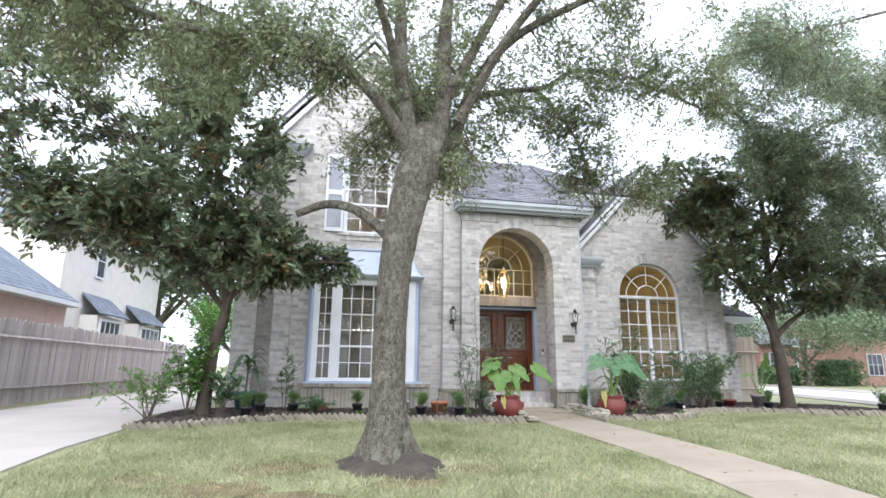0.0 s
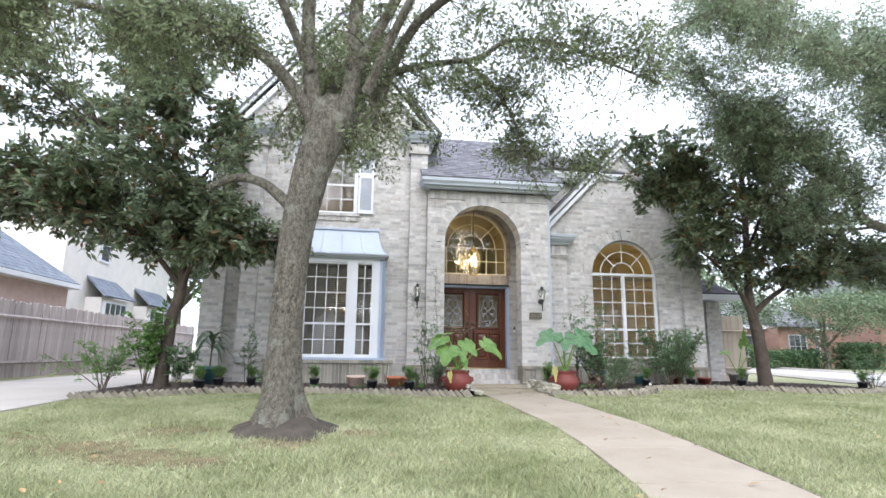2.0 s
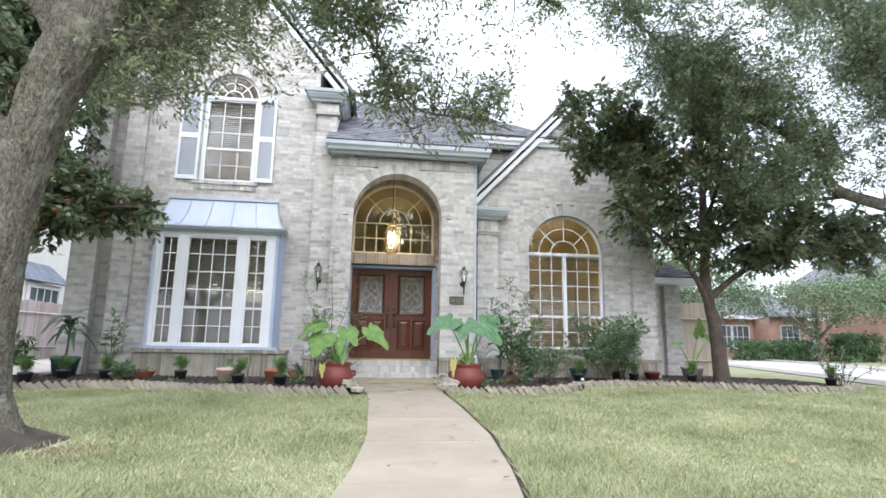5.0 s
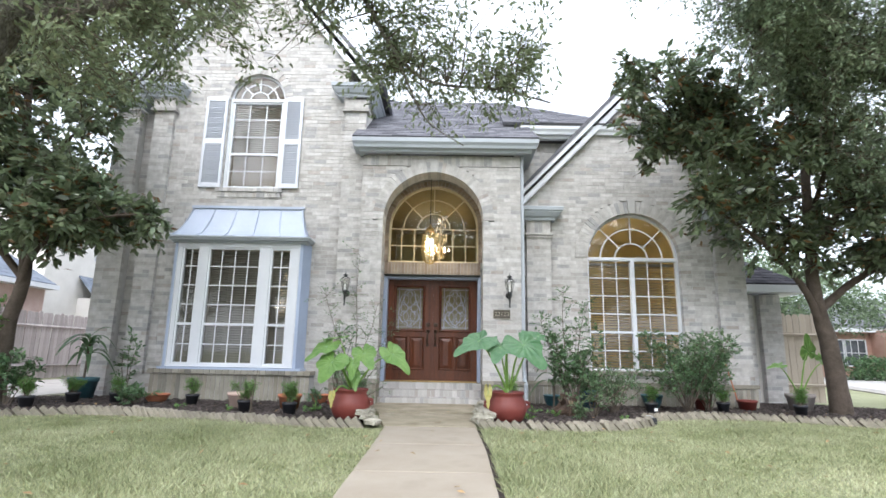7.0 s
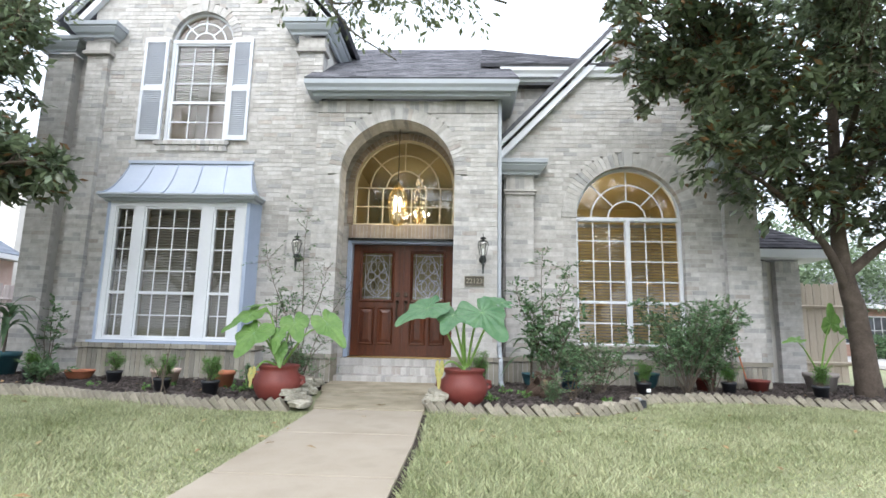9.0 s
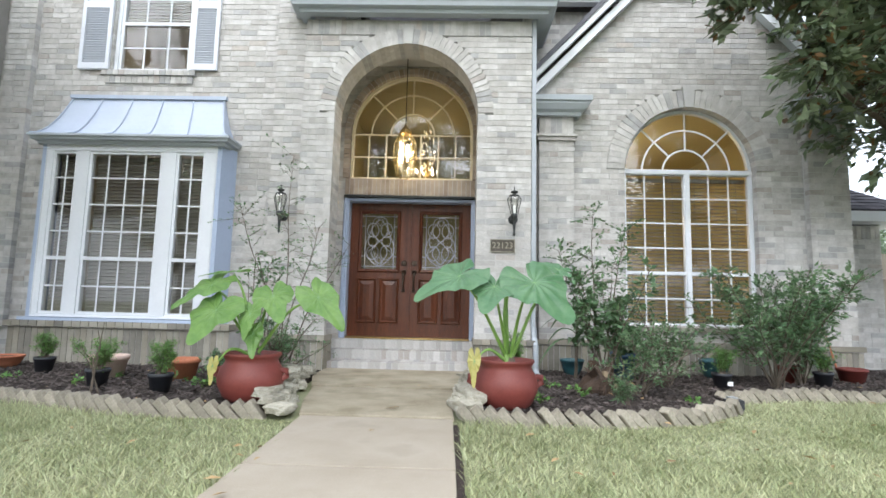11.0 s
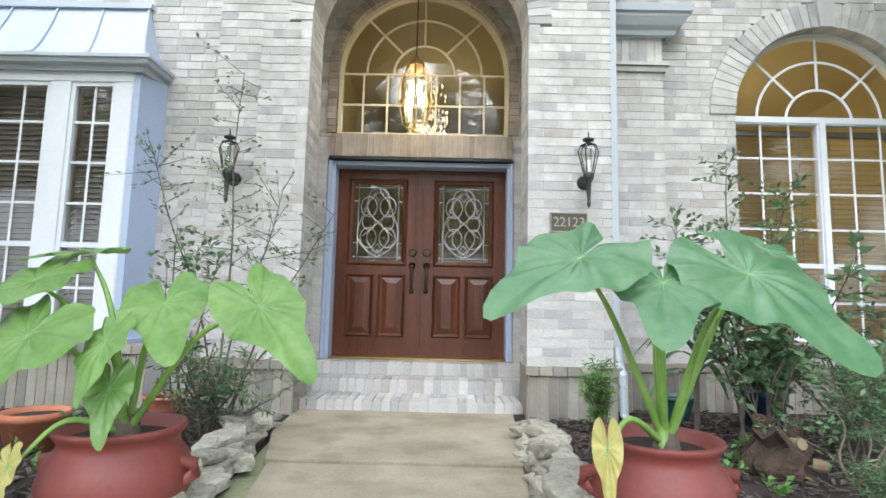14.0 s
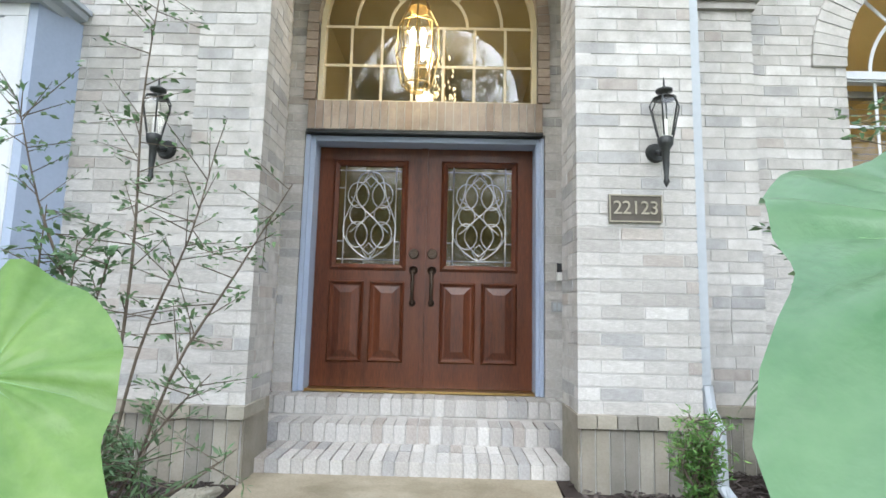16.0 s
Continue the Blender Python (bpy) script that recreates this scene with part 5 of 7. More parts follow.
paver_me = paver_mesh()


def edging(pts, label, flip=1):
    e = tagged(thing("bed_edging", label, "edging"), kind="structure")
    rnd = random.Random(len(pts))
    P = [Vector((*p, 0)) for p in pts]
    carry = 0.0
    for a, b in zip(P, P[1:]):
        L_ = (b - a).length
        d = (b - a).normalized()
        yaw = math.degrees(math.atan2(d.y, d.x))
        s = carry
        while s < L_:
            p = a + d * s
            z = ground_z(p.x, p.y)
            m = Matrix.Translation((p.x, p.y, z + 0.045 + rnd.uniform(-0.012, 0.012))) @ pose(0, 0, 0, 0, 0, yaw + rnd.uniform(-6, 6)) @ pose(0, 0, 0, rnd.uniform(-6, 6), flip * (46 + rnd.uniform(-6, 6)), 0)
            piece("edging_brick", paver_me, e, m)
            s += 0.100 + rnd.uniform(-0.010, 0.010)
        carry = s - L_
    return e


edging(LEFT_EDGE, "leaning weathered concrete bricks edging the bed", -1)
edging(RIGHT_EDGE, "leaning weathered concrete bricks edging the bed", 1)
edging(FAR_EDGE, "leaning weathered concrete bricks edging the far bed", 1)


def stone_mesh(seed):
    rnd = random.Random(seed)
    bm = bmesh.new()
    bmesh.ops.create_icosphere(bm, subdivisions=2, radius=0.5)
    off = Vector((seed * 7.1, 3.3, 1.7))
    for v in bm.verts:
        c = v.co.copy()
        for k in range(3):
            c[k] = max(-0.33, min(0.33, c[k]))
        v.co = c * (1 + 0.34 * noise.noise(c * 2.2 + off) + 0.12 * noise.noise(c * 6 + off))
    me = bpy.data.meshes.new("stone")
    bm.to_mesh(me)
    bm.free()
    me.materials.append(stone_mat)
    return me


stones = [stone_mesh(i + 1) for i in range(5)]
rs = random.Random(21)
for line, n in (([(3.58, 9.66), (3.44, 10.2), (3.34, 10.9), (3.22, 11.6), (3.2, 12.0)], 17), ([(5.02, 9.7), (5.02, 10.3), (5.06, 10.9), (5.12, 11.6), (5.15, 12.0)], 18)):
    border = tagged(thing("stone_border", "rough limestone rocks stacked along the path", "stones"), kind="structure")
    P = [Vector((*p, 0)) for p in line]
    for layer in (0, 1, 2):
        for i in range(n - 3 * layer):
            k = (i + 0.5 * layer + rs.uniform(-0.2, 0.2)) / n * (len(P) - 1)
            k = max(0, min(len(P) - 1.001, k))
            p = P[int(k)].lerp(P[int(k) + 1], k - int(k))
            m = Matrix.Translation((p.x + rs.uniform(-0.05, 0.05) + layer * (-0.03 if p.x < 4 else 0.03), p.y, 0.045 + layer * 0.058)) @ pose(0, 0, 0, rs.uniform(-12, 12), rs.uniform(-12, 12), 95 + rs.uniform(-28, 28)) @ Matrix.Diagonal((rs.uniform(0.28, 0.48), rs.uniform(0.17, 0.26), rs.uniform(0.085, 0.125), 1))
            piece("stone", stones[rs.randrange(5)], border, m)
bx = thing("garden_light", "small black garden spotlight standing by the edging", "garden light", at=(7.47, 10.42, 0))
part("body", Mesh().box(-0.07, 0.07, -0.05, 0.05, -0.02, 0.09), black_pot, bx)
part("top", Mesh().box(-0.05, 0.02, -0.04, 0.04, 0.09, 0.115), grey_plastic, bx, "grey lens")

st = thing("tree_stump", "dark brown rotten tree stump with pale sawn roots in the mulch", "stump", at=(6.37, 10.83, 0.04))
m = Mesh()
rr = random.Random(4)
prof = [(0.19 - 0.07 * (i / 9) ** 0.6, 0.23 * i / 9) for i in range(10)] + [(0.07, 0.22), (0.0, 0.19)]
m.lathe(prof, n=30)
m.v = [(x * (1 + 0.9 * noise.noise(Vector((x * 11, y * 11, z * 9)))), y * (1 + 0.9 * noise.noise(Vector((x * 11, y * 11, z * 9 + 5)))), z * (1 + 0.8 * noise.noise(Vector((x * 12, y * 12, 2))))) for x, y, z in m.v]
part("trunk", m, surface("rotten_wood", (0.028, 0.018, 0.012), (0.085, 0.052, 0.034), 12, 60, 0.95, 0.8, distance=0.02), st)
sawn_wood = surface("sawn_wood", (0.15, 0.11, 0.065), (0.25, 0.19, 0.12), 14, 60, 0.9, 0.3)
for a, b in (((0.02, -0.10, 0.20), (0.03, -0.165, 0.215)), ((0.14, -0.08, 0.09), (0.19, -0.12, 0.09))):
    part("root", Mesh().tube([a, b], [0.036, 0.03], 10), sawn_wood, st, "pale sawn root")

# ---- fences and neighbours ----


def fence(name, start, along, n, h, material, label, w=0.145):
    f = thing(name, label, "fence", at=start)
    rnd = random.Random(n)
    plank = Mesh().prism([(-w / 2 + 0.002, 0), (w / 2 - 0.002, 0), (w / 2 - 0.002, 0.97), (w / 2 - 0.03, 1), (-w / 2 + 0.03, 1), (-w / 2 + 0.002, 0.97)], -0.01, 0.01).data("plank", material)
    yaw = math.atan2(along[1], along[0])
    d = Vector((*along, 0)).normalized()
    for i in range(n):
        p = d * (i * w)
        z = ground_z(start[0] + p.x, start[1] + p.y)
        piece("plank", plank, f, Matrix.Translation((p.x, p.y, z + 0.03)) @ Matrix.Rotation(yaw, 4, "Z") @ pose(0, rnd.uniform(-0.006, 0.006), 0, rnd.uniform(-0.6, 0.6), rnd.uniform(-0.4, 0.4), 0) @ Matrix.Diagonal((1, 1, h + rnd.uniform(-0.03, 0.03), 1)))
    s = Vector((-d.y, d.x, 0)) * -0.05
    for z in (0.4, 1.5):
        e = d * (n * w)
        part("rail", Mesh().tube([tuple(s + Vector((0, 0, z))), tuple(s + e + Vector((0, 0, z)))], 0.04, 4), material, f)
    return f


fence("fence", (-7.0, 8.0, 0), (-0.004, 1), 140, 1.86, fence_mat, "weathered grey-brown cedar board fence along the driveway")
fence("fence", (12.0, 14.7, 0), (1, 0.05), 7, 1.95, new_fence, "pale cedar board fence beside the side wing")


def far_window(parent, m, w, h, cols=2, rows_=2, dark=True):
    """A framed window with panes, its back at the pose m, looking along -y."""
    def set_in(mesh):
        mesh.v = [tuple(m @ Vector(v)) for v in mesh.v]
        return mesh
    win = part("window", set_in(holed_panel(-w / 2 - 0.07, w / 2 + 0.07, -h / 2 - 0.07, h / 2 + 0.07, -w / 2, w / 2, -h / 2, h / 2, -0.06, 0.02)), white_paint, parent)
    for i in range(1, cols):
        x = -w / 2 + w * i / cols
        part("muntin", set_in(Mesh().box(x - 0.02, x + 0.02, -0.04, 0.0, -h / 2, h / 2)), white_paint, win)
    for i in range(1, rows_):
        z = -h / 2 + h * i / rows_
        part("muntin", set_in(Mesh().box(-w / 2, w / 2, -0.042, 0.0, z - 0.02, z + 0.02)), white_paint, win)
    part("pane", set_in(Mesh().box(-w / 2, w / 2, -0.02, 0.0, -h / 2, h / 2)), far_pane, win)
    return win


far_pane = surface("far_window_pane", (0.05, 0.06, 0.07), (0.12, 0.13, 0.15), 2, 20, 0.1, 0)
nb = thing("neighbour_house", "cream brick two-storey neighbouring house behind the fence", "house")
NX = -9.5
part("wall", Mesh().box(-17, NX, 20.6, 31.0, 0, 6.0), cream_brick, nb)
part("garage_wall", Mesh().box(-17, -8.9, 8.0, 20.0, 0, 2.85), pink_brick, nb, "pinkish brick garage wall")
shingle_plane("roof", [(-9.1, 20.2, 6.0), (-9.1, 31.6, 6.0), (-13, 28, 8.6), (-13, 24, 8.6)], blue_shingle, parent=nb, course=0.3, tab=0.6)
shingle_plane("roof", [(-17, 20.2, 6.0), (-9.1, 20.2, 6.0), (-13, 24, 8.6), (-13.1, 24, 8.6)], blue_shingle, parent=nb, course=0.3, tab=0.6)
shingle_plane("roof", [(-8.55, 7.6, 2.95), (-8.55, 20.0, 2.95), (-12.5, 16.6, 6.3), (-12.5, 8.0, 6.3)], blue_shingle, parent=nb, course=0.2, tab=0.4)
part("eave", Mesh().box(-9.5, -8.5, 7.6, 20.1, 2.78, 2.93), white_paint, nb)
part("eave", Mesh().box(-9.6, -9.02, 20.2, 31.6, 5.82, 5.98), white_paint, nb)
for y, w in ((23.6, 2.3), (28.4, 3.0)):
    part("bay", Mesh().box(NX, NX + 0.6, y - w / 2, y + w / 2, 0, 2.75), cream_brick, nb)
    shingle_plane("roof", [(NX + 0.85, y - w / 2 - 0.3, 2.8), (NX + 0.85, y + w / 2 + 0.3, 2.8), (NX, y + w / 2 + 0.1, 3.6), (NX, y - w / 2 - 0.1, 3.6)], blue_shingle, parent=nb, course=0.2, tab=0.4)
    far_window(nb, Matrix.Translation((NX + 0.63, y, 2.0)) @ pose(0, 0, 0, 0, 0, 90), w * 0.8, 1.1, 4, 2)
far_window(nb, Matrix.Translation((NX + 0.02, 23.5, 5.0)) @ pose(0, 0, 0, 0, 0, 90), 0.7, 1.3, 1, 2)

# ---- street and houses beyond ----
road = Mesh()
rd = [(11.0, -3, 4.6), (13.2, 6.5, 4.8), (14.6, 10.8, 5.0), (17.9, 20, 5.2), (24, 37, 5.2), (40, 85, 5.5)]
for x, y, w in rd:
    z = ground_z(x, y) + 0.012
    road.v += [(x, y, z), (x + w, y - 1.5, z)]
for i in range(len(rd) - 1):
    road.f.append((2 * i, 2 * i + 1, 2 * i + 3, 2 * i + 2))
tagged(part("road", road, asphalt), "pale concrete street past the corner of the lawn", "road", kind="structure")
for s in (0, 1):
    k = Mesh()
    pts = [(x + (w if s else 0), y - (1.5 if s else 0), ground_z(x, y) + 0.03) for x, y, w in rd]
    k.tube(pts, 0.09, 4)
    tagged(part("kerb", k, drive_mat), "pale concrete kerb", "kerb", kind="structure")

FH = [(31.5, 36, 9, 7, 3.0, far_brick, 2.2), (44.5, 34, 12, 8, 5.6, far_brick, 2.8), (20.0, 52, 12, 8, 3.2, pink_brick, 2.6), (62, 30, 14, 9, 5.6, pink_brick, 3.0)]
for x, y, w, d, h, mt, rise in FH:
    fh = thing("far_house", "pinkish red brick house across the street with white windows", "house", "houses across the street")
    part("wall", Mesh().box(x - w / 2, x + w / 2, y, y + d, 0, h), mt, fh)
    part("wall", Mesh().box(x - w * 0.1, x + w * 0.22, y - 1.6, y, 0, h * 0.95), mt, fh)
    e = 0.5
    shingle_plane("roof", [(x - w / 2 - e, y - e, h), (x + w / 2 + e, y - e, h), (x + w / 2 - 2, y + d / 2, h + rise), (x - w / 2 + 2, y + d / 2, h + rise)], shingle_mat, parent=fh, course=0.5, tab=1.2)
    shingle_plane("roof", [(x - w / 2 - e, y + d, h), (x - w / 2 - e, y - e, h), (x - w / 2 + 2, y + d / 2, h + rise), (x - w / 2 + 2, y + d / 2 + 0.1, h + rise)], shingle_mat, parent=fh, course=0.5, tab=1.2)
    shingle_plane("roof", [(x - w * 0.13, y - 2, h * 0.95), (x + w * 0.25, y - 2, h * 0.95), (x + w * 0.07, y + 1.2, h * 0.95 + 1.4), (x + w * 0.05, y + 1.2, h * 0.95 + 1.4)], shingle_mat, parent=fh, course=0.5, tab=1.2)
    part("eave", Mesh().box(x - w / 2 - e, x + w / 2 + e, y - e, y - e + 0.15, h - 0.25, h), white_paint, fh)
    for k in (-0.36, -0.22, 0.06, 0.34):
        for z in ([1.5, 4.2] if h > 4 else [1.5]):
            far_window(fh, Matrix.Translation((x + w * k, y - (1.63 if -0.1 < k < 0.22 else 0.03), z)), 1.3, 1.5, 3, 2)

# ---- plants ----


def leaves(name, anchors, n_each, size, spread, material, parent, seed=0, width=0.42, droop=0.2, flat=0.5, out=None, label=""):
    """Many small pointed leaves about the anchors, as one mesh."""
    r = np.random.RandomState(seed + 11)
    A = np.repeat(np.asarray(anchors, dtype=float), n_each, axis=0)
    n = len(A)
    A = A + r.normal(0, spread, (n, 3))
    d = r.normal(0, 1, (n, 3))
    d[:, 2] = d[:, 2] * flat - droop
    if out is not None:
        d += np.repeat(np.asarray(out), n_each, axis=0) * 1.2
    d /= np.linalg.norm(d, axis=1, keepdims=True) + 1e-9
    up = r.normal(0, 0.55, (n, 3)) + np.array([0, 0, 1.0])
    s = np.cross(d, up)
    s /= np.linalg.norm(s, axis=1, keepdims=True) + 1e-9
    nn = np.cross(s, d)
    L_ = size * r.uniform(0.6, 1.3, (n, 1))
    W = L_ * width * r.uniform(0.8, 1.2, (n, 1)) / 2
    bend = L_ * r.uniform(-0.12, 0.12, (n, 1))
    V = np.stack([A, A + d * L_ * 0.5 + s * W + nn * W * 0.3, A + d * L_ + nn * bend, A + d * L_ * 0.5 - s * W + nn * W * 0.3], axis=1).reshape(-1, 3)
    i = np.arange(n)[:, None] * 4
    F = np.concatenate([i + np.array([[0, 1, 2]]), i + np.array([[0, 2, 3]])], axis=1).reshape(-1, 3)
    ob = new(name, mesh_of(name, V, F, material))
    ob.parent = parent
    return tagged(ob, label, kind="stuff")


def limb_points(limbs, step=0.15):
    out = []
    for pts, r0, r1 in limbs:
        P = [Vector(p) for p in pts]
        for a, b in zip(P, P[1:]):
            n = max(1, int((b - a).length / step))
            out += [tuple(a.lerp(b, i / n)) for i in range(n)]
    return np.array(out)


def smooth_path(pts, k=4):
    P = [Vector(p) for p in pts]
    P = [P[0] * 2 - P[1]] + P + [P[-1] * 2 - P[-2]]
    out = []
    for i in range(1, len(P) - 2):
        for j in range(k):
            t = j / k
            a, b, c, d = P[i - 1], P[i], P[i + 1], P[i + 2]
            out.append(0.5 * ((2 * b) + (c - a) * t + (2 * a - 5 * b + 4 * c - d) * t * t + (3 * b - a - 3 * c + d) * t * t * t))
    out.append(P[-2])
    return out


def crown(tree, limbs, blobs, twigs, per_twig, leaf, spread, leaf_mat, bark, seed, width=0.42, twig_r=0.013, reach=2.2, cut=None, n_leaf=5, dead=0.0, gaps=-0.18):
    """Twigs from the limbs out to points in the crown's masses, set with leaves."""
    rnd = random.Random(seed)
    LP_ = limb_points(limbs)
    wood = Mesh()
    anchors, outs = [], []
    total = sum(b[2] for b in blobs)
    made = 0
    for c, rad, share in blobs:
        for _ in range(max(3, round(twigs * share / total))):
            while True:
                p = Vector([rnd.uniform(-1, 1) for _ in range(3)])
                if p.length < 1:
                    break
            p = p.normalized() * p.length ** 0.6
            q = Vector((c[0] + p.x * rad[0], c[1] + p.y * rad[1], c[2] + p.z * rad[2]))
            if noise.noise(q * 0.55 + Vector((seed, 0, 0))) < gaps or (cut and cut(q)):
                continue
            dist = np.linalg.norm(LP_ - np.array(q), axis=1)
            i = int(np.argmin(dist + np.random.RandomState(made).uniform(0, 0.5, len(dist))))
            made += 1
            a = Vector(LP_[i])
            if (q - a).length > reach:
                a = q + (a - q).normalized() * reach * rnd.uniform(0.6, 1)
            mid = a.lerp(q, 0.5) + Vector((rnd.uniform(-0.2, 0.2), rnd.uniform(-0.2, 0.2), rnd.uniform(0.0, 0.3))) * (q - a).length * 0.6
            pts = smooth_path([a, mid, q], 4)
            wood.tube(pts, [twig_r * (1 - 0.75 * k / (len(pts) - 1)) for k in range(len(pts))], 4, False)
            for _ in range(per_twig):
                t = rnd.uniform(0.35, 1.0) * (len(pts) - 1.001)
                base = pts[int(t)].lerp(pts[int(t) + 1], t - int(t))
                v = Vector((rnd.gauss(0, 1), rnd.gauss(0, 1), rnd.gauss(-0.15, 0.7))).normalized() * spread * rnd.uniform(0.6, 1.7)
                tip = base + v
                wood.tube([base, base + v * 0.55 + Vector((0, 0, spread * 0.08)), tip], [twig_r * 0.32, twig_r * 0.22, twig_r * 0.12], 3, False)
                if rnd.random() < dead:
                    continue
                for k in (0.45, 0.7, 1.0):
                    anchors.append(base + v * k)
                    outs.append(v.normalized())
    part("branchwork", wood, bark, tree, kind="stuff")
    leaves("crown", [tuple(a) for a in anchors], n_leaf, leaf, spread * 0.16, leaf_mat, tree, seed, width, out=[tuple(o) for o in outs])
    return anchors


def tree_wood(tree, limbs, bark, name="limb", n=12, rough=0.0, seed=0):
    for i, (pts, r0, r1) in enumerate(limbs):
        P = smooth_path(pts, 5)
        k = len(P) - 1
        rad = [r0 + (r1 - r0) * (j / k) ** 0.8 for j in range(k + 1)]
        m = Mesh().tube(P, rad, n)
        m.v = [tuple(Vector(v) + Vector((noise.noise(Vector(v) * 3.1), noise.noise(Vector(v) * 3.1 + Vector((9, 0, 0))), 0)) * r0 * 0.12) for v in m.v]
        part(name, m, bark, tree, smooth=True)


def bark_trunk(centre, n_seg=130, rings=260):
    """The oak's trunk: a flared, furrowed tube along a centre line of (point, radius)."""
    P = smooth_path([c[0] for c in centre], 6)
    R = np.interp(np.linspace(0, 1, rings), np.linspace(0, 1, len(centre)), [c[1] for c in centre])
    pts = [P[min(len(P) - 2, int(t))].lerp(P[min(len(P) - 1, int(t) + 1)], t - int(t)) for t in np.linspace(0, len(P) - 1.001, rings)]
    m = Mesh()
    for i, p in enumerate(pts):
        flare = max(0, 1 - (p.z + 0.15) / 0.75)
        for k in range(n_seg):
            a = 2 * math.pi * k / n_seg
            c, s = math.cos(a), math.sin(a)
            r = R[i] * (1 + 0.85 * flare ** 2 * (0.55 + 0.5 * math.sin(a * 3 + 0.6) + 0.3 * math.sin(a * 5 + 2)))
            ridge = 1 - 2.2 * abs(noise.noise(Vector((c * 5.5, s * 5.5, p.z * 2.6)))) + 0.6 * noise.noise(Vector((c * 13, s * 13, p.z * 9.0)))
            r += 0.012 * ridge + 0.012 * noise.noise(Vector((c * 1.5, s * 1.5, p.z * 1.2 + 4)))
            m.v.append((p.x + r * c, p.y + r * s, p.z))
    for i in range(rings - 1):
        for k in range(n_seg):
            a, b = i * n_seg + k, i * n_seg + (k + 1) % n_seg
            m.f.append((a, b, b + n_seg, a + n_seg))
    return m


# the oak on the lawn
oak = thing("oak_tree", "oak with furrowed grey bark and small leaves on the lawn", "tree", at=(0, 0, 0))
part("trunk", bark_trunk([((0.60, 6.08, -0.2), 0.27), ((0.60, 6.08, 0.25), 0.215), ((0.60, 6.09, 0.8), 0.183), ((0.61, 6.1, 1.4), 0.178), ((0.65, 6.1, 2.1), 0.183), ((0.76, 6.1, 2.8), 0.21), ((0.87, 6.12, 3.25), 0.25), ((0.96, 6.14, 3.6), 0.25), ((1.0, 6.15, 3.9), 0.15)]), bark_oak, oak, smooth=True)
OAK = [
    ([(0.82, 6.12, 3.3), (0.72, 6.12, 4.0), (0.64, 6.1, 4.6), (0.60, 6.1, 5.65), (0.45, 6.2, 7.0), (0.2, 6.4, 8.6)], 0.125, 0.05),
    ([(1.0, 6.14, 3.45), (1.2, 6.2, 4.1), (1.22, 6.2, 5.2), (1.26, 6.2, 5.8), (1.4, 6.3, 7.2), (1.5, 6.3, 8.8)], 0.13, 0.05),
    ([(1.22, 6.18, 4.3), (1.55, 6.1, 4.95), (1.98, 6.0, 5.8), (2.6, 5.8, 6.9), (3.2, 5.6, 8.0)], 0.085, 0.035),
    ([(0.98, 6.2, 3.4), (1.2, 6.52, 3.78), (1.5, 6.86, 4.12), (1.72, 6.85, 4.75), (2.1, 6.55, 5.4), (2.9, 6.2, 5.9), (4.2, 5.9, 6.5), (5.6, 5.6, 6.9)], 0.125, 0.03),
    ([(1.56, 6.86, 4.35), (1.75, 7.1, 4.85), (2.45, 7.25, 5.17), (3.1, 7.3, 5.35), (3.6, 7.3, 5.7), (4.3, 7.2, 5.68), (4.95, 7.1, 5.42), (6.0, 7.0, 5.0)], 0.068, 0.018),
    ([(2.9, 7.3, 5.28), (3.3, 7.35, 4.95), (3.62, 7.4, 4.55), (3.95, 7.6, 4.05), (4.35, 7.8, 3.82), (5.1, 8.0, 3.85), (5.7, 8.2, 3.8)], 0.034, 0.010),
    ([(3.95, 7.6, 4.05), (4.1, 7.8, 3.75), (4.3, 8.0, 3.45), (4.7, 8.3, 3.3)], 0.016, 0.006),
    ([(0.86, 6.1, 3.35), (0.55, 6.05, 3.9), (0.15, 5.95, 4.3), (-0.35, 5.9, 4.55), (-1.2, 5.8, 4.55), (-2.4, 5.6, 4.7), (-3.6, 5.5, 5.1)], 0.095, 0.03),
    ([(0.0, 5.95, 4.4), (-0.5, 6.4, 4.9), (-1.6, 6.8, 5.5), (-3.0, 7.0, 6.2)], 0.05, 0.02),
    ([(0.62, 6.1, 2.38), (0.40, 6.25, 2.62), (0.12, 6.4, 2.84), (-0.2, 6.5, 2.9), (-0.55, 6.6, 2.78)], 0.075, 0.045),
    ([(0.8, 6.2, 3.7), (1.0, 7.0, 4.6), (1.3, 8.2, 5.3), (1.5, 9.4, 5.8)], 0.06, 0.02),
    ([(1.4, 6.1, 4.0), (1.9, 5.4, 4.9), (2.6, 4.4, 5.6), (3.4, 3.2, 6.2)], 0.07, 0.025),
    ([(0.7, 6.0, 4.2), (0.1, 5.0, 5.2), (-0.8, 3.8, 6.0), (-1.5, 2.6, 6.5)], 0.06, 0.02),
]
tree_wood(oak, OAK, bark_oak, n=14)
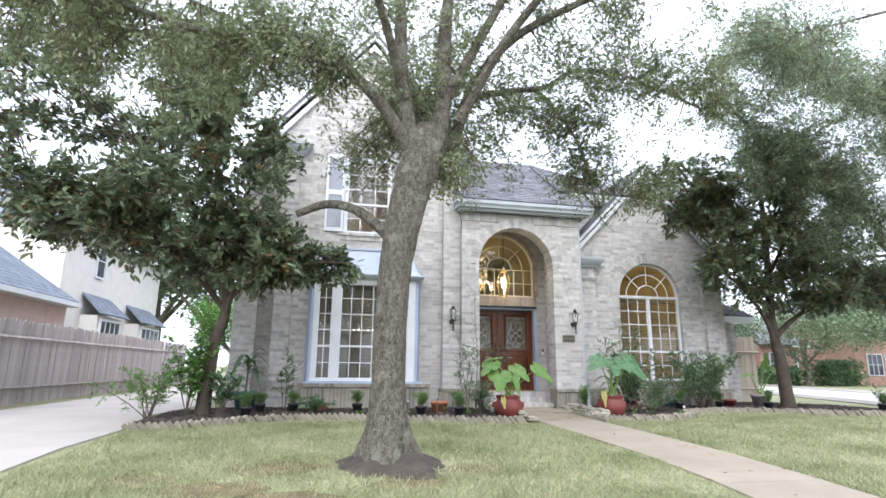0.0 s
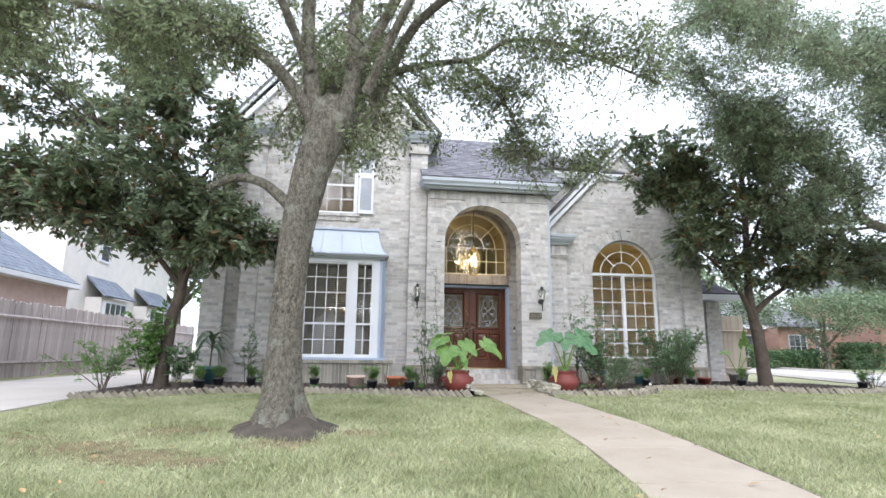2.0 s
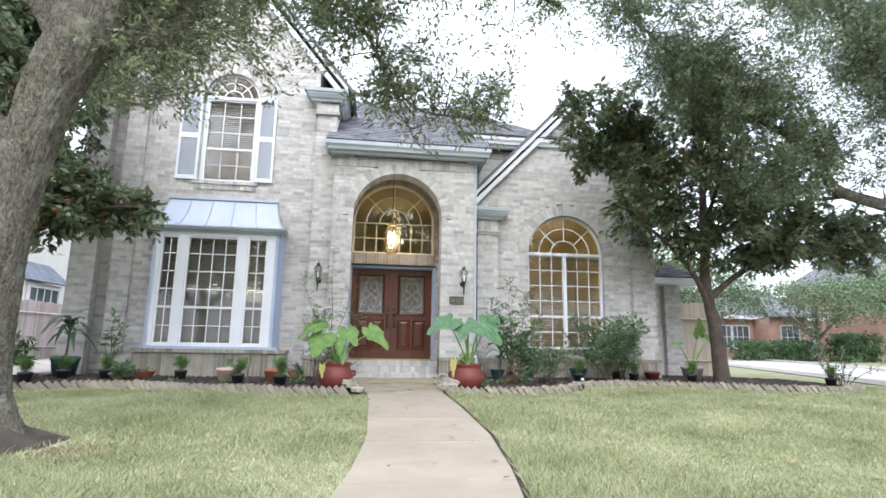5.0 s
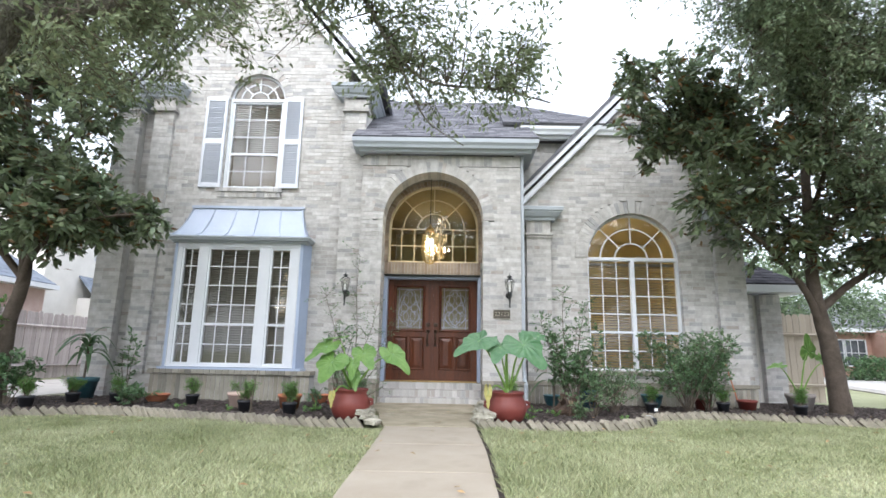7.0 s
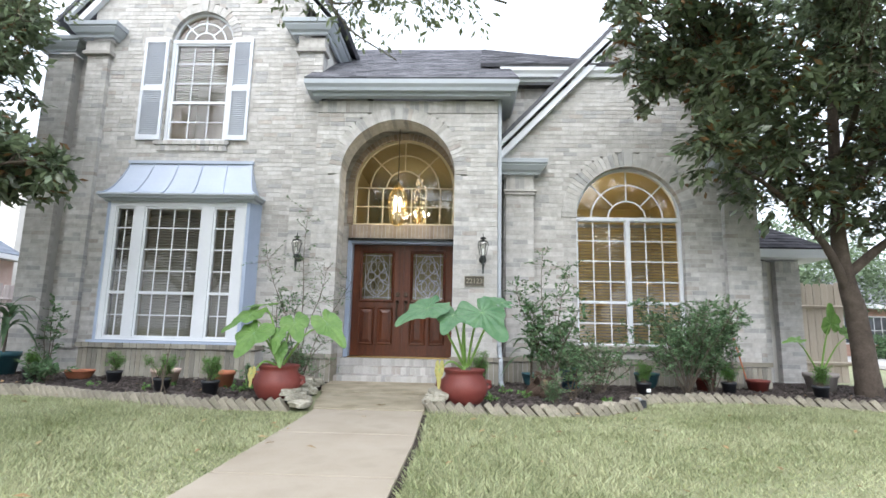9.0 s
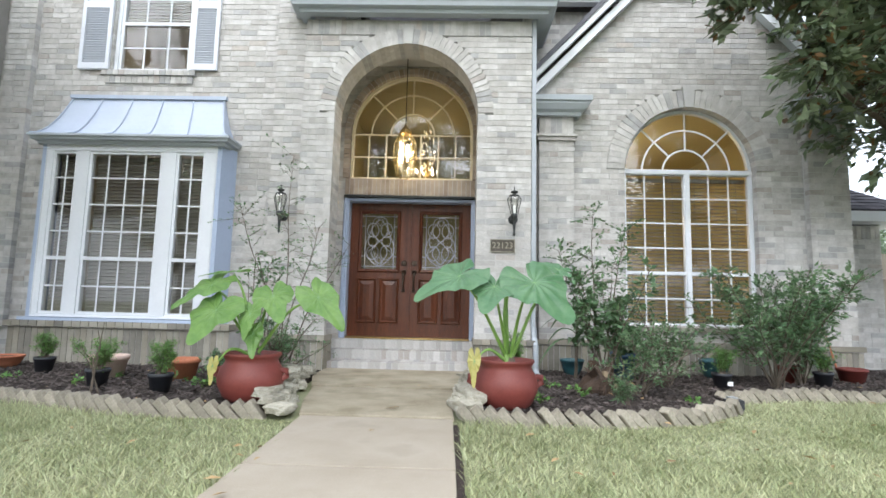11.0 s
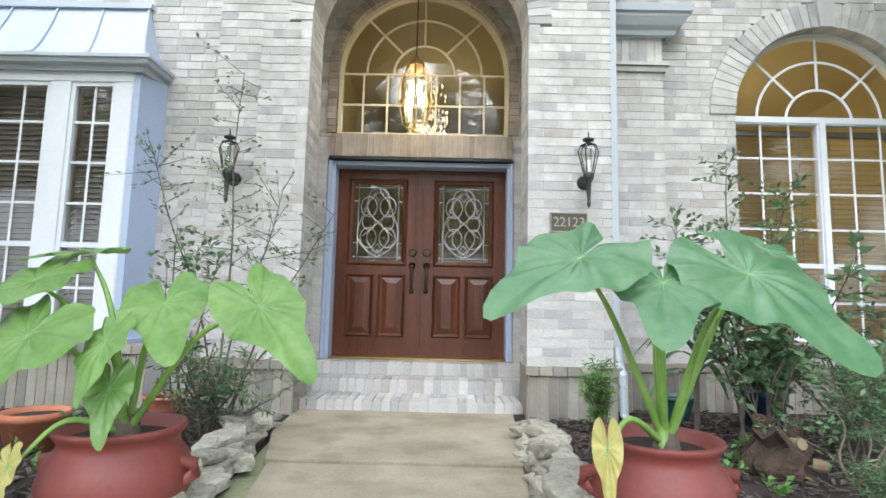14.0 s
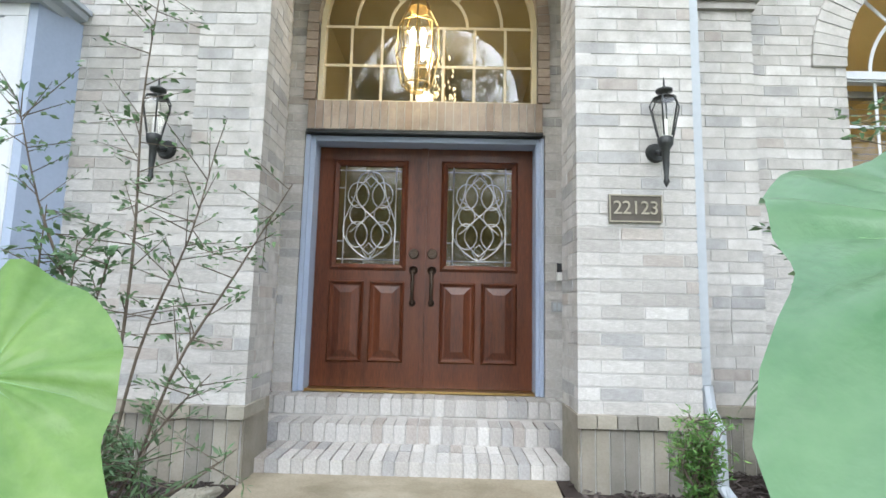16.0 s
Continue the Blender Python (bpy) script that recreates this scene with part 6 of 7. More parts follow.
OAK_MASS = [((-2.4, 6.3, 4.4), (1.3, 1.2, 0.6), 1.0), ((2.4, 7.0, 5.2), (2.2, 1.4, 1.1), 1.1), ((0.2, 6.6, 5.0), (1.6, 1.2, 0.9), 1.2), ((4.8, 7.2, 5.2), (1.4, 1.2, 1.1), 0.6), ((0.8, 6.4, 7.4), (4.2, 3.2, 1.7), 5), ((-2.6, 6.2, 5.4), (2.3, 2.0, 1.1), 1.6), ((-0.9, 5.9, 4.5), (0.9, 0.7, 0.5), 0.7), ((4.4, 6.4, 6.2), (1.9, 1.6, 0.9), 1.2), ((2.0, 7.7, 3.9), (0.9, 0.9, 0.6), 1.1), ((0.6, 8.2, 4.2), (1.0, 0.8, 0.7), 1.0), ((4.6, 8.0, 4.25), (1.1, 0.7, 0.5), 0.9),
            ((1.7, 8.4, 5.2), (1.4, 1.0, 0.7), 1.0), ((3.0, 6.9, 5.0), (1.1, 0.7, 0.5), 0.8), ((2.6, 8.2, 3.55), (0.5, 0.4, 0.35), 0.3), ((1.6, 6.5, 3.3), (0.4, 0.4, 0.4), 0.22), ((5.4, 6.4, 5.2), (0.7, 0.6, 0.45), 0.4), ((-4.2, 6.0, 4.9), (1.2, 1.4, 0.8), 0.8)]
crown(oak, OAK, OAK_MASS, 980, 10, 0.078, 0.27, oak_leaf, twig_mat, 5, 0.38, 0.010, 1.9, n_leaf=4, dead=0.10, gaps=-0.32)
flare = Mesh()
for j in range(4):
    for k in range(40):
        a = 2 * math.pi * k / 40
        r = (0.2, 0.33, 0.47, 0.58)[j] * (1 + (0.0 if j == 0 else 0.55) * noise.noise(Vector((math.cos(a) * 1.5, math.sin(a) * 1.5, 3))))
        x, y = 0.66 + r * 1.15 * math.cos(a), 6.05 + r * math.sin(a)
        flare.v.append((x, y, ground_z(x, y) + (0.16, 0.09, 0.035, -0.02)[j] + 0.02 * noise.noise(Vector((x * 6, y * 6, 0)))))
for j in range(3):
    for k in range(40):
        a, b = j * 40 + k, j * 40 + (k + 1) % 40
        flare.f.append((a, b, b + 40, a + 40))
tagged(part("soil_mound", flare, surface("bare_soil", (0.025, 0.02, 0.016), (0.10, 0.083, 0.065), 5, 60, 0.95, 0.8, distance=0.02), smooth=True), "bare dark soil round the oak's roots", "soil", kind="structure")

# the oak whose boughs reach in over the lawn
oak2 = thing("oak_tree", "live oak with grey-green leaves reaching over the lawn", "tree")
part("trunk", bark_trunk([((17.3, 8.6, -0.3), 0.42), ((17.2, 8.6, 0.6), 0.34), ((17.0, 8.7, 1.8), 0.32), ((16.6, 8.9, 2.8), 0.3), ((16.3, 9.0, 3.3), 0.2)], 40, 60), bark_oak, oak2, smooth=True)
OAK2 = [
    ([(16.5, 8.9, 2.6), (15.2, 9.3, 3.1), (13.9, 9.5, 3.28), (12.6, 9.5, 3.5), (12.0, 9.5, 3.75), (11.75, 9.5, 4.35), (10.9, 9.5, 4.8), (9.8, 9.4, 5.2), (8.6, 9.1, 5.5)], 0.17, 0.03),
    ([(13.9, 9.5, 3.3), (13.2, 9.0, 4.2), (12.4, 8.6, 5.4), (11.2, 8.2, 6.6)], 0.09, 0.03),
    ([(16.4, 8.9, 3.1), (15.4, 9.3, 4.6), (14.2, 9.6, 6.1), (13.0, 9.7, 7.2), (11.5, 9.6, 8.2)], 0.15, 0.04),
    ([(16.4, 8.8, 3.2), (15.6, 7.6, 4.6), (14.0, 6.6, 5.9), (12.0, 6.0, 6.8), (10.4, 5.6, 7.2)], 0.13, 0.04),
    ([(16.8, 8.9, 3.0), (17.2, 9.6, 5.0), (17.2, 10.0, 8.0)], 0.16, 0.05),
    ([(9.8, 9.4, 5.2), (8.9, 9.2, 5.8), (7.9, 9.0, 6.5)], 0.04, 0.015),
    ([(10.4, 5.6, 7.2), (9.0, 6.4, 7.0), (7.6, 7.2, 6.8)], 0.04, 0.015),
    ([(11.2, 8.2, 6.6), (9.6, 8.3, 7.2), (8.0, 8.4, 7.5)], 0.04, 0.015),
    ([(12.4, 9.5, 3.55), (11.6, 9.9, 3.5), (10.6, 10.2, 3.6)], 0.04, 0.015),
]
tree_wood(oak2, OAK2, bark_oak, n=12)
crown(oak2, OAK2, [((8.8, 8.8, 6.7), (2.2, 1.5, 1.6), 2.6), ((7.9, 7.4, 6.6), (1.5, 1.3, 1.2), 2.2), ((11.8, 9.0, 6.2), (3.2, 1.8, 1.9), 6), ((9.6, 9.2, 5.3), (1.5, 1.1, 0.8), 1.6), ((14.5, 9.2, 6.0), (2.0, 2.0, 1.8), 3), ((12.3, 6.2, 6.9), (2.8, 1.5, 1.2), 2.2), ((11.0, 9.6, 4.0), (1.3, 0.8, 0.5), 0.9), ((13.6, 9.2, 4.2), (1.2, 0.8, 0.6), 1.0), ((16.5, 9.5, 8.0), (2, 2, 1.4), 1), ((10.4, 8.6, 5.9), (1.8, 1.3, 1.0), 1.4), ((13.2, 8.6, 5.0), (1.8, 1.2, 1.0), 2.0)],
      1450, 10, 0.078, 0.28, oak_leaf_grey, twig_mat, 9, 0.36, 0.010, 2.0, n_leaf=4, dead=0.05, gaps=-0.3)


def magnolia(label, stems, blobs, twigs, seed, cut=None, gaps=-0.12):
    t = thing("magnolia_tree", label, "tree")
    tree_wood(t, stems[:1], bark_dark, "trunk", 14)
    tree_wood(t, stems[1:], bark_dark, "limb", 9)
    rnd = random.Random(seed)
    an = crown(t, stems, blobs, twigs, 5, 0.17, 0.24, magnolia_leaf, bark_dark, seed, 0.40, 0.014, 1.6, cut, n_leaf=5, gaps=gaps)
    few = [tuple(a) for a in an if rnd.random() < 0.24]
    leaves("brown_leaves", few, 3, 0.13, 0.07, magnolia_brown, t, seed + 1, 0.42, label="rust brown leaf undersides")
    return t


MAG_L = [([(-2.30, 10.75, -0.05), (-2.27, 10.7, 0.6), (-2.2, 10.65, 1.3), (-2.05, 10.6, 1.9), (-2.1, 10.6, 2.6), (-2.3, 10.6, 3.6), (-2.5, 10.6, 5.0), (-2.8, 10.7, 6.6)], 0.15, 0.04),
         ([(-2.15, 10.62, 1.5), (-1.95, 10.5, 2.2), (-1.6, 10.4, 2.9), (-1.0, 10.2, 3.5)], 0.07, 0.02), ([(-2.1, 10.6, 2.0), (-2.8, 10.4, 2.8), (-3.8, 10.3, 3.4), (-5.0, 10.2, 3.7)], 0.06, 0.02),
         ([(-1.95, 10.55, 2.2), (-1.5, 10.2, 2.45), (-0.9, 10.0, 2.7), (-0.3, 9.9, 2.8), (0.25, 9.8, 2.8)], 0.035, 0.012), ([(-2.2, 10.6, 3.2), (-3.2, 10.8, 4.4), (-4.2, 10.9, 5.4)], 0.05, 0.02), ([(-2.3, 10.6, 3.4), (-1.8, 10.9, 4.6), (-1.6, 11.0, 5.6)], 0.045, 0.02)]
magnolia("magnolia with glossy dark leaves beside the driveway", MAG_L, [((-3.0, 10.5, 4.5), (2.2, 1.7, 2.0), 6), ((-4.6, 10.3, 3.6), (1.5, 1.2, 0.8), 2.2), ((-4.8, 10.4, 5.2), (1.4, 1.2, 1.1), 1.6), ((-3.4, 10.5, 6.2), (1.7, 1.4, 1.1), 2.0), ((-1.0, 10.1, 2.95), (0.95, 0.8, 0.55), 1.3), ((-0.15, 9.9, 2.85), (0.75, 0.6, 0.42), 0.9), ((-2.0, 10.4, 3.2), (1.2, 1.2, 0.8), 1.6), ((-5.6, 10.5, 6.2), (1.6, 1.4, 1.3), 2.2), ((-6.2, 10.4, 4.6), (1.2, 1.2, 1.0), 1.5), ((-2.2, 10.7, 5.9), (1.1, 1.1, 0.9), 1.3), ((-3.2, 10.7, 7.3), (1.6, 1.4, 1.0), 1.2)], 740, 31, cut=lambda q: q.z < 2.15 or (q.x > -0.6 and q.z > 3.6))
MAG_R = [([(11.25, 11.9, -0.05), (11.2, 11.9, 0.7), (11.1, 11.85, 1.4), (10.95, 11.8, 2.0), (10.9, 11.7, 3.0), (10.9, 11.6, 4.6), (10.9, 11.6, 6.2)], 0.19, 0.05),
         ([(11.05, 11.85, 1.5), (10.6, 11.6, 2.2), (9.8, 11.3, 2.9), (8.7, 11.0, 3.5)], 0.08, 0.02), ([(11.0, 11.8, 1.8), (11.7, 11.6, 2.4), (12.8, 11.4, 2.9), (14.0, 11.3, 3.2)], 0.08, 0.02),
         ([(10.9, 11.7, 2.8), (9.8, 11.4, 4.0), (8.8, 11.2, 4.9)], 0.06, 0.02), ([(10.9, 11.7, 2.8), (12.0, 11.6, 4.2), (13.0, 11.5, 5.4)], 0.06, 0.02), ([(10.9, 11.6, 3.4), (10.6, 10.6, 4.2), (10.2, 10.0, 4.8)], 0.05, 0.02)]
magnolia("magnolia with glossy dark leaves in the far bed", MAG_R, [((10.9, 11.5, 4.7), (2.6, 1.8, 2.1), 6), ((8.7, 11.0, 4.2), (1.3, 1.0, 0.8), 1.4), ((8.2, 10.9, 5.3), (1.1, 0.9, 1.1), 1.5), ((8.35, 10.8, 3.45), (0.75, 0.6, 0.4), 0.6), ((7.73, 10.9, 3.08), (0.65, 0.5, 0.32), 1.1), ((13.2, 11.4, 3.3), (1.7, 1.2, 0.9), 2.2), ((11.5, 11.2, 3.0), (1.4, 1.2, 0.6), 1.6), ((12.6, 11.5, 5.0), (1.6, 1.3, 1.2), 1.8), ((9.4, 10.8, 5.0), (1.4, 1.1, 1.3), 1.4), ((14.4, 11.4, 3.0), (1.1, 1.0, 0.6), 0.9)], 640, 33, cut=lambda q: q.z < 2.1 or (q.x < 7.2), gaps=-0.04)


def far_tree(x, y, r, h, seed, material, label):
    t = thing("far_tree", label, "tree", "trees in the distance")
    rnd = random.Random(seed)
    limbs = [([(x, y, -0.1), (x + 0.1, y, h * 0.2), (x - 0.1, y, h * 0.45), (x, y, h * 0.8)], 0.28 * h / 7, 0.06)]
    for k in range(5):
        a = rnd.uniform(0, 6.28)
        limbs.append(([(x, y, h * 0.25), (x + r * 0.4 * math.cos(a), y + r * 0.4 * math.sin(a), h * 0.45), (x + r * 0.8 * math.cos(a), y + r * 0.8 * math.sin(a), h * 0.6)], 0.13 * h / 7, 0.04))
    tree_wood(t, limbs, bark_oak, "trunk", 8)
    pts, outs = [], []
    for k in range(26):
        a, q, z = rnd.uniform(0, 6.28), math.sqrt(rnd.random()), rnd.uniform(-1, 1)
        c = Vector((x + r * q * math.cos(a), y + r * q * math.sin(a), h * (0.68 + 0.30 * z * math.sqrt(max(0.1, 1 - q * q)))))
        for _ in range(60):
            v = Vector((rnd.gauss(0, 1), rnd.gauss(0, 1), rnd.gauss(0, 0.6)))
            pts.append(tuple(c + v * r * 0.16))
    leaves("crown", pts, 6, 0.22 * h / 7, r * 0.05, material, t, seed, 0.6)
    return t


for x, y, r, h, s in ((38.5, 29, 5.0, 7.0, 1), (31, 31, 3.6, 5.2, 2), (24.5, 33, 4.0, 5.5, 3), (50, 27, 5, 8, 4), (19, 30, 3.5, 6.5, 5), (57, 45, 8, 12, 6), (34, 56, 8, 13, 7)):
    far_tree(x, y, r, h, s + 40, far_leaf, "grey-green live oak across the street")
for x, y, r, h, s in ((-8.5, 40, 5, 12, 1), (-3.5, 38, 4.5, 11, 2), (-14, 46, 6, 15, 3), (2, 44, 5, 13, 4), (-5.5, 33, 2.6, 5.0, 5), (-20, 36, 5, 12, 6), (14, 48, 6, 11, 7)):
    far_tree(x, y, r, h, s + 60, far_leaf if s != 5 else fine_leaf, "leafy tree behind the houses")
for x, y, r, h, s in ((1.5, -17, 5.5, 9.5, 1), (11, -15, 5, 8.5, 2), (-8, -16, 5.5, 10, 3), (21, -12, 5, 8, 4), (6.5, -22, 6.5, 12, 5), (-3.5, -23, 6.5, 12.5, 6), (16, -21, 6.5, 11.5, 7), (-15, -19, 6, 11, 8), (26, -18, 6, 11, 9)):
    far_tree(x, y, r, h, s + 80, far_leaf, "street tree across the road mirrored in the windows")
for x, y, w, d, h in ((28.5, 31.5, 5.5, 1.4, 1.2), (34.0, 31.5, 3.0, 2.0, 1.7), (41.5, 29, 6, 1.8, 1.2), (47, 27.5, 4, 1.6, 1.3), (22, 34, 4, 1.4, 1.1)):
    hd = thing("hedge", "clipped dark green hedge before the far house", "hedge", "hedges across the street")
    r_ = random.Random(int(x * 10))
    pts = [(x + r_.uniform(-w / 2, w / 2), y + r_.uniform(-d / 2, d / 2), r_.uniform(0.05, h)) for _ in range(900)]
    leaves("foliage", pts, 8, 0.16, 0.06, shrub_leaf, hd, int(x), 0.6)

# ---- shrubs and bed plants ----


def shrub(name, place, stems, leaf, leaf_mat, seed, label, n_leaf=3, per=7, side=0.12, width=0.45, category="shrub", stem_r=0.008):
    """Thin stems, each (lean x, lean y, height), with side twigs and leaves."""
    t = thing(name, label, category, at=place)
    rnd = random.Random(seed)
    wood, an, ou = Mesh(), [], []
    for lx, ly, h in stems:
        P = smooth_path([(rnd.uniform(-0.05, 0.05), rnd.uniform(-0.05, 0.05), 0), (lx * 0.35 + rnd.uniform(-0.04, 0.04), ly * 0.35, h * 0.45), (lx * 0.7 + rnd.uniform(-0.04, 0.04), ly * 0.7, h * 0.75), (lx, ly, h)], 4)
        k = len(P) - 1
        wood.tube(P, [stem_r * (1.1 - 0.8 * j / k) for j in range(k + 1)], 5)
        for _ in range(round(per * h / 0.5)):
            u = rnd.uniform(0.25, 1) * (k - 0.001)
            b = P[int(u)].lerp(P[int(u) + 1], u - int(u))
            v = Vector((rnd.gauss(0, 1), rnd.gauss(0, 1), rnd.gauss(0.3, 0.5))).normalized() * side * rnd.uniform(0.5, 1.8)
            wood.tube([b, b + v * 0.6, b + v], [stem_r * 0.4, stem_r * 0.3, stem_r * 0.15], 3, False)
            for f in (0.4, 0.6, 0.8, 1.0):
                an.append(tuple(b + v * f))
                ou.append(tuple(v.normalized()))
    part("branchwork", wood, twig_mat, t, kind="stuff")
    leaves("foliage", an, n_leaf, leaf, 0.012, leaf_mat, t, seed, width, out=ou, droop=0.0)
    return t


rn = random.Random(77)


def stems(n, spread, h0, h1):
    return [(rn.gauss(0, spread), rn.gauss(0, spread), rn.uniform(h0, h1)) for _ in range(n)]


shrub("tall_shrub", (3.02, 11.35, 0.04), [(0.0, 0.1, 2.55), (-0.55, 0.0, 1.9), (0.75, -0.1, 1.5), (0.35, 0.05, 1.7)], 0.038, shrub_leaf, 1, "tall thin shrub with sparse small leaves beside the steps", 2, 8, 0.2, 0.45)
shrub("tall_shrub", (2.80, 11.3, 0.04), [(-0.1, 0, 1.4), (0.05, 0, 1.25), (-0.2, 0.1, 1.1), (0.2, 0, 1.2)], 0.055, shrub_leaf, 2, "leafy thin-stemmed shrub by the wall", 2, 6, 0.1)
shrub("low_shrub", (3.05, 11.2, 0.04), stems(12, 0.22, 0.35, 0.7), 0.05, shrub_leaf, 3, "low ferny green shrub beside the steps", 3, 14, 0.12, 0.25)
shrub("tall_shrub", (6.5, 11.4, 0.04), [(0.0, 0.1, 2.0), (0.4, 0.0, 1.8), (-0.4, 0.1, 1.5), (0.15, -0.1, 1.3), (-0.2, 0, 1.2)], 0.055, shrub_leaf, 4, "tall thin shrub with small leaves by the downspout", 3, 9, 0.15)
shrub("leafy_shrub", (6.6, 11.3, 0.04), stems(9, 0.2, 0.9, 1.35), 0.085, shrub_leaf, 5, "leafy dark green shrub under the window", 2, 8, 0.1)
shrub("leafy_shrub", (6.75, 10.75, 0.04), stems(9, 0.28, 0.3, 0.65), 0.045, shrub_leaf, 6, "airy green shrub with fine leaves", 3, 12, 0.14)
shrub("leafy_shrub", (7.25, 11.4, 0.04), stems(12, 0.35, 0.45, 1.0), 0.045, shrub_leaf, 7, "airy green shrub with fine leaves under the window", 3, 11, 0.16)
shrub("leafy_shrub", (8.5, 11.5, 0.04), stems(18, 0.42, 0.6, 1.4), 0.055, shrub_leaf, 8, "bushy dark green shrub under the window", 4, 12, 0.15)
shrub("leafy_shrub", (9.0, 11.9, 0.04), stems(12, 0.3, 0.6, 1.2), 0.055, shrub_leaf, 9, "bushy dark green shrub by the pilaster", 4, 12, 0.15)
shrub("small_shrub", (-0.95, 11.8, 0.04), [(0, 0, 1.1), (0.12, 0, 0.9), (-0.1, 0, 0.8)], 0.07, shrub_leaf, 10, "thin young shrub against the brick wall", 2, 8, 0.1)
shrub("leafy_shrub", (-3.0, 10.0, 0.0), stems(12, 0.28, 0.5, 1.05), 0.05, fine_leaf, 11, "bright green bush at the bed's corner", 3, 10, 0.13)
shrub("leafy_shrub", (-2.55, 10.6, 0.0), stems(10, 0.2, 0.8, 1.7), 0.08, fine_leaf, 12, "bright green shoots round the magnolia trunk", 3, 8, 0.1)
shrub("leafy_shrub", (-2.0, 10.6, 0.0), stems(6, 0.15, 0.5, 1.0), 0.09, shrub_leaf, 13, "dark leafy shoots beside the trunk", 3, 8, 0.1)
shrub("small_shrub", (13.0, 10.75, 0.0), stems(9, 0.4, 0.4, 0.9), 0.05, shrub_leaf, 14, "straggly small shrub at the end of the bed", 2, 6, 0.1)
shrub("small_shrub", (5.62, 11.65, 0.04), stems(14, 0.06, 0.3, 0.55), 0.035, fine_leaf, 15, "upright rosemary-like bush by the pier", 4, 16, 0.05, 0.25)
shrub("dry_stems", (1.9, 9.95, 0.04), [(0.05, 0, 0.62), (0.0, 0, 0.55), (-0.05, 0, 0.35)], 0.04, fine_leaf, 16, "dry twiggy plant with a few green leaves", 1, 2, 0.05, category="plant")
shrub("small_shrub", (-0.3, 11.0, 0.04), stems(10, 0.14, 0.15, 0.3), 0.08, shrub_leaf, 17, "low clump of broad dark leaves", 3, 10, 0.1, 0.5)
shrub("small_shrub", (6.97, 11.98, 0.3), stems(8, 0.08, 0.12, 0.3), 0.09, shrub_leaf, 18, "leafy plant in the blue pot", 3, 10, 0.08, 0.6)
shrub("tufted_plant", (6.42, 10.2, 0.04), stems(14, 0.05, 0.12, 0.26), 0.05, shrub_leaf, 20, "tufted plant with narrow grey-green leaves in the mulch", 3, 12, 0.04, 0.14, "plant", 0.004)
shrub("dry_stems", (6.38, 10.25, 0.04), [(-0.1, 0.05, 0.5), (0.03, 0, 0.42), (0.22, 0.05, 0.36)], 0.03, shrub_leaf, 22, "bare dry stems standing in the mulch", 1, 1, 0.03, category="plant")
shrub("small_shrub", (2.55, 10.9, 0.04), stems(5, 0.08, 0.25, 0.5), 0.05, shrub_leaf, 19, "small leafy seedling in the mulch", 3, 8, 0.08)
for i, (x, y) in enumerate(SMALL):
    shrub("potted_bush", (x, y, 0.18), stems(22, 0.07, 0.16, 0.30), 0.022, fine_leaf, 30 + i, "small bright green bush in a nursery pot", 4, 22, 0.035, 0.3, "plant", 0.004)
for i in range(16):
    left = i % 2
    x, y = (rn.uniform(5.6, 7.2), rn.uniform(10.1, 11.4)) if left else (rn.uniform(0, 3), rn.uniform(10.4, 11.2))
    shrub("weed", (x, y, 0.05), stems(4, 0.05, 0.03, 0.07), 0.04, fine_leaf, 60 + i, "small green weed in the mulch", 2, 12, 0.03, 0.7, "plant", 0.003)


def strap_plant(place, n, length, width, height, label, material, seed, name="strap_plant"):
    """A rosette of long arching leaves on a short stem."""
    t = thing(name, label, "plant", at=place)
    rnd = random.Random(seed)
    part("stem", Mesh().tube([(0, 0, 0), (0.02, 0, height)], [0.02, 0.015], 7), twig_mat, t)
    for i in range(n):
        a = i * 2.4 + rnd.uniform(-0.3, 0.3)
        lean = rnd.uniform(0.25, 1.1)
        d, s = Vector((math.cos(a), math.sin(a), 0)), Vector((-math.sin(a), math.cos(a), 0))
        m = Mesh()
        L_ = length * rnd.uniform(0.7, 1.1)
        z0 = height * rnd.uniform(0.5, 1)
        for k in range(8):
            u = k / 7
            p = d * (L_ * u * (0.5 + 0.5 * lean)) + Vector((0, 0, z0 + L_ * (u * (1.1 - lean * 0.4) - u * u * (0.55 + lean * 0.7))))
            w = width * math.sin(math.pi * (0.12 + 0.86 * u)) / 2
            m.v += [tuple(p + s * w + Vector((0, 0, w * 0.3))), tuple(p), tuple(p - s * w + Vector((0, 0, w * 0.3)))]
        for k in range(7):
            b = 3 * k
            m.f += [(b, b + 1, b + 4, b + 3), (b + 1, b + 2, b + 5, b + 4)]
        part("leaf", m, material, t, smooth=True)
    return t


strap_plant((-1.75, 11.9, 0.35), 22, 0.55, 0.085, 0.75, "corn plant with arching strap leaves in a teal pot", shrub_leaf, 3)
strap_plant((6.35, 11.75, 0.05), 14, 0.5, 0.07, 0.7, "drooping strap-leaved plant by the window", shrub_leaf, 4)


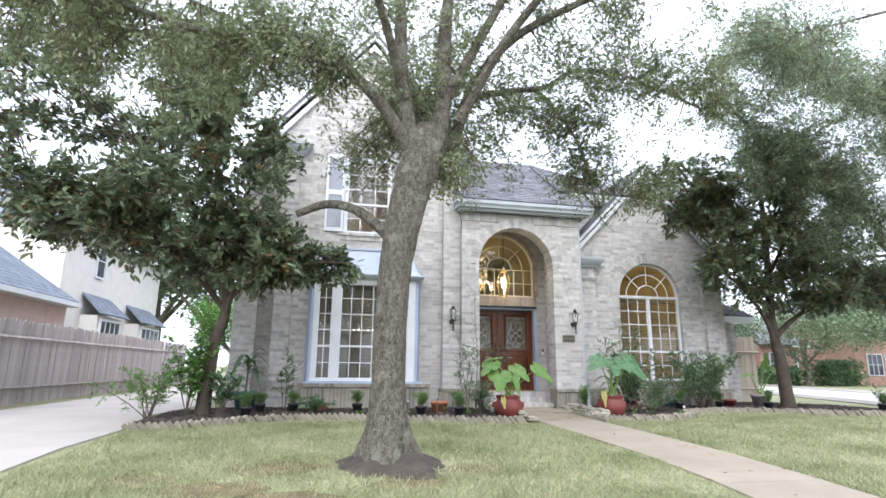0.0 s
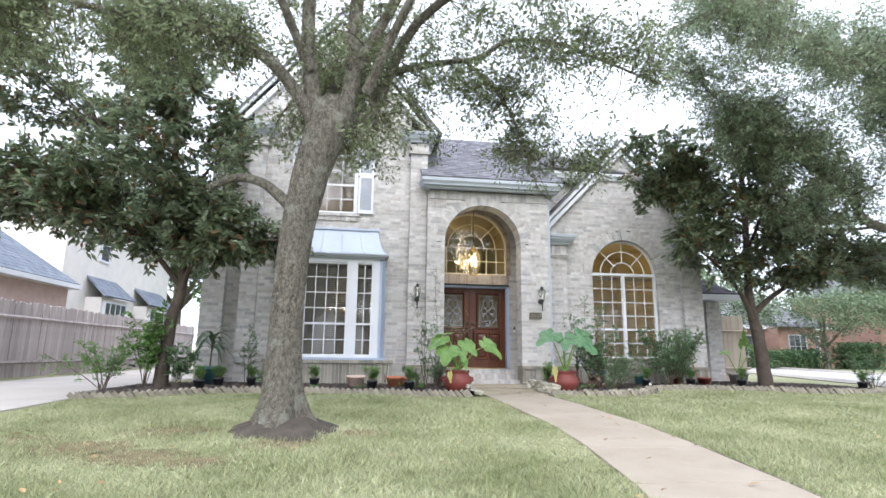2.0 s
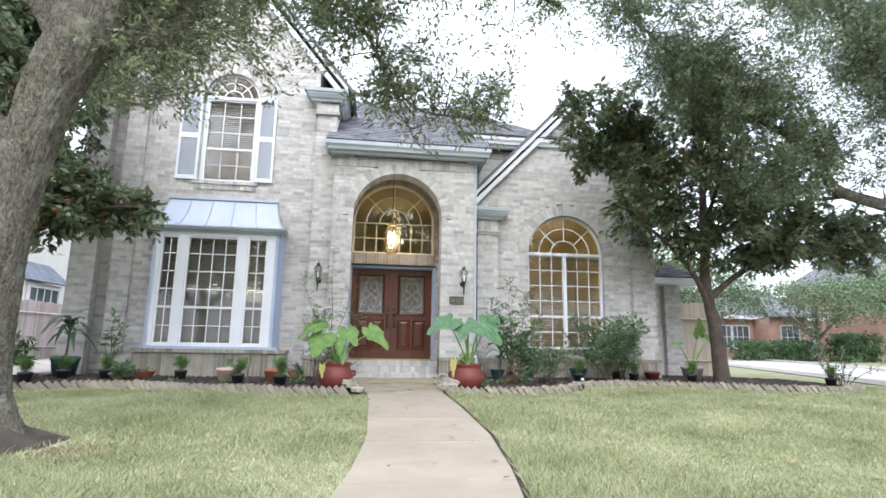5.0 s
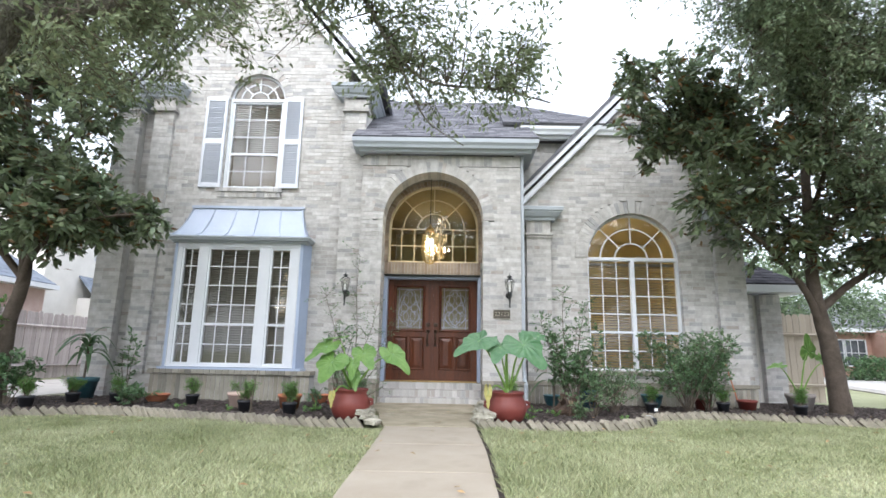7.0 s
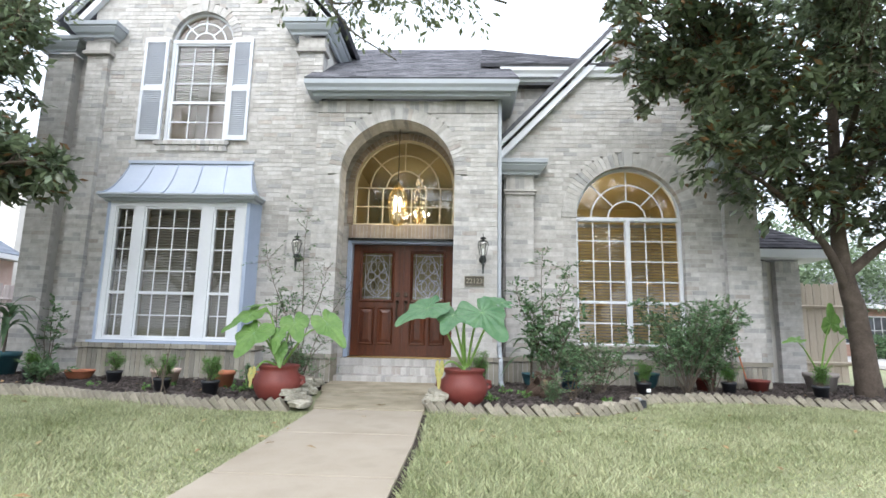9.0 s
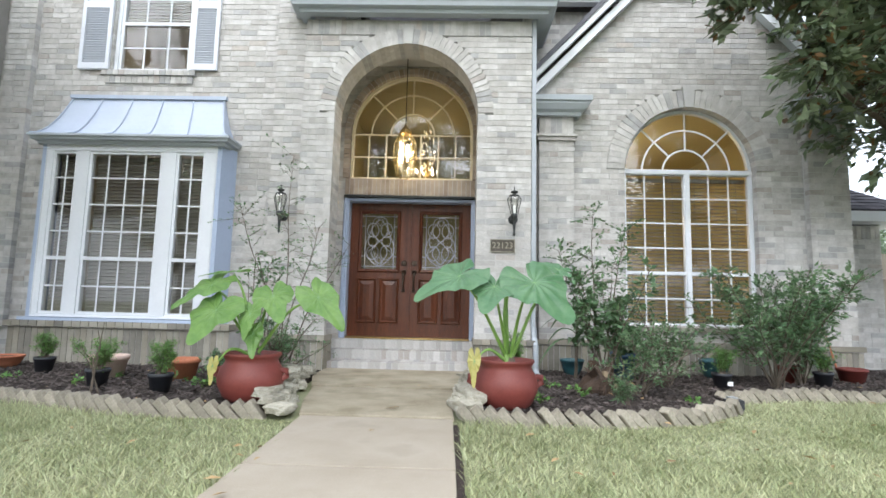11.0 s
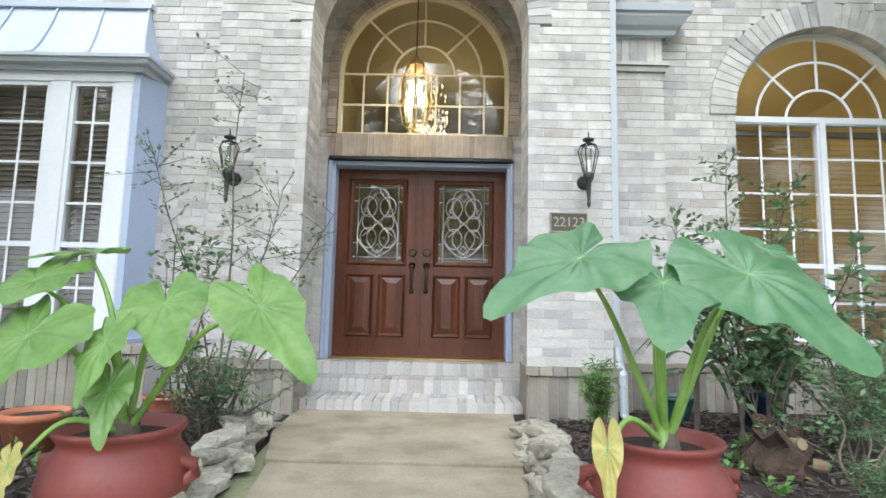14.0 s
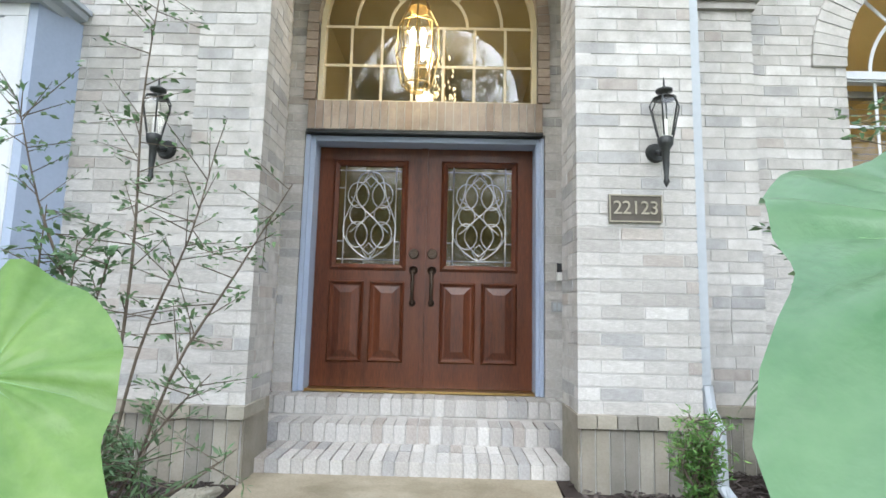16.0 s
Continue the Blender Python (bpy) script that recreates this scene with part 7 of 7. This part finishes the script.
def ear(plant, hub, junction, tip, width, twist=0.0, seed=0, material=None, face=(0.1, -0.55, 0.85)):
    """One elephant-ear leaf on its stalk. The blade is a heart with wavy edges and raised veins."""
    material = material or ear_leaf
    J, T, H = Vector(junction), Vector(tip), Vector(hub)
    ax = (T - J)
    L_ = ax.length
    x = ax.normalized()
    n = Vector(face)
    n = (n - x * n.dot(x)).normalized()
    y = n.cross(x)
    m = Mesh()
    seg, rings = 60, 10

    def reach(a):
        c = abs(a) / math.pi
        r = (1 - c) * 0.42 + 0.58 * max(0, math.cos(a)) ** 13 + 0.52 * math.sin(min(c / 0.80, 1) * math.pi / 2) * (1 - max(0, (c - 0.80) / 0.20) ** 2 * 0.75)
        return min(r, 1.0)

    def blade(a, u, lift=0.0):
        """The blade's point on the way a from the stalk, at the share u of its reach."""
        c, rad = abs(a) / math.pi, reach(a) * u
        px, py = rad * math.cos(a), rad * math.sin(a) * width
        fold = 0.055 * abs(math.sin(a * 7)) * min(1, u * 2) * (1 - 0.55 * u) + 0.045 * u * u * math.sin(a * 9 + seed) * (0.35 + 0.65 * c)
        z = -0.16 * px * abs(px) - 0.30 * py * py + 0.10 * abs(py) + fold + 0.05 * noise.noise(Vector((px * 2.2, py * 2.2, seed)))
        return J + (x * px + y * py + n * (z + lift)) * L_

    m.v.append(tuple(blade(0, 0)))
    for r in range(1, rings + 1):
        for k in range(seg):
            m.v.append(tuple(blade(-math.pi + 2 * math.pi * (k + 0.5) / seg, r / rings)))
    for k in range(seg - 1):
        m.f.append((0, 1 + k, 2 + k))
        for r in range(rings - 1):
            a = 1 + r * seg + k
            m.f.append((a, a + seg, a + seg + 1, a + 1))
    part("leaf", m, material, plant, "broad heart-shaped green leaf" if material is not yellow_leaf else "yellowed drooping leaf", smooth=True)
    for a, f in ((0, 0.97), (0.449, 0.9), (-0.449, 0.9), (0.898, 0.9), (-0.898, 0.9), (1.346, 0.9), (-1.346, 0.9), (2.244, 0.88), (-2.244, 0.88), (2.69, 0.8), (-2.69, 0.8)):
        pts = [blade(a, f * i / 8, 0.001) for i in range(9)]
        part("vein", Mesh().tube(pts, [0.0020 * (1 - 0.85 * i / 8) for i in range(9)], 5, False), ear_vein, plant, smooth=True)
    mid = H.lerp(J, 0.55) + Vector((0, 0, 0.10)) + (J - H).cross(Vector((0, 0, 1))) * 0.05
    P = smooth_path([H, mid, J + n * -0.012], 5)
    part("stalk", Mesh().tube(P, [0.017 - 0.011 * i / (len(P) - 1) for i in range(len(P))], 8), ear_stem, plant, smooth=True)


ear_vein = surface("leaf_vein", (0.15, 0.28, 0.10), (0.22, 0.36, 0.15), 4, 30, 0.45, 0)
e1 = thing("elephant_ear", "elephant ear plant with broad light green leaves in a red pot", "plant", "elephant ears in red pots")
H1 = (3.27, 9.93, 0.40)
part("corm", Mesh().lathe([(0.0, 0.5), (0.035, 0.48), (0.05, 0.42), (0.06, 0.36)], (3.27, 9.93, 0), 10), twig_mat, e1)
ear(e1, H1, (3.815, 9.79, 0.91), (4.065, 9.65, 0.685), 0.70, seed=4, face=(0.25, -0.75, 0.6))
ear(e1, H1, (3.42, 9.86, 0.915), (3.56, 9.62, 0.735), 0.80, seed=3, face=(0.15, -0.8, 0.55))
ear(e1, H1, (3.02, 9.70, 0.79), (2.93, 9.44, 0.56), 0.98, seed=1, face=(-0.15, -0.72, 0.65))
ear(e1, H1, (2.90, 9.86, 0.995), (2.66, 9.64, 0.83), 0.74, seed=2, face=(-0.2, -0.6, 0.8))
ear(e1, H1, (3.03, 9.97, 1.115), (2.76, 9.88, 1.10), 0.55, seed=7, face=(0.0, -0.12, 1))
ear(e1, H1, (3.30, 9.70, 0.77), (3.31, 9.52, 0.59), 0.66, seed=6, face=(-0.35, -0.85, 0.4))
ear(e1, H1, (3.33, 9.70, 0.61), (3.37, 9.58, 0.44), 0.60, seed=5, face=(0.1, -0.9, 0.35))
ear(e1, H1, (3.06, 9.62, 0.36), (3.06, 9.56, 0.22), 0.5, seed=8, material=yellow_leaf, face=(-0.3, -0.9, 0.2))
e2 = thing("elephant_ear", "tall elephant ear plant with broad green leaves in a red pot", "plant", "elephant ears in red pots")
H2 = (5.40, 9.95, 0.40)
part("corm", Mesh().lathe([(0.0, 0.5), (0.035, 0.48), (0.05, 0.42), (0.06, 0.36)], (5.40, 9.95, 0), 10), twig_mat, e2)
ear(e2, H2, (4.97, 9.57, 1.10), (4.64, 9.35, 0.945), 0.78, seed=11, face=(-0.05, -0.55, 0.85), material=ear_leaf_deep)
ear(e2, H2, (5.24, 9.55, 1.02), (5.15, 9.28, 0.855), 0.90, seed=12, face=(-0.1, -0.6, 0.8), material=ear_leaf_deep)
ear(e2, H2, (5.555, 9.60, 1.06), (5.80, 9.33, 0.80), 0.98, seed=13, face=(0.1, -0.62, 0.78), material=ear_leaf_deep)
ear(e2, H2, (5.80, 9.93, 1.19), (5.58, 9.97, 1.285), 0.62, seed=14, face=(0.1, -0.55, 0.85), material=ear_leaf_deep)
ear(e2, H2, (5.10, 9.72, 0.44), (5.09, 9.66, 0.24), 0.40, seed=15, material=yellow_leaf, face=(-0.3, -0.9, 0.2))
part("stalk", Mesh().tube(smooth_path([(5.38, 9.93, 0.4), (5.36, 9.9, 0.8), (5.37, 9.88, 1.05)], 4), [0.024] * 5 + [0.018] * 3 + [0.008], 8), ear_stem, e2, "rolled new leaf", smooth=True)
e3 = thing("elephant_ear", "elephant ear plant with few upright leaves in a grey pot", "plant")
H3 = (10.86, 12.36, 0.3)
part("corm", Mesh().lathe([(0.0, 0.42), (0.035, 0.40), (0.05, 0.3)], (10.86, 12.36, 0), 10), twig_mat, e3)
ear(e3, H3, (11.02, 12.26, 1.10), (10.92, 12.06, 1.38), 0.6, seed=21, face=(-0.2, -1, 0.2))
ear(e3, H3, (11.28, 12.26, 0.94), (11.40, 12.06, 0.72), 0.6, seed=22, face=(0.2, -0.9, 0.4))
ear(e3, H3, (10.36, 12.06, 0.84), (10.10, 11.96, 0.82), 0.5, seed=23, face=(0, -0.5, 0.9))

# ---- mulch chips ----


def in_poly(x, y, poly):
    c = False
    j = len(poly) - 1
    for i in range(len(poly)):
        if (poly[i][1] > y) != (poly[j][1] > y) and x < (poly[j][0] - poly[i][0]) * (y - poly[i][1]) / (poly[j][1] - poly[i][1]) + poly[i][0]:
            c = not c
        j = i
    return c


BED_L = [(x, y + 0.08) for x, y in reversed(LEFT_EDGE)] + [(3.36, 10.9), (3.2, 12.1), (-1.4, 12.4), (-2.3, 12.4), (-3.0, 11.6)]
BED_R = [(x, y + 0.08) for x, y in RIGHT_EDGE + FAR_EDGE] + [(13.3, 12.7), (11.9, 13.8), (10.3, 13.8), (10.3, 12.6), (5.16, 12.6), (5.08, 10.9)]
rc = random.Random(5)
for poly, n in ((BED_L, 12000), (BED_R, 16000)):
    chips = Mesh()
    x0, x1 = min(p[0] for p in poly), max(p[0] for p in poly)
    for _ in range(n):
        x, y = rc.uniform(x0, x1), rc.uniform(8.9, 13.8)
        if in_poly(x, y, poly):
            chips.obox(pose(x, y, 0.055 + rc.uniform(0, 0.02), rc.uniform(-25, 25), rc.uniform(-25, 25), rc.uniform(0, 180)), rc.uniform(0.02, 0.075), rc.uniform(0.006, 0.02), rc.uniform(0.004, 0.01))
    tagged(part("mulch", chips, chip_mat), "dark shredded bark mulch", "mulch", kind="stuff")
litter = Mesh()
for _ in range(260):
    x, y = rc.uniform(-2.6, 12), rc.uniform(3, 11.9)
    m_ = pose(x, y, ground_z(x, y) + (0.075 if in_poly(x, y, BED_L) or in_poly(x, y, BED_R) else 0.045), rc.uniform(-20, 20), rc.uniform(-20, 20), rc.uniform(0, 360))
    s_ = rc.uniform(0.02, 0.05)
    litter.add([tuple(m_ @ Vector(p)) for p in ((-s_, 0, 0), (0, s_ * 0.4, 0.006), (s_, 0, 0), (0, -s_ * 0.4, 0.006))], [(0, 3, 2), (0, 2, 1)])
tagged(part("fallen_leaves", litter, surface("dead_leaf", (0.20, 0.12, 0.05), (0.42, 0.30, 0.15), 4, 30, 0.8, 0, vary=0.3)), "scattered dry brown fallen leaves", "leaves", kind="stuff")

# ---- grass ----
PATCHES = [(-0.35, 4.75, 0.34), (-1.0, 5.15, 0.42), (-1.75, 5.6, 0.3), (0.85, 5.2, 0.36), (1.5, 5.75, 0.28), (-0.55, 6.0, 0.4), (0.25, 4.5, 0.22)]
for px_, py_, pr_ in PATCHES:
    m = Mesh()
    rim = [(px_ + pr_ * 1.3 * (1 + 0.5 * noise.noise(Vector((math.cos(a) * 1.6 + px_, math.sin(a) * 1.6, 2)))) * math.cos(a), py_ + pr_ * (1 + 0.5 * noise.noise(Vector((math.cos(a) * 1.6, math.sin(a) * 1.6 + py_, 5)))) * math.sin(a)) for a in np.linspace(0, 2 * math.pi, 25)[:-1]]
    m.add([(x, y, ground_z(x, y) + 0.006) for x, y in rim], [tuple(range(24))])
    tagged(part("bare_patch", m, dead_thatch), "bare brown patch in the lawn near the oak", "soil", kind="structure")


def grass(name, x0, x1, y0, y1, n, h, w, seed):
    r = np.random.RandomState(seed)
    X, Y = r.uniform(x0, x1, n), r.uniform(y0, y1, n)
    wy = [p[0] for p in WALK]
    ok = ~((X > np.interp(Y, wy, [p[1] for p in WALK]) - 0.0) & (X < np.interp(Y, wy, [p[2] for p in WALK]) + 0.045) & (Y < 9.7))
    edge = sorted(LEFT_EDGE)
    ok &= ~((Y > np.interp(X, [p[0] for p in edge], [p[1] for p in edge]) - 0.07) & (X < 4.3))
    red = RIGHT_EDGE + FAR_EDGE
    ok &= ~((Y > np.interp(X, [p[0] for p in red], [p[1] for p in red]) - 0.07) & (X >= 4.3) & (X < 13.4))
    ok &= (X > np.interp(Y, [p[0] for p in DRIVE], [p[2] for p in DRIVE]) + 0.02) | (X < -6.4)
    ok &= X < np.interp(Y, [p[1] for p in rd], [p[0] for p in rd]) - 0.1
    d = np.hypot((X - 0.66) / 1.15, Y - 6.05)
    ok &= (d > 0.36) & (r.rand(n) < np.clip((d - 0.38) / 0.8, 0.05, 1))
    for px_, py_, pr_ in PATCHES:
        near = np.hypot((X - px_) / 1.3, Y - py_) / pr_
        ok &= r.rand(n) < np.clip(near * 0.9 - 0.05, 0.12, 1)
    X, Y = X[ok], Y[ok]
    n = len(X)
    Z = -0.02 * np.maximum(0, 11 - Y)
    a = r.uniform(0, 2 * np.pi, n)
    H = h * r.uniform(0.5, 1.25, n) * (0.75 + 0.35 * np.sin(X * 1.7 + 1.3 * np.sin(Y * 1.1)) * np.cos(Y * 1.3))
    W = w * r.uniform(0.7, 1.3, n)
    lean = r.normal(0, 0.75, (n, 2)) * H[:, None]
    B = np.stack([X, Y, Z - 0.005], 1)
    s = np.stack([np.cos(a), np.sin(a), 0 * a], 1) * W[:, None] / 2
    T = B + np.concatenate([lean, H[:, None]], 1)
    V = np.stack([B - s, B + s, T], 1).reshape(-1, 3)
    F = np.arange(n * 3).reshape(-1, 3)
    ob = new(name, mesh_of(name, V, F, grass_mat))
    return tagged(ob, "short dry pale green lawn grass", "grass", kind="stuff")


grass("grass", -3.0, 9.0, 0.6, 6.0, 330000, 0.065, 0.011, 1)
grass("grass", -3.0, 15.5, 6.0, 11.2, 330000, 0.07, 0.013, 2)
grass("grass", -7.0, -6.4, 6.0, 28.0, 25000, 0.06, 0.012, 3)
